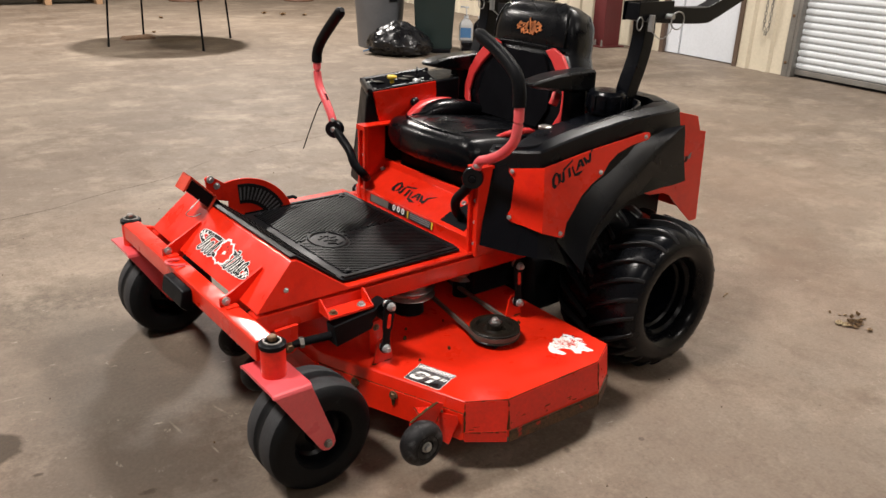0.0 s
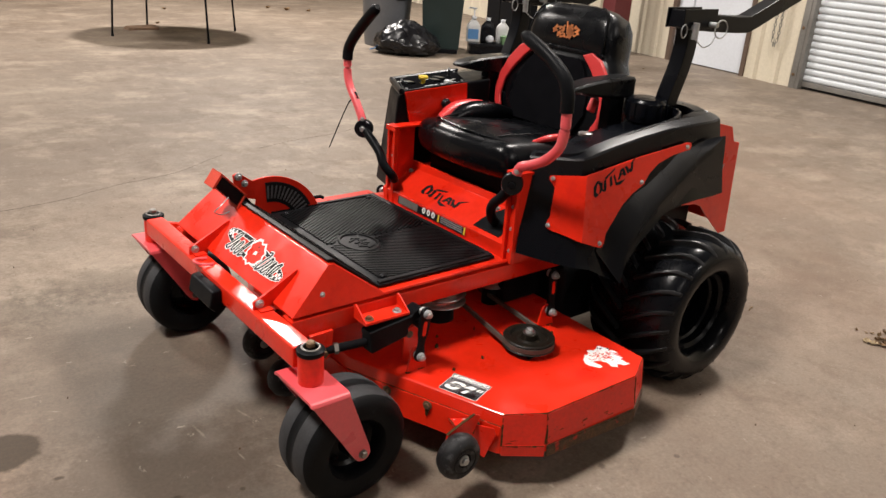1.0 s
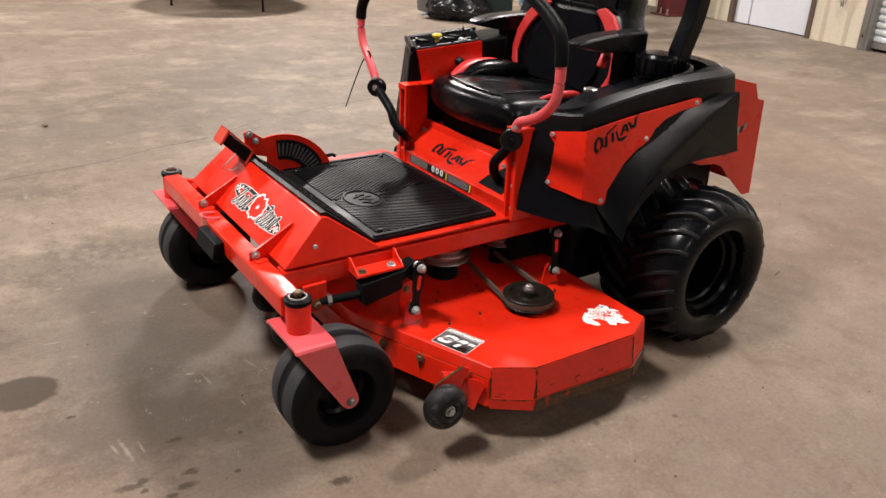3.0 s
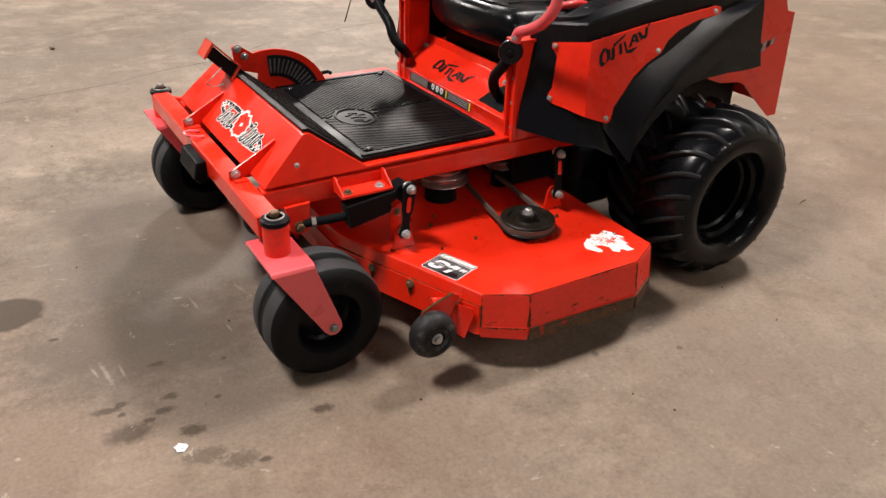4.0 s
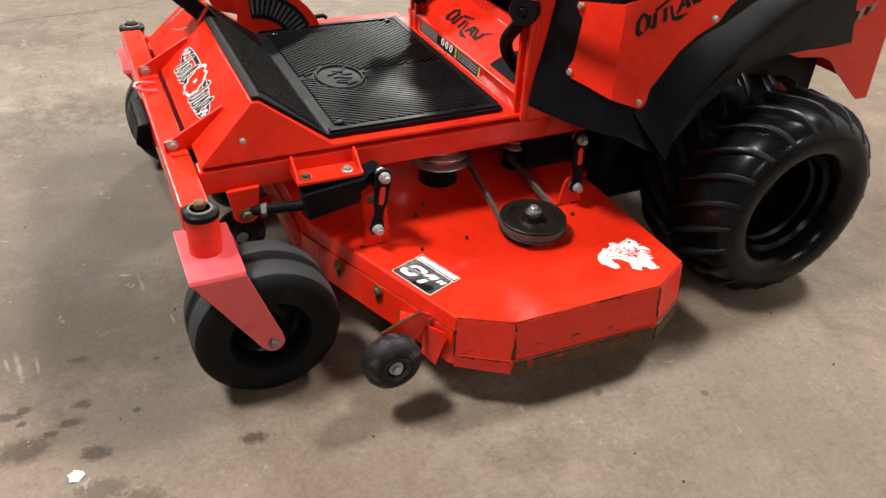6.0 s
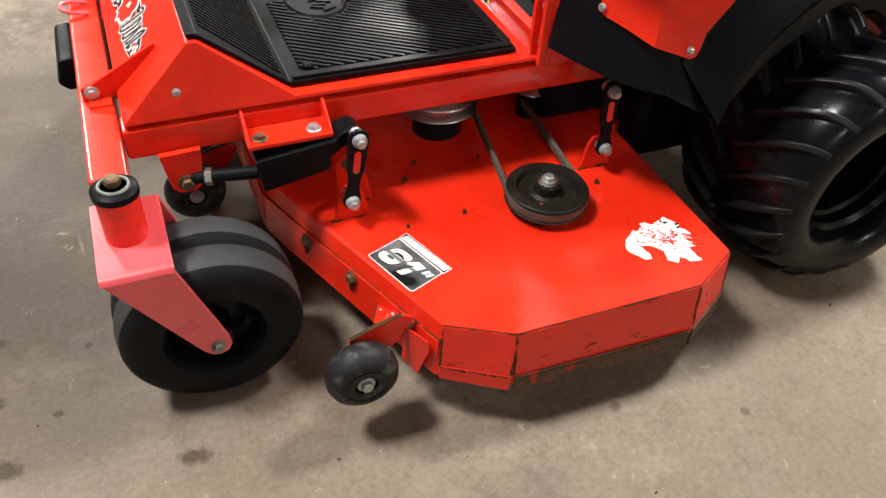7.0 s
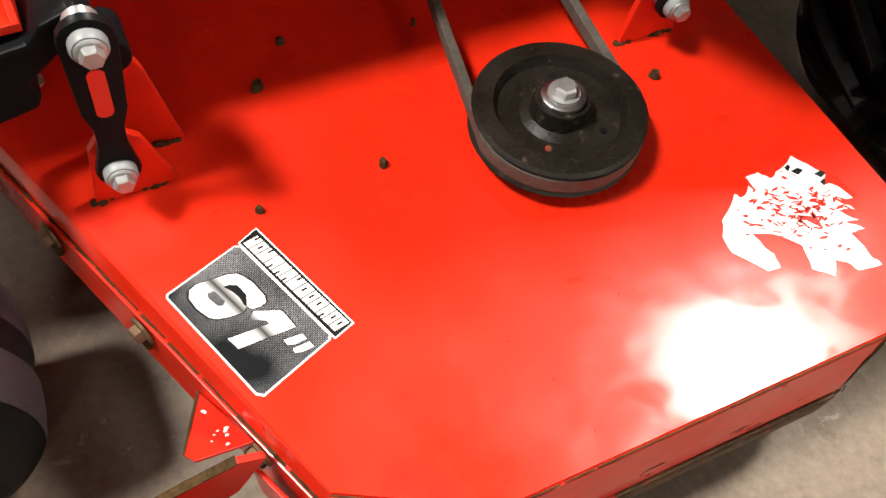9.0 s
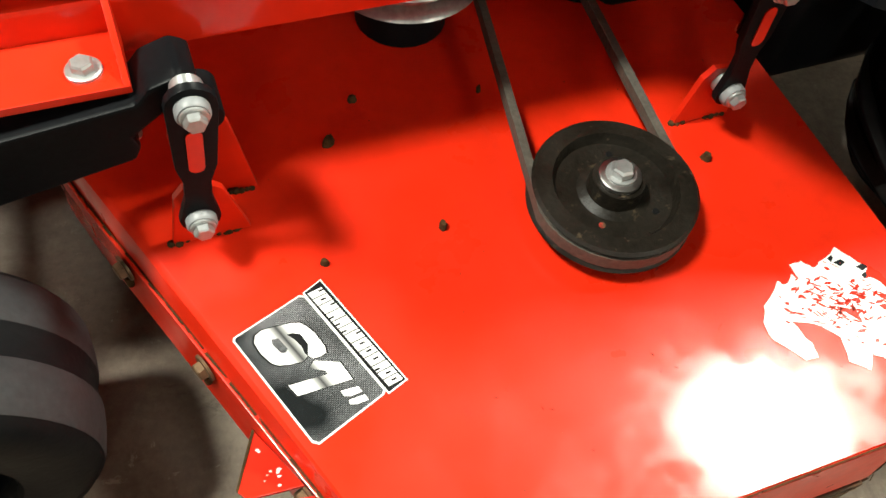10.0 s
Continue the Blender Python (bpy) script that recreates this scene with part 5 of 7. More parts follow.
# kick panel with warning labels and model lettering
bm = bmesh.new()
ring = [(-0.705, 0.414), (-0.712, 0.476), (-0.602, 0.542), (-0.598, 0.564), (-0.585, 0.564), (-0.585, 0.521), (-0.66, 0.441), (-0.66, 0.414)]
loft(bm, [[(x, -0.365, z) for x, z in ring], [(x, 0.275, z) for x, z in ring]])
kick = part("kick_panel", bm, RED, mower, bevel=0.002)
bm = bmesh.new()
box(bm, (-0.60, -0.33, 0.46), (-0.12, 0.30, 0.548))
part("seat_base", bm, RED, mower, "red steel seat base", bevel=0.006)
km = frame_at((-0.7115, 0.012, 0.4605), (0, -1, 0), (0.11, 0, 1))
lab = flat_shape([(-0.165, -0.017), (0.205, -0.017), (0.205, 0.017), (-0.165, 0.017)], km, BLACK_INK, kick, "warning_label", 0.0006, "black warning label strip with yellow edges")
for x0, x1, mt in ((0.062, 0.07, YELLOW_INK), (0.197, 0.205, YELLOW_INK), (-0.16, -0.05, STEEL_GREY)):
    flat_shape([(x0, -0.015), (x1, -0.015), (x1, 0.015), (x0, 0.015)], km @ pose(0, 0, 0.0007), mt, lab, "label_field", 0.0003)
for k in range(3):
    x = -0.015 + 0.026 * k
    flat_shape([(x + 0.009 * math.cos(a), 0.011 * math.sin(a)) for a in [2 * math.pi * i / 14 for i in range(14)]], km @ pose(0, 0, 0.0007), WHITE_INK, lab, "pictogram", 0.0003)
    flat_shape([(x - 0.003, -0.006), (x + 0.004, -0.004), (x + 0.001, 0.007)], km @ pose(0, 0, 0.0011), BLACK_INK, lab, "pictogram_mark", 0.0002)
for k in range(4):
    z = 0.010 - 0.0066 * k
    flat_shape([(0.078, z - 0.0014), (0.19, z - 0.0014), (0.19, z + 0.0014), (0.078, z + 0.0014)], km @ pose(0, 0, 0.0007), GREY_INK, lab, "text_bar", 0.0002)


def wordmark(m, size, parent, lean_back=0.3):
    """A dark decal of six plain slanted shapes with swashes."""
    mat = BLACK_INK
    marks = [
        [(0.0, 0.05), (0.08, 0.32), (0.30, 0.45), (0.42, 0.38), (0.24, 0.30), (0.14, 0.10), (0.24, -0.04), (0.08, -0.08)],
        [(0.36, 0.02), (0.45, 0.0), (0.51, 0.30), (0.43, 0.31)],
        [(0.53, -0.03), (0.64, -0.01), (0.69, 0.29), (0.60, 0.30)],
        [(0.66, 0.37), (1.25, 0.47), (1.20, 0.40), (0.68, 0.29)],
        [(0.85, -0.06), (0.95, -0.05), (0.99, 0.27), (0.90, 0.27)],
        [(1.07, 0.24), (1.16, 0.25), (1.17, -0.06), (1.60, -0.15), (1.30, -0.22), (1.09, -0.13)],
        [(1.27, -0.02), (1.37, -0.02), (1.55, 0.28), (1.46, 0.29)],
        [(1.57, -0.03), (1.67, -0.03), (1.63, 0.27), (1.55, 0.27)],
        [(1.70, 0.26), (1.79, 0.26), (1.86, 0.02), (1.77, -0.05)],
        [(1.94, -0.05), (2.04, 0.0), (2.11, 0.26), (2.02, 0.26)],
        [(2.12, 0.30), (2.44, 0.43), (2.22, 0.28), (2.10, 0.23)],
    ]
    marks += [[(0.42, 0.38), (0.48, 0.20), (0.38, 0.0), (0.24, -0.04), (0.33, 0.08), (0.36, 0.22), (0.33, 0.33)], [(0.44, 0.03), (0.48, -0.07), (0.60, -0.07), (0.64, 0.0), (0.56, 0.0), (0.50, 0.03)], [(1.36, 0.06), (1.62, 0.06), (1.61, 0.12), (1.40, 0.12)], [(1.84, 0.06), (1.90, -0.06), (1.99, -0.04), (1.92, 0.09)]]
    for k, pts in enumerate(marks):
        mid = sum(x for x, y in pts) / len(pts)
        bold = 1.0 if k in (0, 3, 5, 10, 11, 12, 13) else 1.35
        flat_shape([((mid + (x - mid) * bold - 1.1 - lean_back * (y - 0.12)) * size, (y - 0.12) * size) for x, y in pts], m @ pose(0, 0, 0.00004 * k), mat, parent, "decal_stroke", 0.0005)


slope_up = V(0.110, 0, 0.066)
wordmark(frame_at((-0.661, 0.002, 0.5071), (0, -1, 0), slope_up), 0.094, kick)
for y in (0.235, -0.235):
    bolt((-0.618, y, 0.5325), (-0.5, 0, 0.85), kick, 0.007, ZINC, 1.3, "screw")
# lever slot boot on the left of the kick panel
sm = frame_at((-0.655, -0.285, 0.511), (0, -1, 0), slope_up)
flat_shape([(-0.07, -0.05), (0.05, -0.052), (0.055, 0.05), (0.02, 0.062), (-0.025, 0.055), (-0.065, -0.01)], sm, MATTE, kick, "lever_slot", 0.002, "dark lever opening")
# upright posts beside the seat base
for s in (-1, 1):
    bm = bmesh.new()
    y0 = -0.410 if s < 0 else 0.212
    box(bm, (-0.70, y0, 0.425), (-0.692, y0 + 0.045, 0.70))
    box(bm, (-0.692, y0 if s < 0 else y0 + 0.037, 0.425), (-0.60, y0 + 0.008 if s < 0 else y0 + 0.045, 0.70))
    for yf in (y0, y0 + 0.034):
        box(bm, (-0.713, yf, 0.425), (-0.7003, yf + 0.011, 0.696))
    box(bm, (-0.716, y0 - 0.004, 0.70), (-0.58, y0 + 0.05, 0.708))
    box(bm, (-0.716, y0 - 0.004, 0.690), (-0.7132, y0 + 0.05, 0.6995))
    post = part("upright_post", bm, RED, mower, bevel=0.002)
    for z in (0.46, 0.53, 0.60):
        bolt((-0.70, y0 + 0.022, z), (-1, 0, 0), post, 0.0055, ZINC, 1.2, "screw")


# ---- fenders with the fuel tanks ----
def flank(x, z, out=0.0):
    """A point on the left side of the fender, which leans outwards towards its foot and its tail."""
    return V(x, -0.132 * x + 0.203 * z - 0.7693 - out, z)


# stations round the left fender in plan: x, outward y, ridge height, foot height, lean, depth of the tray, outward x, outward y
STATIONS = (
    (-0.664, 0.396, 0.752, 0.466, 0.20, 0.032, -0.88, 0.47), (-0.640, 0.440, 0.757, 0.462, 0.20, 0.032, -0.88, 0.47), (-0.604, 0.508, 0.764, 0.458, 0.20, 0.032, -0.88, 0.47), (-0.586, 0.532, 0.768, 0.455, 0.20, 0.032, -0.5, 0.86),
    (-0.560, 0.539, 0.775, 0.445, 0.203, 0.032, -0.1, 1.0), (-0.520, 0.542, 0.785, 0.42, 0.203, 0.032, 0, 1), (-0.470, 0.547, 0.796, 0.395, 0.203, 0.032, 0, 1), (-0.371, 0.555, 0.814, 0.495, 0.203, 0.032, 0, 1), (-0.257, 0.567, 0.831, 0.58, 0.203, 0.030, 0, 1),
    (-0.139, 0.577, 0.838, 0.60, 0.203, 0.012, 0, 1), (-0.050, 0.578, 0.840, 0.60, 0.16, -0.006, 0.1, 1.0), (0.010, 0.562, 0.840, 0.59, 0.15, -0.008, 0.5, 0.86), (0.045, 0.525, 0.840, 0.58, 0.14, -0.010, 0.9, 0.4), (0.072, 0.46, 0.842, 0.57, 0.14, -0.012, 1, 0.1), (0.085, 0.345, 0.845, 0.57, 0.14, -0.010, 1, 0),
)


def left_fender():
    """A moulded shell: side wall, bevelled ridge, rim and tray, station by station."""
    bm = bmesh.new()
    rings = []
    for x, y, top, foot, slope, tray, nx, ny in STATIONS:
        def at(out, z):
            return (x + nx * out, -(y + ny * out), z)
        tall = top - foot
        belly = 0.035 if nx > 0.4 else 0.0
        rings.append([
            (x - nx * 0.05, -(y - ny * 0.05), foot + 0.02), at(slope * tall - 0.03, foot + 0.004), at(slope * tall - 0.012 - belly * 0.4, foot), at(slope * tall * 0.93 - 0.012, foot + 0.012),
            at(slope * tall * 0.55 - 0.013 + belly * 0.6, foot + tall * 0.45), at(0.04 * slope - 0.008 + belly * 0.3, top - 0.04), at(0.0025, top - 0.005), at(-0.0015, top + 0.001), at(-0.018, top + 0.007), at(-0.034, top + 0.012), at(-0.037, top + 0.009), at(-0.042, top + 0.004 - tray), at(-0.085, top + 0.002 - tray)])
    loft(bm, rings, caps=True, closed=True)
    f = part("fender", bm, PLASTIC, mower, "black moulded fender and fuel tank", smooth=22)
    # tray floor and upper tank
    bm = bmesh.new()
    prism(bm, [(-0.600, -0.405, 0.70), (-0.575, -0.455, 0.70), (-0.54, -0.49, 0.70), (-0.10, -0.52, 0.70), (0.0, -0.49, 0.70), (0.03, -0.335, 0.70), (-0.42, -0.335, 0.70)], (0, 0, 0.045))
    for v in bm.verts:
        if v.co.z > 0.72:
            v.co.z += 0.12 * (v.co.x + 0.655) if v.co.x < -0.2 else 0.085
    part("tank", bm, PLASTIC, f, bevel=0.012, seg=3)
    # upright rim round the tray on top
    bm = bmesh.new()
    rim = rounded([(-0.648, -0.402, 0.759), (-0.632, -0.44, 0.764), (-0.590, -0.495, 0.773), (-0.535, -0.512, 0.785), (-0.459, -0.518, 0.802), (-0.348, -0.528, 0.824), (-0.257, -0.533, 0.838), (-0.17, -0.522, 0.846), (-0.10, -0.485, 0.85), (-0.075, -0.43, 0.852), (-0.075, -0.35, 0.852)], 6)
    rings = []
    for i, q in enumerate(rim):
        d = (rim[min(i + 1, len(rim) - 1)] - rim[max(i - 1, 0)]).normalized()
        o = V(-d.y, d.x, 0)
        rings.append([q - o * 0.009 - V(0, 0, 0.03), q + o * 0.011 - V(0, 0, 0.03), q + o * 0.006 + V(0, 0, 0.006), q - o * 0.004 + V(0, 0, 0.006)])
    loft(bm, rings)
    part("tray_rim", bm, PLASTIC, f, bevel=0.003)
    # creased wing over the wheel: a scooped upper face, the crest, and a face that turns under to the lip
    r1 = [(-0.545, 0.500), (-0.530, 0.520), (-0.516, 0.555), (-0.489, 0.586), (-0.452, 0.629), (-0.411, 0.659), (-0.364, 0.686), (-0.300, 0.737), (-0.240, 0.758), (-0.172, 0.770), (-0.100, 0.785), (-0.05, 0.79)]
    r2 = [(-0.475, 0.396), (-0.462, 0.43), (-0.448, 0.47), (-0.428, 0.51), (-0.385, 0.553), (-0.335, 0.594), (-0.285, 0.628), (-0.215, 0.672), (-0.16, 0.708), (-0.10, 0.745), (-0.055, 0.772), (-0.012, 0.795)]
    r3 = [(-0.470, 0.388), (-0.446, 0.424), (-0.421, 0.461), (-0.396, 0.497), (-0.369, 0.526), (-0.335, 0.550), (-0.302, 0.566), (-0.245, 0.583), (-0.188, 0.591), (-0.10, 0.594), (-0.028, 0.592), (0.045, 0.595)]
    bm = bmesh.new()
    rows = []
    for k, (a, b, c) in enumerate(zip(r1, r2, r3)):
        t = k / 11
        u, v = flank(*a, -0.009), flank(*b, 0.014 - 0.012 * t)
        w = V(c[0], -0.622 + 0.02 * t, c[1])
        lump = 0.008 * math.sin(math.pi * t)
        dent = 0.006 * (math.exp(-((t - 0.12) / 0.08) ** 2) + math.exp(-((t - 0.62) / 0.08) ** 2))
        rows.append([u, u.lerp(v, 0.18) + V(0, 0.008 * math.sin(math.pi * t) + dent, 0), u.lerp(v, 0.5) + V(0, lump * 0.5 + dent * 0.5, 0), u.lerp(v, 0.86), v, v.lerp(w, 0.12) + V(0, -0.001, 0), v.lerp(w, 0.55) + V(0, 0.004, 0), w, w + V(0.004, 0.006, -0.002), w + V(0.03, 0.05, 0.02)])
    loft(bm, rows)
    part("wheel_wing", bm, PLASTIC, f, "black creased wing over the wheel", smooth=24)
    return f


def right_fender():
    side = [(-0.48, 0.775), (-0.35, 0.80), (-0.01, 0.83), (0.06, 0.80), (0.065, 0.585), (-0.10, 0.59), (-0.27, 0.555), (-0.37, 0.46), (-0.44, 0.367), (-0.48, 0.40), (-0.48, 0.60)]
    inner = [(-0.60, 0.753), (-0.36, 0.813), (0.02, 0.838), (0.12, 0.818), (0.11, 0.585), (-0.10, 0.61), (-0.27, 0.57), (-0.37, 0.47), (-0.44, 0.385), (-0.55, 0.41), (-0.60, 0.60)]
    bm = bmesh.new()
    loft(bm, [[(x, 0.34, z - (0.008 if z > 0.7 else 0)) for x, z in inner], [(x + 0.004, 0.415, z) for x, z in inner], [(x, -flank(x, z).y - 0.02, z) for x, z in side]])
    return part("fender", bm, PLASTIC, mower, "black moulded fender and fuel tank", bevel=0.014, smooth=40, seg=3)


left_f = left_fender()
right_fender()
# red side panel in two facets
side = [(-0.583, 0.723), (-0.396, 0.757), (-0.182, 0.787), (-0.168, 0.785), (-0.166, 0.776), (-0.174, 0.765), (-0.243, 0.755), (-0.304, 0.735), (-0.342, 0.710), (-0.366, 0.679), (-0.412, 0.656), (-0.453, 0.626), (-0.491, 0.582), (-0.517, 0.553), (-0.525, 0.526), (-0.532, 0.515), (-0.541, 0.512), (-0.555, 0.517), (-0.608, 0.536)]
panel = new("side_panel")
panel.parent = left_f
tagged(panel, "red steel side panel with black lettering")
bm = bmesh.new()
prism(bm, [flank(x, z) for x, z in side], (0, -0.004, 0))
part("side_facet", bm, RED, panel, smooth=20)
bm = bmesh.new()
prism(bm, [(-0.583, -0.550, 0.723), (-0.635, -0.457, 0.707), (-0.638, -0.458, 0.696), (-0.635, -0.468, 0.686), (-0.632, -0.477, 0.675), (-0.647, -0.485, 0.591), (-0.653, -0.481, 0.578), (-0.656, -0.481, 0.561), (-0.652, -0.492, 0.554), (-0.630, -0.535, 0.546), (-0.608, -0.584, 0.536)], V(0.88, 0.47, -0.2) * 0.004)
part("front_facet", bm, RED, panel, smooth=20)
wordmark(frame_at(flank(-0.482, 0.7065, 0.0042), (0.152, -0.0065, 0.067), (0, 0.2, 1)), 0.080, panel, -0.15)
for q in ((-0.186, 0.774), (-0.376, 0.686), (-0.543, 0.526)):
    bolt(flank(*q, 0.004), (0, -1, 0.2), panel, 0.0055, ZINC, 1.3, "screw")
for q in ((-0.6355, -0.469, 0.701), (-0.6545, -0.488, 0.567)):
    bolt(q, (-0.88, -0.47, 0.2), panel, 0.0055, ZINC, 1.3, "screw")
# tank caps
bm = bmesh.new()
lathe(bm, ((0.06, 0.81), (0.064, 0.83), (0.064, 0.872), (0.056, 0.884), (0.02, 0.888)), (-0.15, -0.39, 0), "z", 24)
cap = part("fuel_cap", bm, PLASTIC, left_f, "black ribbed fuel cap", bevel=0.003)
for k in range(12):
    a = 2 * math.pi * k / 12
    bm = bmesh.new()
    box(bm, (-0.006, -0.009, 0.828), (0.006, 0.009, 0.874))
    bmesh.ops.transform(bm, matrix=Matrix.Translation((-0.15 + 0.063 * math.cos(a), -0.39 + 0.063 * math.sin(a), 0)) @ Matrix.Rotation(a, 4, "Z"), verts=bm.verts)
    part("grip_rib", bm, PLASTIC, cap, bevel=0.003)
bm = bmesh.new()
lathe(bm, ((0.022, 0.792), (0.022, 0.799), (0.018, 0.801), (0.012, 0.800)), (-0.44, -0.40, 0), "z", 20)
part("tray_knob", bm, ALLOY, left_f, "small bright round cap")

# rear guard plates and engine block
for s in (-1, 1):
    bm = bmesh.new()
    y = s * 0.40
    prism(bm, [(0.06, y, 0.50), (0.10, y, 0.79), (0.23, y, 0.775), (0.362, y, 0.744), (0.389, y, 0.687), (0.428, y, 0.678), (0.455, y, 0.318), (0.412, y, 0.318), (0.36, y, 0.36), (0.297, y, 0.413), (0.255, y, 0.452), (0.215, y, 0.468), (0.13, y, 0.476)], (0, s * 0.006, 0))
    g = part("guard_plate", bm, RED, mower, "red steel engine guard plate", bevel=0.0015)
    if s < 0:
        gm = frame_at((0.315, -0.4065, 0.578), (1, 0, 0.2), (0, 0, 1))
        for k in range(4):
            flat_shape([(-0.04 + 0.02 * k, -0.018 + 0.006 * k), (-0.026 + 0.02 * k, -0.02 + 0.006 * k), (-0.016 + 0.02 * k, 0.012 + 0.008 * (k % 2)), (-0.032 + 0.02 * k, 0.016)], gm, GREY_INK if k % 2 else BLACK_INK, g, "decal_bar", 0.0006)
bm = bmesh.new()
box(bm, (0.02, -0.32, 0.46), (0.34, 0.32, 0.74))
part("engine_block", bm, MATTE, mower, "black engine behind the seat", bevel=0.03, seg=3)
bm = bmesh.new()
box(bm, (0.412, -0.40, 0.36), (0.42, 0.40, 0.66))
part("rear_plate", bm, RED, mower, bevel=0.002)

# ---- folded roll bar ----
rops = new("roll_bar")
rops.parent = mower
tagged(rops, "black folding roll bar, upper hoop folded back")
for s in (-1, 1):
    y = -0.42 if s < 0 else 0.345

    def square(path, name, w=0.026):
        bm = bmesh.new()
        p = rounded(path, 5)
        rings = []
        for i, q in enumerate(p):
            d = (p[min(i + 1, len(p) - 1)] - p[max(i - 1, 0)]).normalized()
            side = V(0, 1, 0)
            if abs(d.y) > 0.7:
                side = V(1, 0, 0)
            top = side.cross(d).normalized()
            side = d.cross(top)
            rings.append([q + side * w * a + top * w * b for a, b in ((-1, -1), (1, -1), (1, 1), (-1, 1))])
        loft(bm, rings)
        return part(name, bm, GLOSS_BLACK, rops, bevel=0.005)

    square([(-0.10, y, 0.80), (-0.095, y, 0.87), (-0.055, y, 0.98), (-0.04, y, 1.06), (-0.045, y, 1.15)], "post", 0.0265)
    square([(-0.11, y, 1.135), (0.02, y, 1.122), (0.24, y, 1.112), (0.30, y, 1.122), (0.42, y, 1.165), (0.62, y, 1.235)], "hoop_arm", 0.027)
    bm = bmesh.new()
    box(bm, (-0.115, y - 0.034, 1.105), (0.06, y - 0.028, 1.165))
    box(bm, (-0.115, y + 0.028, 1.105), (0.06, y + 0.034, 1.165))
    part("hinge_plate", bm, GLOSS_BLACK, rops, bevel=0.002)
    bm = bmesh.new()
    tube(bm, [(0.025, y - 0.062, 1.118), (0.025, y + 0.045, 1.118)], 0.0085, 12)
    part("hinge_pin", bm, ZINC, rops, "zinc hinge pin")
    bm = bmesh.new()
    tube(bm, [(-0.065, y - 0.05, 1.11), (-0.065, y + 0.045, 1.11)], 0.0085, 12)
    tube(bm, [(-0.065, y - 0.046, 1.125), (-0.065, y - 0.046, 1.075)], 0.01, 12)
    part("hinge_pin", bm, ZINC, rops, "zinc hinge pin")
    bm = bmesh.new()
    loop_pts = [V(0.055 + 0.034 * math.cos(a), y - 0.058, 1.105 + 0.028 * math.sin(a)) for a in [2 * math.pi * k / 20 for k in range(21)]]
    tube(bm, loop_pts, 0.0024, 6)
    tube(bm, rounded([(-0.07, y - 0.056, 1.075), (-0.03, y - 0.058, 1.052), (0.01, y - 0.058, 1.06), (0.03, y - 0.058, 1.085)], 5), 0.0018, 6)
    tube(bm, [V(-0.115 + 0.014 * math.cos(a), y - 0.04, 1.10 + 0.02 * math.sin(a)) for a in [2 * math.pi * k / 16 for k in range(17)]], 0.002, 6)
    part("pin_ring", bm, ZINC, rops, "wire retaining ring")
bm = bmesh.new()
box(bm, (0.595, -0.42, 1.205), (0.65, 0.345, 1.262))
part("hoop_crossbar", bm, GLOSS_BLACK, rops, bevel=0.006)

# ---- seat ----
seat = new("operator_seat")
seat.parent = mower
tagged(seat, "black vinyl operator seat with red side bolsters")
bm = bmesh.new()
rings = []
for k in range(25):
    t = -1 + 2 * k / 24
    e = max(0.45, (1 - min(1, abs(t)) ** 14) ** 0.3)
    front, crown = -0.650 + 0.036 * t * t, 0.008 * math.cos(t * math.pi)
    ring = [(front + 0.026, 0.625), (front + 0.010, 0.638), (front + 0.001, 0.668), (front, 0.698), (front + 0.005, 0.716), (front + 0.016, 0.730), (front + 0.034, 0.738), (-0.54, 0.744 + crown), (-0.44, 0.738 + crown), (-0.34, 0.725 + crown), (-0.24, 0.715 + crown), (-0.15, 0.71), (-0.12, 0.66), (-0.14, 0.62), (-0.30, 0.612), (-0.50, 0.612), (front + 0.06, 0.616)]
    rings.append([(-0.38 + (x + 0.38) * (0.86 + 0.14 * e), -0.014 + 0.240 * t, 0.65 + (z - 0.65) * e) for x, z in ring])
loft(bm, rings)
cushion = part("cushion", bm, VINYL, seat, smooth=80)
bm = bmesh.new()
tube(bm, rounded([(-0.548, 0.185, 0.740), (-0.585, 0.13, 0.746), (-0.605, 0.0, 0.744), (-0.60, -0.12, 0.742), (-0.575, -0.19, 0.736), (-0.545, -0.215, 0.726)], 6), 0.0032, 8)
tube(bm, rounded([(-0.565, -0.15, 0.744), (-0.47, -0.165, 0.744), (-0.36, -0.17, 0.731), (-0.25, -0.165, 0.718)], 6), 0.003, 8)
tube(bm, rounded([(-0.565, 0.13, 0.748), (-0.47, 0.145, 0.748), (-0.36, 0.15, 0.734), (-0.25, 0.145, 0.72)], 6), 0.003, 8)
part("seam", bm, VINYL, cushion)
bm = bmesh.new()
tube(bm, rounded([(-0.52, 0.15, 0.725), (-0.44, 0.165, 0.742), (-0.32, 0.165, 0.738), (-0.20, 0.155, 0.72)], 5), [0.014 + 0.026 * math.sin(math.pi * k / 15) for k in range(16)], 14)
part("side_roll", bm, VINYL, cushion)
bm = bmesh.new()
tube(bm, rounded([(-0.56, 0.175, 0.722), (-0.46, 0.205, 0.748), (-0.35, 0.21, 0.748), (-0.25, 0.20, 0.728)], 5), [0.012 + 0.019 * math.sin(math.pi * k / 15) for k in range(16)], 12)
part("bolster", bm, RED_VINYL, seat, "red vinyl bolster")
bm = bmesh.new()
tube(bm, rounded([(-0.48, -0.205, 0.724), (-0.42, -0.220, 0.736), (-0.35, -0.223, 0.737), (-0.30, -0.214, 0.728)], 5), [0.004 + 0.008 * math.sin(math.pi * k / 15) for k in range(16)], 12)
part("bolster", bm, RED_VINYL, seat, "red vinyl bolster")
bm = bmesh.new()
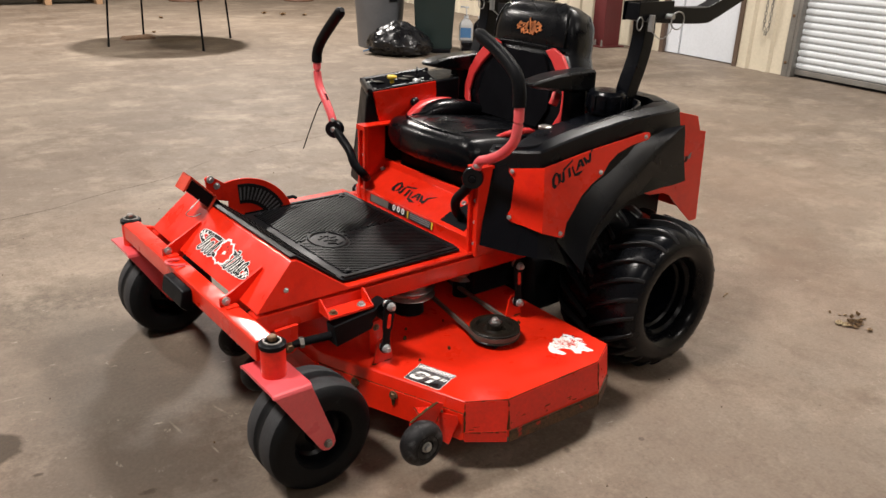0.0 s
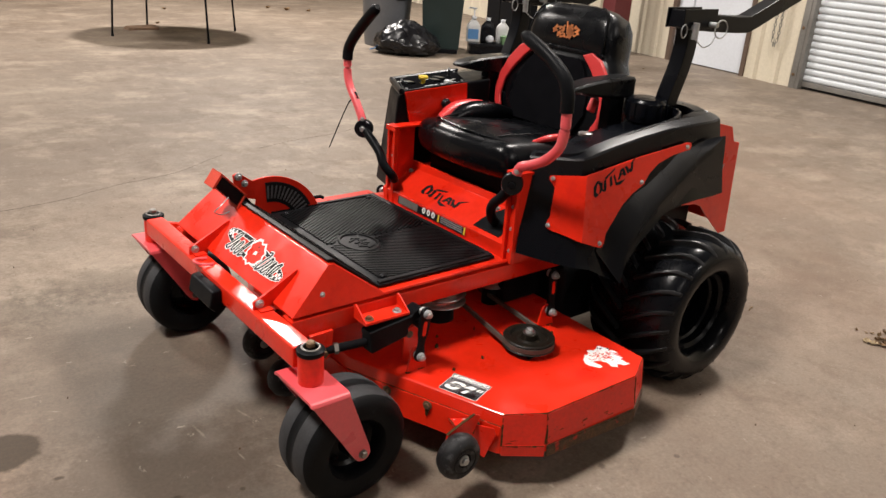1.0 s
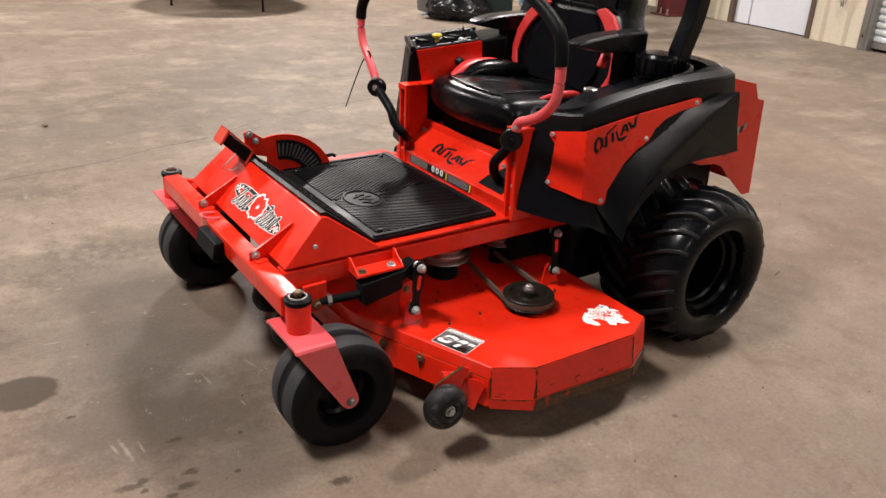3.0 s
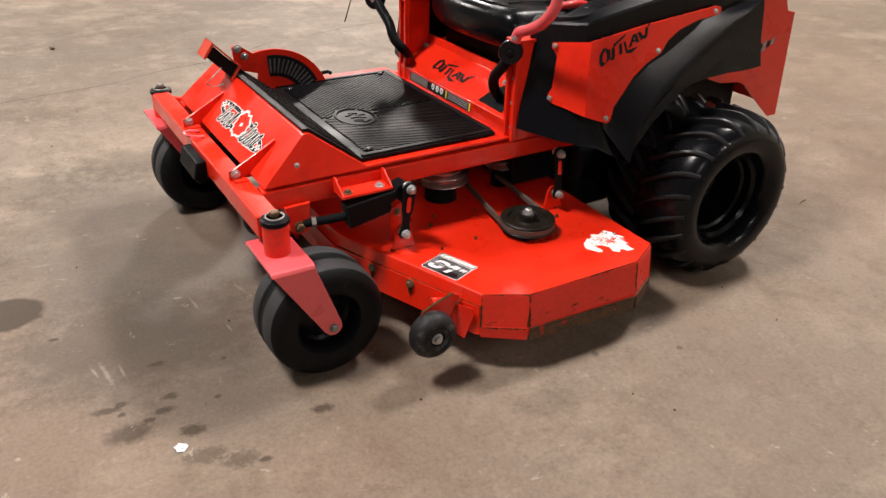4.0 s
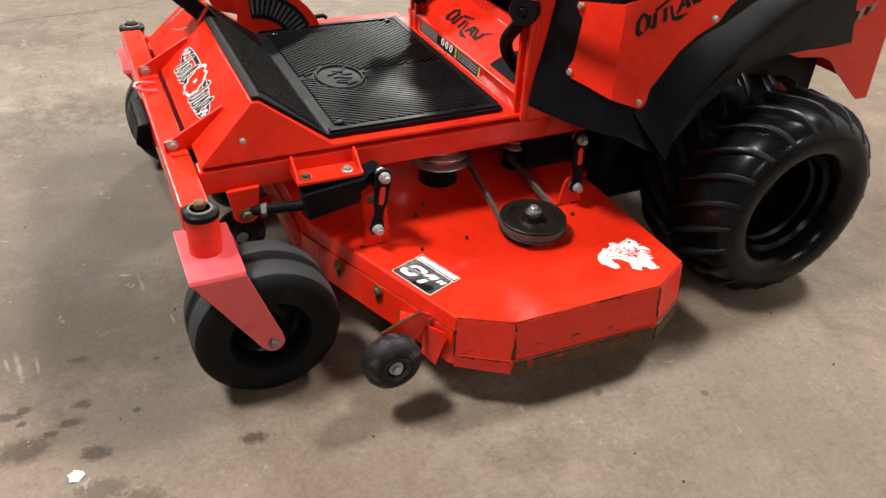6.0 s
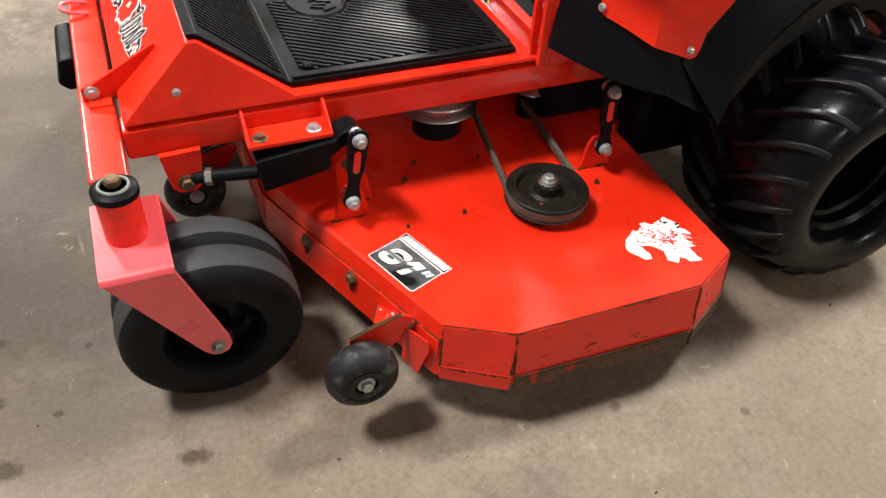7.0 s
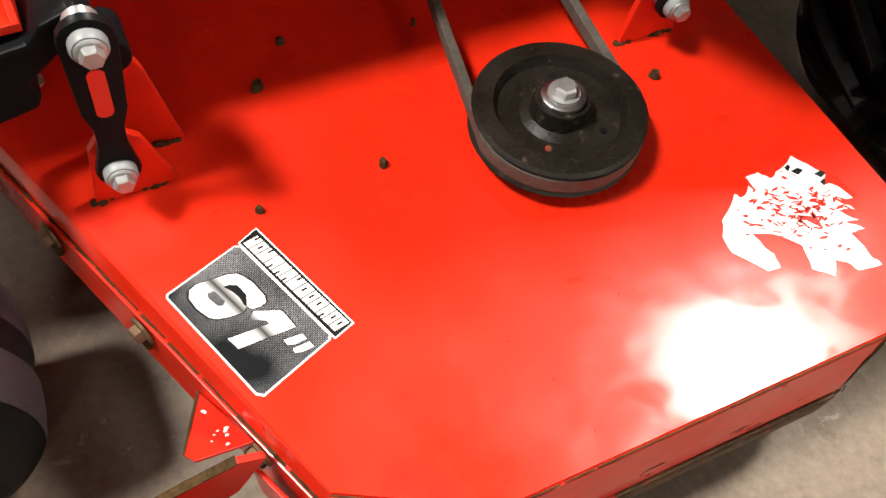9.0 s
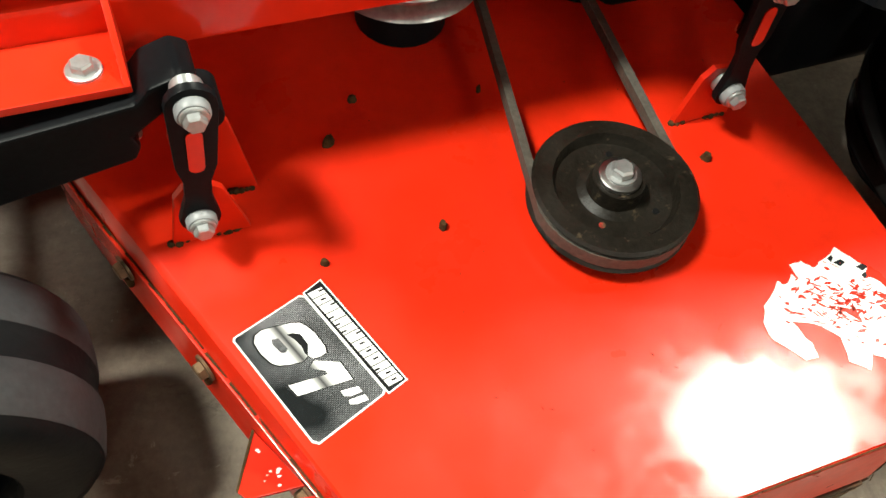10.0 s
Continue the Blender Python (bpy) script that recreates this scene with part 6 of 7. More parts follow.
box(bm, (-0.57, -0.19, 0.549), (-0.2, 0.19, 0.625))
part("seat_pan", bm, MATTE, seat, bevel=0.004)
lean = pose(-0.172, -0.004, 0.695, 0, 13, 0)


def back_section(z, half, front, back, n=20):
    """One level of the backrest, a rounded slab."""
    pts = []
    for k in range(n):
        a = 2 * math.pi * k / n
        cx, cy = math.cos(a), math.sin(a)
        x = (front if cx < 0 else back) * abs(cx) ** 0.55 * (1 if cx > 0 else -1)
        y = half * abs(cy) ** 0.45 * (1 if cy > 0 else -1)
        pts.append(lean @ V(x, y, z))
    return pts


bm = bmesh.new()
loft(bm, [back_section(*q) for q in ((-0.03, 0.20, 0.03, 0.08), (0.0, 0.235, 0.045, 0.10), (0.06, 0.27, 0.055, 0.115), (0.12, 0.275, 0.06, 0.12), (0.17, 0.265, 0.06, 0.12), (0.22, 0.245, 0.055, 0.12), (0.27, 0.216, 0.052, 0.12), (0.285, 0.207, 0.046, 0.12), (0.30, 0.205, 0.056, 0.12), (0.34, 0.20, 0.064, 0.12), (0.385, 0.192, 0.062, 0.115), (0.42, 0.172, 0.05, 0.10), (0.44, 0.125, 0.028, 0.07), (0.448, 0.06, 0.01, 0.03))])
back = part("backrest", bm, VINYL, seat, "black vinyl backrest with padded head", smooth=60)
bm = bmesh.new()
loft(bm, [[lean @ V(x, y, z) for x, y in ((-0.068, -h), (-0.073, 0), (-0.068, h), (-0.05, h), (-0.05, -h))] for z, h in ((0.01, 0.15), (0.08, 0.185), (0.15, 0.175), (0.22, 0.14), (0.262, 0.11))])
part("back_cloth", bm, CLOTH, back, "black cloth centre panel", bevel=0.006)
for s in (-1, 1):
    bm = bmesh.new()
    pts = [(-0.012, 0.150), (0.028, 0.218), (0.08, 0.240), (0.14, 0.233), (0.19, 0.201), (0.24, 0.155), (0.275, 0.112), (0.29, 0.150), (0.27, 0.197), (0.22, 0.241), (0.16, 0.27), (0.10, 0.278), (0.05, 0.262), (0.01, 0.222), (-0.014, 0.172)]
    prism(bm, [lean @ V(-0.052 - 0.012 * (0.25 - y) / 0.25, s * y, z) for z, y in pts], (lean.to_3x3() @ V(-1, 0, 0)) * 0.014)
    part("side_bolster", bm, RED_VINYL, back, "red vinyl side bolster", bevel=0.006, seg=3)
bm = bmesh.new()
for k in range(90):
    u, v = random.uniform(-1, 1), random.uniform(-1, 1)
    if abs(v) > 1 - 0.75 * u * u:
        continue
    m = lean @ pose(-0.0645, -0.006 + 0.062 * u, 0.345 + 0.022 * v + 0.004 * math.cos(9 * u), random.uniform(-80, 80), 0, 0)
    bmesh.ops.create_cube(bm, size=1, matrix=m @ Matrix.Diagonal((0.003, random.uniform(0.009, 0.018), 0.005, 1)))
part("embroidery", bm, ORANGE, back, "orange embroidered emblem")
bm = bmesh.new()
for s in (-1, 1):
    tube(bm, rounded([lean @ V(-0.052, s * 0.178, 0.292), lean @ V(-0.056, s * 0.176, 0.34), lean @ V(-0.054, s * 0.168, 0.385), lean @ V(-0.038, s * 0.15, 0.425), lean @ V(-0.012, s * 0.10, 0.444)], 6), 0.0036, 8)
tube(bm, rounded([lean @ V(-0.052, -0.20, 0.285), lean @ V(-0.058, -0.1, 0.288), lean @ V(-0.06, 0, 0.289), lean @ V(-0.058, 0.1, 0.288), lean @ V(-0.052, 0.20, 0.285)], 6), 0.003, 8)
part("piping", bm, VINYL, back)
for s in (-1, 1):
    bm = bmesh.new()
    y = s * 0.30
    rings = []
    for t, top_z, low_z, w in ((-0.012, 0.913, 0.910, 0.006), (0, 0.916, 0.907, 0.020), (0.02, 0.919, 0.905, 0.03), (0.12, 0.926, 0.899, 0.036), (0.35, 0.936, 0.888, 0.038), (0.6, 0.940, 0.879, 0.038), (0.9, 0.942, 0.873, 0.038), (0.985, 0.941, 0.872, 0.037), (1, 0.939, 0.875, 0.034)):
        x = (-0.44 + 0.29 * t) if s < 0 else (-0.385 + 0.26 * t)
        dz = 0 if s < 0 else -0.022
        rings.append([V(x, y + w * u, dz + (top_z if v > 0 else low_z) - 0.007 * v * (abs(u) > 0.9)) for u, v in ((-0.8, -1), (0.8, -1), (1, -1), (1, 1), (0.8, 1), (-0.8, 1), (-1, 1), (-1, -1))])
    loft(bm, rings)
    arm = part("armrest", bm, VINYL, seat, "black padded armrest", bevel=0.004, smooth=50)
    bm = bmesh.new()
    box(bm, (-0.245, y - 0.02, 0.755), (-0.175, y + 0.02, 0.875))
    box(bm, (-0.2, min(y, s * 0.22), 0.75), (-0.15, max(y, s * 0.22), 0.79))
    part("armrest_bracket", bm, MATTE, arm, bevel=0.004)
bm = bmesh.new()
pad(bm, (-0.014, -0.010, -0.022), (0.014, 0.010, 0.022), 0.004, pose(-0.262, -0.262, 0.842, 0, 24, 0))
part("belt_buckle", bm, RED_VINYL, seat, "red seat belt button")

# ---- control console on the right ----
con = new("control_console")
con.parent = mower
bm = bmesh.new()
near_side = [(-0.69, 0.46), (-0.684, 0.72), (-0.676, 0.80), (-0.655, 0.8155), (-0.25, 0.839), (-0.25, 0.46)]
far_side = [(-0.645, 0.46), (-0.605, 0.72), (-0.592, 0.805), (-0.566, 0.8205), (-0.16, 0.844), (-0.16, 0.46)]
loft(bm, [[(x, 0.255, z) for x, z in near_side], [(x, 0.425, z) for x, z in far_side]])
part("console_body", bm, MATTE, con, "black moulded console", bevel=0.01)
bm = bmesh.new()
prism(bm, [(-0.622, 0.247, 0.70), (-0.652, 0.247, 0.8155), (-0.372, 0.247, 0.832), (-0.365, 0.247, 0.70)], (0, 0.008, 0))
redp = part("console_panel", bm, RED, con, "red steel console panel", bevel=0.0015)
bm = bmesh.new()
lathe(bm, ((0.016, 0), (0.018, 0.01), (0.012, 0.02)), (-0.473, 0.247, 0.765), axes((0, -1, 0)), 16)
part("panel_knob", bm, PLASTIC, redp)


def on_top(x):
    return 0.8175 + 0.0583 * (x + 0.648)


bm = bmesh.new()
prism(bm, [(x, y, on_top(x)) for x, y in ((-0.652, 0.25), (-0.372, 0.25), (-0.292, 0.41), (-0.572, 0.41))], (0, 0, 0.004))
top = part("switch_plate", bm, MATTE, con, "black switch plate with a pale edge", bevel=0.001)
bm = bmesh.new()
prism(bm, [(x, y, on_top(x) + 0.0042) for x, y in ((-0.650, 0.2505), (-0.372, 0.2505), (-0.371, 0.2525), (-0.648, 0.2525))], (0, 0, 0.0006))
part("plate_edge", bm, GREY_INK, top, "pale printed edge")
bm = bmesh.new()
prism(bm, [(x, y, on_top(x) + 0.004) for x, y in ((-0.644, 0.256), (-0.376, 0.256), (-0.301, 0.405), (-0.569, 0.405))], (0, 0, 0.0012))
part("plate_face", bm, SWITCH_BLACK, top, "black switch plate face")
bm = bmesh.new()
tube(bm, rounded([(x, y, on_top(x) + 0.003) for x, y in ((-0.664, 0.248), (-0.662, 0.262), (-0.592, 0.408), (-0.566, 0.424), (-0.32, 0.424), (-0.285, 0.412))], 5), 0.011, 10)
part("raised_rim", bm, PLASTIC, con, "black moulded rim round the switches")
bm = bmesh.new()
lathe(bm, ((0.007, on_top(-0.53)), (0.007, 0.840), (0.010, 0.843), (0.017, 0.847), (0.0185, 0.853), (0.0155, 0.857), (0.005, 0.858)), (-0.532, 0.305, 0), "z", 24)
part("blade_knob", bm, YELLOW, con, "yellow pull knob")
bm = bmesh.new()
lathe(bm, ((0.016, 0.83), (0.016, 0.839), (0.012, 0.844), (0.006, 0.845)), (-0.442, 0.272, 0), "z", 18)
key = part("ignition_switch", bm, ZINC, con, "bright ignition lock")
bm = bmesh.new()
box(bm, (-0.444, 0.262, 0.842), (-0.440, 0.284, 0.858))
lathe(bm, ((0.015, -0.003), (0.016, 0), (0.015, 0.003)), (-0.442, 0.273, 0.872), axes((0.8, -0.6, 0)), 16)
part("key", bm, PLASTIC, key, "black key head")
for x, y in ((-0.575, 0.335), (-0.474, 0.312), (-0.437, 0.335)):
    bm = bmesh.new()
    z = on_top(x) + 0.005
    box(bm, (x - 0.016, y - 0.02, z), (x + 0.016, y + 0.02, z + 0.008), pose(0, 0, 0, 0, 3, 0))
    part("switch", bm, PLASTIC, con, bevel=0.002)
for x, y, w in ((-0.47, 0.347, 0.028), (-0.53, 0.262, 0.03), (-0.45, 0.262, 0.035), (-0.59, 0.375, 0.012), (-0.40, 0.30, 0.012)):
    m = frame_at((x, y, on_top(x) + 0.0055), (1, 0, 0.058), (0, 1, 0))
    flat_shape([(-w, -0.0028), (w, -0.0028), (w, 0.0028), (-w, 0.0028)], m, WHITE_INK, top, "text_bar", 0.0004)
for x, y in ((-0.634, 0.264), (-0.384, 0.264), (-0.315, 0.398), (-0.56, 0.398)):
    bm = bmesh.new()
    lathe(bm, ((0.005, on_top(x) + 0.005), (0.0045, on_top(x) + 0.008)), (x, y, 0), "z", 10)
    part("screw", bm, ZINC, top)


# ---- steering levers ----
def lever(name, low, pivot, pipe, grip):
    lv = new(name)
    lv.parent = mower
    bm = bmesh.new()
    tube(bm, rounded(low, 5), 0.0155, 12)
    part("lower_arm", bm, MATTE, lv, "black steel lever arm")
    bm = bmesh.new()
    lathe(bm, ((0.012, -0.016), (0.03, -0.016), (0.032, -0.012), (0.032, 0.012), (0.03, 0.016), (0.012, 0.016)), pivot, axes((-0.75, -0.66, 0)), 28, closed=True)
    part("pivot_ring", bm, PLASTIC, lv, "black pivot clamp")
    bolt(V(*pivot) + V(-0.75, -0.66, 0) * 0.012, (-0.75, -0.66, 0), lv, 0.009, ZINC if pivot[1] > 0 else MATTE)
    bm = bmesh.new()
    tube(bm, rounded(pipe, 6), 0.0145, 14)
    pp = part("lever_tube", bm, PINK, lv, "faded red bent tube")
    bolt(V(*pipe[0]) + V(-0.01, -0.012, 0.012), (-0.75, -0.66, 0.1), pp, 0.006, ZINC)
    bm = bmesh.new()
    gp = rounded(grip, 6)
    tube(bm, gp, [0.0185] * (len(gp) - 2) + [0.018, 0.010], 14)
    part("grip", bm, MATTE, lv, "black foam grip")
    return lv


X = -0.76
far = lever("steering_lever", [(-0.68, 0.25, 0.50), (-0.73, 0.19, 0.54), (X, 0.205, 0.58), (X, 0.235, 0.62), (X, 0.30, 0.66), (X, 0.33, 0.68)], (X, 0.335, 0.68),
            [(X, 0.344, 0.70), (X, 0.362, 0.73), (X, 0.393, 0.768), (X, 0.430, 0.808), (X, 0.448, 0.848), (X, 0.452, 0.912)],
            [(X, 0.452, 0.902), (X, 0.445, 0.94), (X, 0.41, 0.985), (X, 0.335, 1.05), (X, 0.272, 1.098)])
X = -0.72
lever("steering_lever", [(-0.655, -0.275, 0.50), (-0.69, -0.285, 0.535), (-0.71, -0.305, 0.58), (X, -0.36, 0.63), (X, -0.392, 0.668)], (X - 0.005, -0.397, 0.678),
             [(X, -0.405, 0.708), (X, -0.42, 0.733), (X, -0.458, 0.748), (X, -0.51, 0.775), (X, -0.556, 0.82), (X, -0.568, 0.87), (X, -0.568, 0.925)],
             [(X, -0.568, 0.918), (X, -0.562, 0.97), (X, -0.54, 1.01), (X, -0.47, 1.055), (X, -0.378, 1.095)])
bm = bmesh.new()
tube(bm, rounded([(-0.765, 0.40, 0.775), (-0.775, 0.415, 0.755), (-0.785, 0.455, 0.68), (-0.79, 0.52, 0.57)], 6), 0.0022, 6)
tube(bm, [V(-0.76, 0.400 + 0.018 * math.cos(a), 0.777 + 0.018 * math.sin(a)) for a in [2 * math.pi * k / 16 for k in range(17)]], 0.003, 6)
part("cable_tie", bm, MATTE, far, "black cable tie with a long tail")

# ---- height indicator beside the mat ----
DIM_INK = material("dull_scale_ink", (0.085, 0.085, 0.09), 0.4, dark=0.4, light=1.6, coarse=40)
PEDAL = material("worn_orange_red_enamel", (0.62, 0.055, 0.025), 0.45, dark=0.8, coarse=20, fine=140, bump=0.05, spots=(0.25, 0.09, 0.05), spot_amount=0.62, spot_scale=40)
ind = new("height_indicator")
ind.parent = mower
y = 0.285
bm = bmesh.new()
arc = [(-1.275, 0.586), (-1.262, 0.594), (-1.245, 0.588)]
for k in range(13):
    a = radians(112 - k * 7.2)
    arc.append((-1.165 + 0.03 + 0.205 * math.cos(a) * 0.95, 0.397 + 0.184 * math.sin(a)))
arc += [(-0.972, 0.44), (-1.19, 0.44), (-1.19, 0.505), (-1.25, 0.515), (-1.268, 0.55)]
prism(bm, [(x, y, z) for x, z in arc], (0, 0.008, 0))
plate = part("indicator_plate", bm, RED, ind, "red steel quadrant", bevel=0.001)
bm = bmesh.new()
sl = []
for k in range(11):
    a = radians(100 - k * 7)
    sl.append((-1.135 + 0.168 * math.cos(a), 0.397 + 0.166 * math.sin(a)))
for k in range(11):
    a = radians(30 + k * 7)
    sl.append((-1.135 + 0.10 * math.cos(a), 0.397 + 0.098 * math.sin(a)))
flat_shape([(x, z) for x, z in sl], Matrix(((1, 0, 0, 0), (0, 0, -1, y - 0.0005), (0, 1, 0, 0), (0, 0, 0, 1))), BLACK_INK, plate, "scale_decal", 0.0012, "black height scale with silver ticks")
for k in range(12):
    a = radians(97 - k * 5.8)
    bm = bmesh.new()
    box(bm, (-0.022, -0.0006, -0.0028), (0.022, 0.0006, 0.0028))
    bmesh.ops.transform(bm, matrix=Matrix.Translation((-1.135 + 0.134 * math.cos(a), y - 0.0022, 0.397 + 0.132 * math.sin(a))) @ Matrix.Rotation(-a, 4, "Y"), verts=bm.verts)
    part("tick", bm, DIM_INK, plate)
bolt((-1.258, y, 0.583), (0, -1, 0), plate, 0.0085)
bolt((-1.235, y, 0.56), (0, -1, 0), plate, 0.0075)
plate.matrix_basis = pose(-1.258, 0, 0.583) @ pose(0, 0, 0, 0, 6, 0) @ pose(1.258, 0, -0.583)
bm = bmesh.new()
tube(bm, [(-0.985, y + 0.02, 0.465), (-0.965, y - 0.005, 0.475), (-0.955, y - 0.005, 0.468)], 0.006, 8)
part("indicator_pin", bm, MATTE, ind)
# foot pedal in front of the quadrant
bm = bmesh.new()
prism(bm, [(-1.335, 0.165, 0.585), (-1.30, 0.165, 0.572), (-1.262, 0.165, 0.525), (-1.285, 0.165, 0.515)], (0, 0.04, 0))
part("pedal_stem", bm, MATTE, ind, "black pedal stem", bevel=0.003)
bm = bmesh.new()
po, pd, pc, pw = V(-1.366, 0.155, 0.644), V(0.077, 0, -0.079), V(-0.030, 0, -0.042), V(0, 0.065, 0)
prism(bm, [po, po + pd, po + pd + pw, po + pw], pc * 0.1)
prism(bm, [po, po + pc, po + pc + pw, po + pw], pd * 0.07)
prism(bm, [po + pd * 0.93, po + pd * 0.93 + pc, po + pd * 0.93 + pc + pw, po + pd * 0.93 + pw], pd * 0.07)
pedal = part("foot_pedal", bm, PEDAL, ind, "faded red channel-shaped foot pedal", bevel=0.0012)
bm = bmesh.new()
prism(bm, [po + pd * 0.1 + pc * 0.14, po + pd * 0.9 + pc * 0.14, po + pd * 0.9 + pc * 0.85, po + pd * 0.1 + pc * 0.85], pw * 0.94)
bmesh.ops.translate(bm, verts=bm.verts, vec=(0, 0.002, 0))
part("pedal_pad", bm, MATTE, pedal, "black rubber block in the channel")
for k in range(5):
    bm = bmesh.new()
    q = po + pd * (0.18 + 0.16 * k) + pw * 0.25 - pc * 0.003
    lathe(bm, ((0.0032, 0), (0.0032, 0.0006)), q, axes(-pc), 10)
    part("grip_hole", bm, BLACK_INK, pedal)
bm = bmesh.new()
tube(bm, rounded([(-1.35, 0.15, 0.57), (-1.38, 0.14, 0.55), (-1.395, 0.15, 0.53), (-1.37, 0.16, 0.515), (-1.345, 0.16, 0.52)], 5), 0.0018, 6)
part("wire_clip", bm, ZINC, ind)

# ---- nose logo, drawn as plain shapes ----
nose_up = V(0.116, 0, 0.110).normalized()
lm = frame_at((-1.3705, -0.076, 0.4757), (0, -1, 0), nose_up)
logo = new("nose_decal")
logo.parent = mower
tagged(logo, "white, black and red nose decal")
ring = [(-0.012 + 0.172 * math.cos(a), -0.005 - 0.012 * math.cos(a) + 0.024 * math.sin(a)) for a in [2 * math.pi * k / 48 for k in range(49)]]
ribbon(ring, 0.015, lm, WHITE_INK, logo, "decal_edge", 0.0003)
ribbon(ring, 0.011, lm @ pose(0, 0, 0.0004), BLACK_INK, logo, "decal_ring", 0.0003)
for sx in (-1, 1):
    # chequered tails
    for i in range(4):
        for j in range(3):
            if (i + j) % 2 == 0:
                x, yy = -0.012 + sx * (0.142 + i * 0.0095), -0.005 - sx * 0.012 + (j - 1) * (0.0095 - 0.0014 * i)
                flat_shape([(x - 0.0042, yy - 0.0038), (x + 0.0042, yy - 0.0038), (x + 0.0042, yy + 0.0038), (x - 0.0042, yy + 0.0038)], lm @ pose(0, 0, 0.0008), WHITE_INK, logo, "decal_check", 0.0003)
outline = [(-0.031, 0.038), (-0.038, 0.030), (-0.051, 0.016), (-0.044, 0.004), (-0.046, -0.016), (-0.036, -0.022), (-0.033, -0.038), (-0.020, -0.036), (-0.006, -0.046), (0.004, -0.037), (0.012, -0.039), (0.033, -0.033), (0.036, -0.020), (0.046, -0.010), (0.038, 0.0), (0.040, 0.014), (0.024, 0.024), (0.013, 0.037), (-0.004, 0.031), (-0.014, 0.041)]
flat_shape(outline, lm @ pose(0, 0, 0.0020), WHITE_INK, logo, "decal_outline", 0.0003)
flat_shape([(-0.003 + (x + 0.003) * 0.83, -0.003 + (y + 0.003) * 0.83) for x, y in outline], lm @ pose(0, 0, 0.0024), RED, logo, "decal_field", 0.0003)
flat_shape([(-0.010, -0.010), (0.006, -0.006), (0.002, 0.004), (-0.008, 0.002)], lm @ pose(0, 0, 0.0028), WHITE_INK, logo, "decal_spot", 0.0003)
for x, yy, r in ((-0.006, 0.016, 0.004), (0.006, 0.010, 0.003), (0.012, 0.002, 0.003)):
    flat_shape([(x - r, yy), (x, yy - r * 0.7), (x + r, yy + r * 0.3), (x + r * 0.2, yy + r)], lm @ pose(0, 0, 0.0028), BLACK_INK, logo, "decal_spot", 0.0003)
word_a = ((-0.055, 0.012), (-0.048, 0.036), (-0.035, 0.038), (-0.045, -0.010), (-0.055, -0.030), (-0.038, -0.034), (-0.030, -0.012), (-0.022, 0.012), (-0.018, -0.026), (-0.006, -0.030), (-0.004, 0.010), (0.008, 0.012), (0.008, -0.028), (0.022, -0.030), (0.030, 0.020), (0.040, 0.036), (0.036, -0.030), (0.054, -0.024))
word_b = ((-0.050, 0.036), (-0.030, 0.034), (-0.042, -0.030), (-0.030, -0.036), (-0.016, -0.006), (-0.012, 0.026), (0.000, 0.008), (-0.008, -0.030), (0.006, -0.034), (0.014, 0.000), (0.020, 0.022), (0.024, -0.024), (0.036, -0.028), (0.036, 0.010), (0.050, 0.026), (0.046, -0.030), (0.058, -0.022))
for cx, cy, word in ((-0.094, -0.010, word_a), (0.084, -0.006, word_b)):
    # looping black strokes with a broad white edge, plain shapes only
    loops = [(q.x, q.y) for q in rounded([(cx + 0.84 * x + 0.22 * yy, cy + 0.80 * yy, 0) for x, yy in word], 5)]
    ribbon(loops, 0.0118, lm @ pose(0, 0, 0.0012), WHITE_INK, logo, "decal_edge", 0.0003)
    ribbon(loops, 0.0056, lm @ pose(0, 0, 0.0016), BLACK_INK, logo, "decal_stroke", 0.0003)


# ---- things round the mower ----
GREY_BIN = material("grey_bin_plastic", (0.13, 0.135, 0.145), 0.5, dark=0.8, light=1.15, coarse=5, fine=80)
GREEN_BIN = material("dark_green_bin_plastic", (0.006, 0.018, 0.017), 0.45, dark=0.8, light=1.2, coarse=5, fine=80)
BAG = material("black_bin_bag", (0.005, 0.005, 0.006), 0.27, dark=0.7, light=1.4, coarse=10, fine=26, bump=0.4, spec=0.4)
WOOD = material("raw_pine", (0.36, 0.22, 0.12), 0.7, dark=0.6, light=1.2, coarse=6, fine=60, bump=0.1)
BOARD = material("weathered_board", (0.20, 0.125, 0.08), 0.8, dark=0.6, light=1.4, coarse=12, fine=80, bump=0.2)
RUST_DRUM = material("rusty_brown_drum", (0.12, 0.06, 0.035), 0.7, dark=0.6, light=1.3, coarse=8, fine=60, bump=0.1)
TABLE_TOP = material("pale_table_laminate", (0.5, 0.48, 0.44), 0.5)
MILKY = material("milky_jug_plastic", (0.55, 0.56, 0.56), 0.4, dark=0.9, light=1.05)
BLUE_LABEL = material("blue_label", (0.08, 0.22, 0.45), 0.45)
GREEN_TUB = material("pale_green_plastic", (0.18, 0.32, 0.16), 0.5)
LEAF = material("dry_leaf", (0.26, 0.17, 0.09), 0.8, dark=0.4, light=1.5, coarse=30, fine=120, bump=0.1)


def single(name, bm, mat, label, category, at=(0, 0, 0), turn=0, bevel=0.0, group="", smooth=35, size=1.0):
    ob = part(name, bm, mat, bevel=bevel, smooth=smooth)
    ob.matrix_world = pose(*at, 0, 0, turn) @ Matrix.Scale(size, 4)
    return tagged(ob, label, category, group)


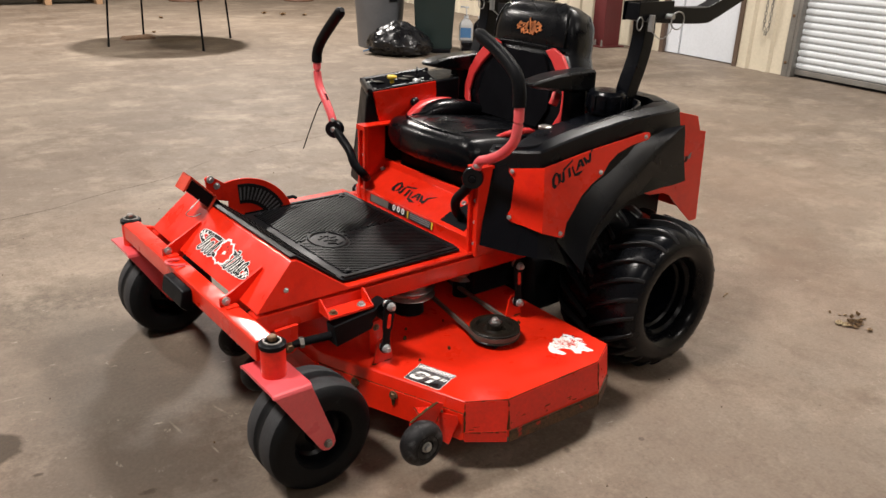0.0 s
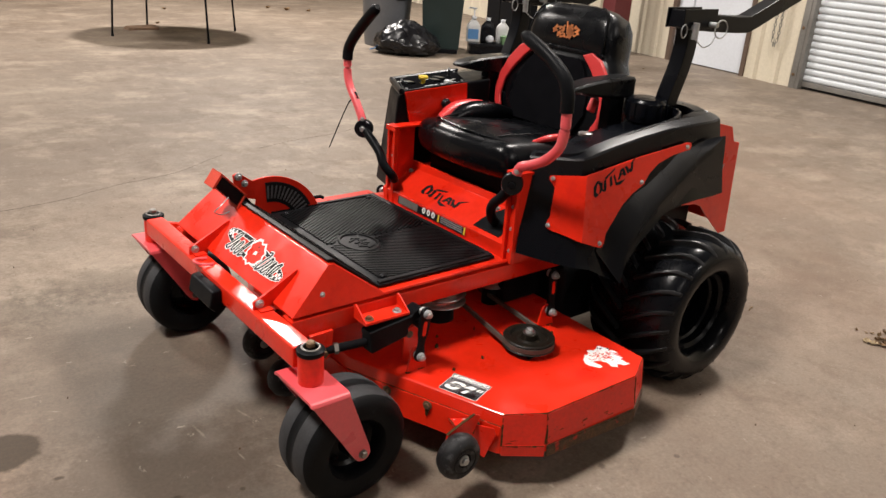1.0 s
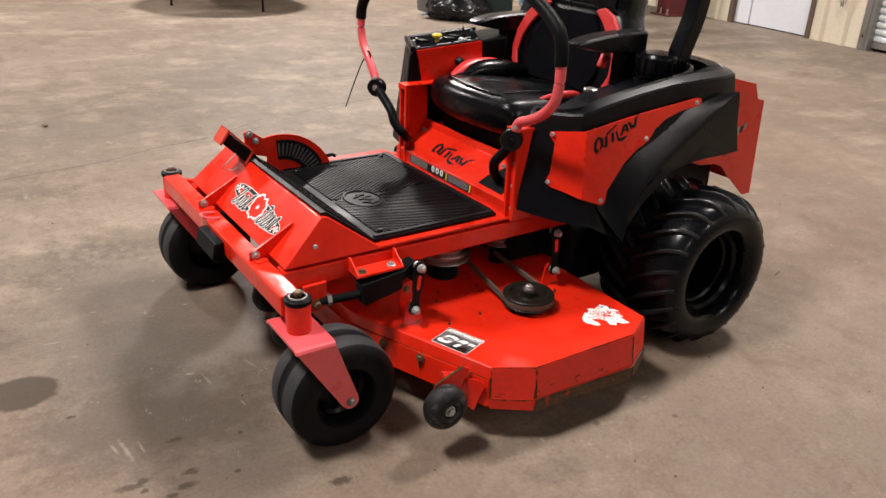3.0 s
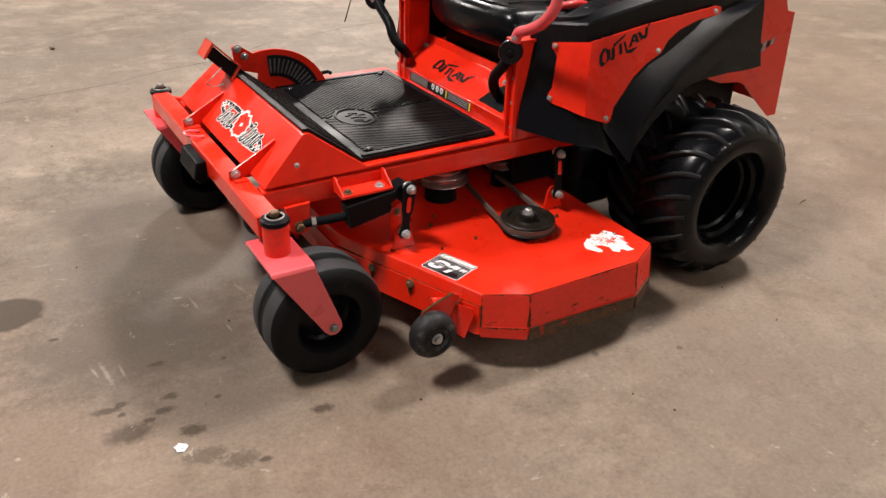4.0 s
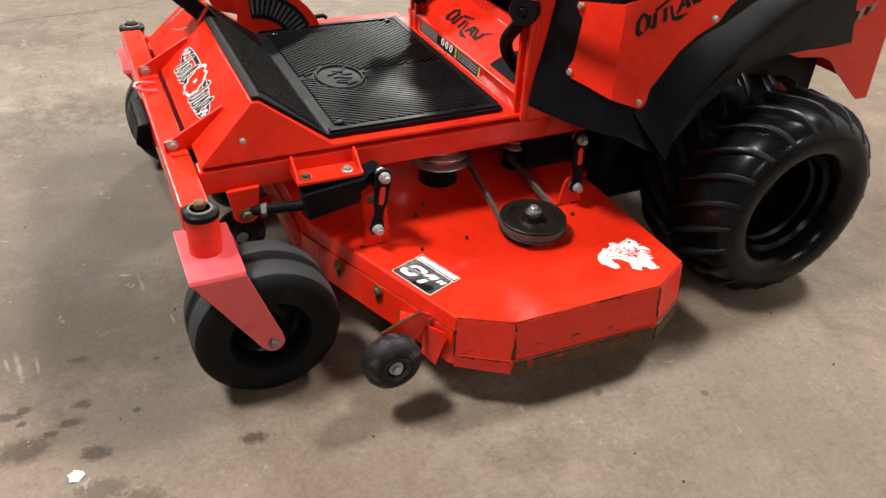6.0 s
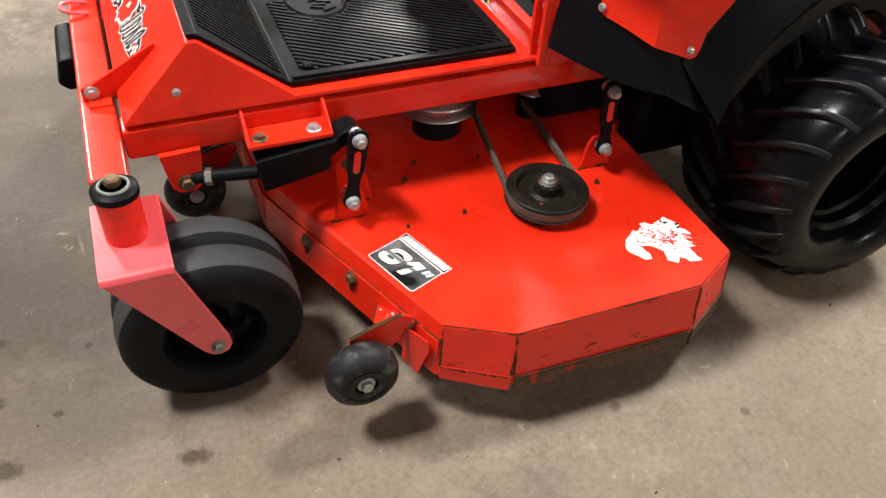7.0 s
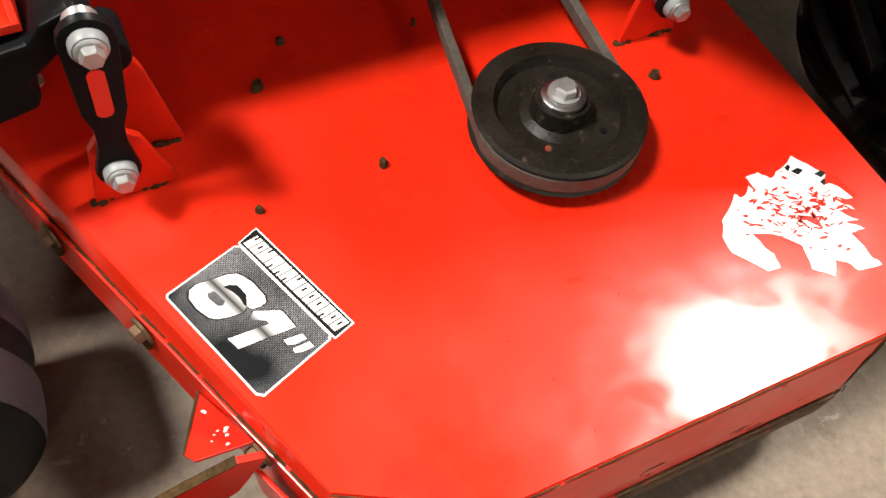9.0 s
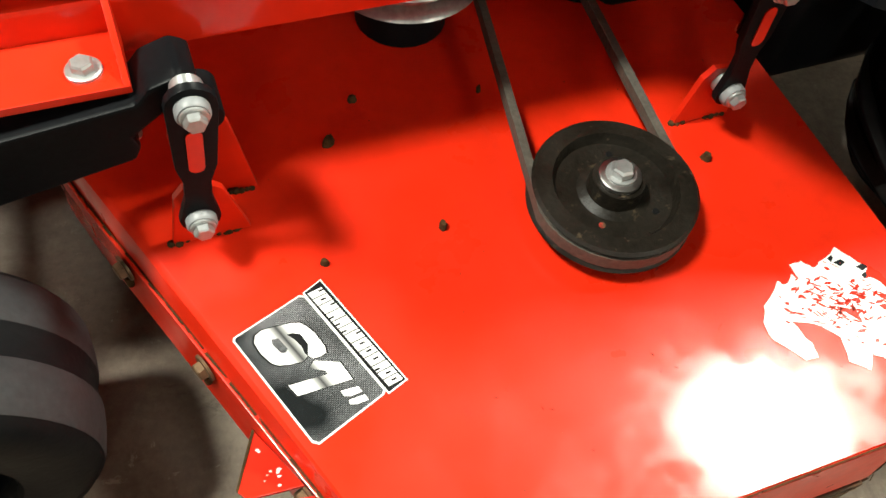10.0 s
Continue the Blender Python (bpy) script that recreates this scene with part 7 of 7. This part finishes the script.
# round folding table; only its legs and its shadow come into view
table = thing("round_table", "round folding table on four thin black legs", "table", (1.37, 7.79, 0))
bm = bmesh.new()
lathe(bm, ((0.885, 0.715), (0.90, 0.72), (0.90, 0.745), (0.885, 0.75)), (0, 0, 0), "z", 64)
part("tabletop", bm, TABLE_TOP, table)
for x, y in ((-0.79, 0.005), (0.045, -0.80), (0.82, 0.20), (-0.08, 0.90)):
    bm = bmesh.new()
    tube(bm, [(x, y, 0.02), (x * 0.93, y * 0.93, 0.72)], 0.0125, 12)
    leg = part("leg", bm, MATTE, table)
    bm = bmesh.new()
    tube(bm, [(x, y, 0), (x * 0.997, y * 0.997, 0.03)], 0.016, 12)
    part("rubber_foot", bm, PLASTIC, leg)
# loose weathered board below the table
bm = bmesh.new()
loft(bm, [[(x, y * (1 + 0.15 * math.sin(7 * x)), z) for y, z in ((-0.10, 0.0), (0.10, 0.0), (0.095, 0.028 + 0.012 * math.sin(9 * x)), (0.0, 0.05), (-0.095, 0.03))] for x in (-0.2, -0.14, -0.07, 0.0, 0.07, 0.14, 0.18)])
single("weathered_board", bm, BOARD, "weathered brown board lying below the table", "board", (1.104, 8.351, 0), 8, bevel=0.004)

# grey round bin
can = thing("trash_can", "round grey plastic trash can beside a bin bag", "trash can", (3.558, 6.502, 0), size=1.035)
bm = bmesh.new()
lathe(bm, ((0.255, 0.0), (0.262, 0.015), (0.305, 0.62), (0.312, 0.64), (0.312, 0.72), (0.322, 0.725), (0.322, 0.755), (0.305, 0.755), (0.298, 0.64), (0.25, 0.03)), (0, 0, 0), "z", 48, closed=True)
lathe(bm, ((0.25, 0.012), (0.25, 0.03)), (0, 0, 0), "z", 48)
part("bin_body", bm, GREY_BIN, can)
for a in (200, 20):
    bm = bmesh.new()
    ca, sa = math.cos(radians(a)), math.sin(radians(a))
    tube(bm, rounded([(0.31 * ca - 0.07 * sa, 0.31 * sa + 0.07 * ca, 0.66), (0.35 * ca - 0.05 * sa, 0.35 * sa + 0.05 * ca, 0.64), (0.35 * ca + 0.05 * sa, 0.35 * sa - 0.05 * ca, 0.64), (0.31 * ca + 0.07 * sa, 0.31 * sa - 0.07 * ca, 0.66)], 5), 0.014, 8)
    part("handle", bm, GREY_BIN, can)
flat_shape([(-0.05, -0.05), (0.07, -0.05), (0.07, 0.05), (-0.05, 0.05)], frame_at((-0.02, -0.305, 0.60), (1, 0.07, 0), (0, 0.07, 1)), BLACK_INK, can, "label_plate", 0.004, "dark label plate")

# bin bag
bm = bmesh.new()
bmesh.ops.create_icosphere(bm, subdivisions=5, radius=1)
for v in bm.verts:
    p = v.co.copy()
    a = math.atan2(p.y, p.x)
    f = 1 + 0.10 * noise.noise(p * 1.6) + 0.075 * noise.noise(p * 4.2) + 0.05 * abs(noise.noise(p * 8)) + 0.03 * abs(noise.noise(p * 17)) + 0.03 * math.sin(7 * a + 5 * p.z) * (1 - abs(p.z))
    up = max(0.0, p.z)
    wide_k = 1 - 0.42 * up ** 1.4
    q = V(p.x * 0.36 * wide_k - 0.05 * up, p.y * 0.29 * wide_k, p.z * (0.24 if p.z > 0 else 0.14)) * f
    q.z = max(q.z, -0.11) + 0.11
    if q.z < 0.04:
        q.x *= 1.04
        q.y *= 1.04
    v.co = q
bag = single("trash_bag", bm, BAG, "full black plastic trash bag, shiny and creased, on the floor", "trash bag", (3.385, 5.775, 0), -30, size=1.1, smooth=70)
bm = bmesh.new()
prism(bm, [(-0.42, -0.06, 0.03), (-0.36, -0.10, 0.055), (-0.34, -0.04, 0.05), (-0.39, 0.0, 0.025)], (0.0, 0.0, 0.012))
part("blue_tie", bm, BLUE_LABEL, bag, "blue tie end", bevel=0.003)

# dark green wheeled bin
gbin = thing("wheeled_bin", "tall dark green plastic wheeled bin", "trash bin", (3.953, 5.876, 0), -38, size=1.035)
bm = bmesh.new()
loft(bm, [[(x * k, y * k, z) for x, y in ((-0.24, -0.25), (0.24, -0.25), (0.24, 0.25), (-0.24, 0.25))] for z, k in ((0.04, 0.86), (0.06, 0.88), (0.5, 0.98), (0.9, 1.08), (0.905, 1.16), (0.94, 1.16))])
part("bin_body", bm, GREEN_BIN, gbin, bevel=0.02)
bm = bmesh.new()
box(bm, (-0.29, -0.3, 0.942), (0.29, 0.3, 0.985))
part("lid", bm, GREEN_BIN, gbin, bevel=0.018)
for x in (-0.2, 0.2):
    bm = bmesh.new()
    lathe(bm, ((0.02, -0.025), (0.09, -0.025), (0.1, -0.015), (0.1, 0.015), (0.09, 0.025), (0.02, 0.025)), (x, 0.26, 0.1), "x", 24, closed=True)
    part("wheel", bm, PLASTIC, gbin)
bm = bmesh.new()
box(bm, (-0.2, -0.23, 0.0), (0.2, 0.18, 0.05))
part("bin_foot", bm, PLASTIC, gbin, bevel=0.01)

# low black crate with jugs, and a dark cupboard behind
crate = thing("black_crate", "low black plastic crate with jugs standing on it", "crate", (4.516, 5.478, 0), -35, size=1.038)
bm = bmesh.new()
box(bm, (-0.33, -0.16, 0.0), (0.33, 0.16, 0.125))
part("crate_body", bm, PLASTIC, crate, bevel=0.012)
bm = bmesh.new()
box(bm, (-0.345, -0.18, 0.09), (0.345, -0.162, 0.128))
part("crate_rim", bm, PLASTIC, crate, bevel=0.006)


def jug(x, y, z, h, body_mat, label, pump=False, label_mat=None):
    j = thing("plastic_jug", label, "jug", (x, y, z), -40, group="jugs on the crate")
    bm = bmesh.new()
    w = h * 0.29
    loft(bm, [[(sx * w * k, sy * w * 0.72 * k, zz * h) for sx, sy in ((-1, -0.7), (-0.7, -1), (0.7, -1), (1, -0.7), (1, 0.7), (0.7, 1), (-0.7, 1), (-1, 0.7))] for zz, k in ((0, 0.92), (0.03, 1), (0.55, 1), (0.68, 0.92), (0.8, 0.6), (0.88, 0.3), (0.92, 0.27))])
    part("jug_body", bm, body_mat, j, bevel=0.008)
    bm = bmesh.new()
    lathe(bm, ((w * 0.36, 0.9 * h), (w * 0.36, h), (w * 0.3, h * 1.01)), (0, 0, 0), "z", 16)
    part("cap", bm, OFFWHITE, j)
    if label_mat:
        bm = bmesh.new()
        box(bm, (-w * 0.75, -w * 0.745, 0.12 * h), (w * 0.75, -w * 0.722, 0.52 * h))
        part("label_sheet", bm, label_mat, j)
    if pump:
        bm = bmesh.new()
        tube(bm, [(0, 0, h), (0, 0, h * 1.32)], 0.008, 10)
        tube(bm, [(0.03, 0, h * 1.32), (-0.06, 0, h * 1.34), (-0.075, 0, h * 1.30)], 0.01, 10)
        part("pump", bm, OFFWHITE, j, "white pump head")
    return j


jug(4.30, 5.674, 0.13, 0.30, MILKY, "milky jug with blue label and white pump", True, BLUE_LABEL)
jug(4.465, 5.596, 0.13, 0.29, PLASTIC, "black plastic jug standing on the crate")
jug(4.604, 5.47, 0.13, 0.28, MILKY, "empty milky jug standing on the crate")
bm = bmesh.new()
lathe(bm, ((0.07, 0.0), (0.085, 0.09), (0.09, 0.095), (0.08, 0.098)), (0, 0, 0), "z", 20)
single("plastic_tub", bm, GREEN_TUB, "pale green plastic tub on the crate", "tub", (4.571, 5.343, 0.13), 0)
bm = bmesh.new()
bmesh.ops.create_uvsphere(bm, u_segments=20, v_segments=12, radius=0.05)
single("white_ball", bm, OFFWHITE, "small white plastic ball on the crate", "ball", (4.407, 5.475, 0.179), 0)
cup = thing("steel_cabinet", "dark steel cabinet behind the jugs", "cabinet", (5.565, 6.348, 0), -9, size=1.045)
bm = bmesh.new()
box(bm, (-0.18, -0.32, 0.03), (0.18, 0.32, 1.5))
part("cabinet_body", bm, MATTE, cup, bevel=0.008)
for y0 in (-0.31, 0.005):
    bm = bmesh.new()
    box(bm, (-0.2, y0, 0.06), (-0.182, y0 + 0.305, 1.46))
    dr = part("cabinet_door", bm, MATTE, cup, bevel=0.004)
    bm = bmesh.new()
    tube(bm, [(-0.215, y0 + (0.27 if y0 < -0.1 else 0.035), 0.68), (-0.215, y0 + (0.27 if y0 < -0.1 else 0.035), 0.80)], 0.008, 8)
    part("handle", bm, ZINC, dr)
bm = bmesh.new()
box(bm, (-0.17, -0.31, 0.0), (0.17, 0.31, 0.03))
part("plinth", bm, MATTE, cup)

# hanging hand chain beside the shutter
chain = thing("hand_chain", "steel hand chain hanging in a loop beside the shutter", "chain")
chain.matrix_world = ROOM @ pose(WALL - 0.07, 3.79, 0.42)
chain_link = None
for side in (-1, 1):
    for k in range(64):
        z = 0.012 + k * 0.042
        y = side * min(0.035, 0.012 + 0.012 * k)
        if chain_link is None:
            bm = bmesh.new()
            tube(bm, [V(0.013 * math.cos(a), 0, 0.027 * math.sin(a)) for a in [2 * math.pi * i / 12 for i in range(13)]], 0.0042, 6)
            ob = part("chain_link", bm, STEEL_GREY, chain)
            chain_link = ob.data
        else:
            ob = new("chain_link", chain_link)
            ob.parent = chain
        ob.matrix_basis = pose(0, y, z, 0, 0, 90 * (k % 2) + 20)

# far along the hall: timber crate on skids and rusty drums
crate2 = thing("timber_crate", "raw timber crate standing on wooden skids", "crate", (1.252, 13.769, 0), -4, size=1.045)
bm = bmesh.new()
box(bm, (-0.95, -0.35, 0.10), (0.95, 0.35, 0.14))
part("crate_base", bm, BOARD, crate2, bevel=0.004)
for k in range(5):
    bm = bmesh.new()
    box(bm, (-0.95, -0.35, 0.15 + 0.17 * k), (0.95, -0.325, 0.31 + 0.17 * k))
    part("plank", bm, WOOD, crate2, bevel=0.004)
bm = bmesh.new()
box(bm, (-0.93, -0.32, 0.14), (0.93, 0.35, 0.98))
part("crate_core", bm, BOARD, crate2, bevel=0.004)
for x in (-0.82, -0.02, 0.78):
    bm = bmesh.new()
    box(bm, (x - 0.05, -0.5, 0), (x + 0.05, 0.4, 0.1))
    part("skid", bm, WOOD, crate2, bevel=0.004)
for x, y, r in ((3.714, 13.496, 0.31), (5.847, 12.904, 0.29)):
    bm = bmesh.new()
    lathe(bm, ((r, 0), (r + 0.012, 0.01), (r, 0.03), (r, 0.28), (r + 0.012, 0.3), (r, 0.32), (r, 0.56), (r + 0.012, 0.58), (r, 0.6), (r, 0.84), (r + 0.012, 0.86), (r - 0.01, 0.87)), (0, 0, 0), "z", 40)
    single("rusty_drum", bm, RUST_DRUM, "rusty brown steel drum standing on the floor", "drum", (x, y, 0), group="drums along the hall")


# dry leaves and litter on the floor
def leaf(x, y, size, turn, curl, mat, label="curled dry brown leaf on the floor"):
    bm = bmesh.new()
    rows = []
    for i in range(6):
        t = i / 5
        w = size * 0.34 * math.sin(math.pi * (0.06 + 0.9 * t)) + 0.001
        zc = curl * size * (2 * t - 1) ** 2 * 0.5
        rows.append([V((t - 0.5) * size, w * u, 0.002 + zc + abs(u) ** 1.5 * curl * size * 0.6) for u in (-1, -0.5, 0, 0.5, 1)])
    loft(bm, rows, caps=False, closed=False)
    bmesh.ops.solidify(bm, geom=bm.faces[:], thickness=0.0008)
    return single("dry_leaf", bm, mat, label, "leaf", (x, y, 0), turn, group="dry leaves on the floor")


rs = random.Random(8)
PALE_LEAF = material("pale_dry_leaf", (0.46, 0.36, 0.22), 0.8, dark=0.7, light=1.2, coarse=30, fine=120, bump=0.1)
for k in range(17):
    x, y = 0.804 + rs.gauss(0, 0.032), -0.954 + rs.gauss(0, 0.028)
    leaf(x, y, rs.uniform(0.012, 0.034), rs.uniform(0, 360), rs.uniform(0.1, 0.7), LEAF)
leaf(0.742, -0.919, 0.042, 20, 0.15, PALE_LEAF, "pale curled dry leaf on the floor")
leaf(0.749, -0.941, 0.045, 5, 0.12, PALE_LEAF, "pale curled dry leaf on the floor")
for x, y, s in ((0.86, -0.96, 0.02), (0.83, -0.90, 0.018), (5.6, 4.0, 0.03), (1.5, 8.9, 0.08), (2.2, 10.6, 0.1), (4.2, 10.4, 0.16), (4.5, 10.2, 0.12), (4.0, 10.7, 0.14), (-2.6, 3.4, 0.03), (-1.55, 2.9, 0.04)):
    leaf(x, y, s, rs.uniform(0, 360), 0.25, LEAF)
bm = bmesh.new()
for k in range(5):
    a = 1.3 * k
    box(bm, (0.006 * math.cos(a) - 0.009, 0.006 * math.sin(a) - 0.006, 0.0005), (0.006 * math.cos(a) + 0.009, 0.006 * math.sin(a) + 0.006, 0.0025), pose(0, 0, 0, 14 * math.sin(a), 12 * math.cos(a), 50 * k))
single("plastic_scrap", bm, OFFWHITE, "small crumpled scrap of shiny clear plastic on the floor", "scrap", (-1.762, -0.678, 0.0015), 20)
bm = bmesh.new()
tube(bm, rounded([(-0.02, 0, 0.003), (0.0, 0.003, 0.004), (0.022, 0.001, 0.003)], 4), 0.0028, 8)
single("twig", bm, LEAF, "short brown twig lying on the floor", "twig", (0.60, -0.51, 0), 12)
bm = bmesh.new()
for k in range(90):
    x, y = rs.uniform(-2.3, 1.4), rs.uniform(-1.5, 2.5)
    s = rs.uniform(0.001, 0.003)
    box(bm, (x - s, y - s * 0.6, 0), (x + s, y + s * 0.6, s * 0.8), pose(0, 0, 0, 0, 0, rs.uniform(0, 90)))
grit = part("grit", bm, GRASS_DIRT)
tagged(grit, "loose grit and clippings scattered on the floor", "grit", kind="stuff")
# old crack across the slab
bm = bmesh.new()
pts = []
x = -4.5
bend = [(-4.5, 1.55), (-1.67, 2.05), (-1.37, 2.10), (-1.03, 2.23), (-0.69, 2.32), (-0.35, 2.54), (-0.01, 2.61), (0.70, 2.78), (3.62, 3.42)]
while x < 3.2:
    (bx0, by0), (bx1, by1) = [(p, q) for p, q in zip(bend, bend[1:]) if p[0] <= x < q[0]][0]
    pts.append((x, by0 + (by1 - by0) * (x - bx0) / (bx1 - bx0) + 0.03 * noise.noise(V(x * 3, 0, 0)) + 0.012 * noise.noise(V(x * 14, 4, 0))))
    x += 0.045
for (x0, y0), (x1, y1) in zip(pts, pts[1:]):
    w = 0.0012 + 0.0022 * abs(noise.noise(V(x0 * 5, 9, 0)))
    if noise.noise(V(x0 * 2.2, 2, 7)) > -0.25:
        prism(bm, [(x0, y0 - w, 0.0003), (x1, y1 - w, 0.0003), (x1, y1 + w, 0.0003), (x0, y0 + w, 0.0003)], (0, 0, 0.0006))
crack_ob = part("floor_crack", bm, material("crack_dirt", (0.09, 0.07, 0.055), 0.9))
tagged(crack_ob, "thin dark crack running across the slab", "crack", kind="structure")
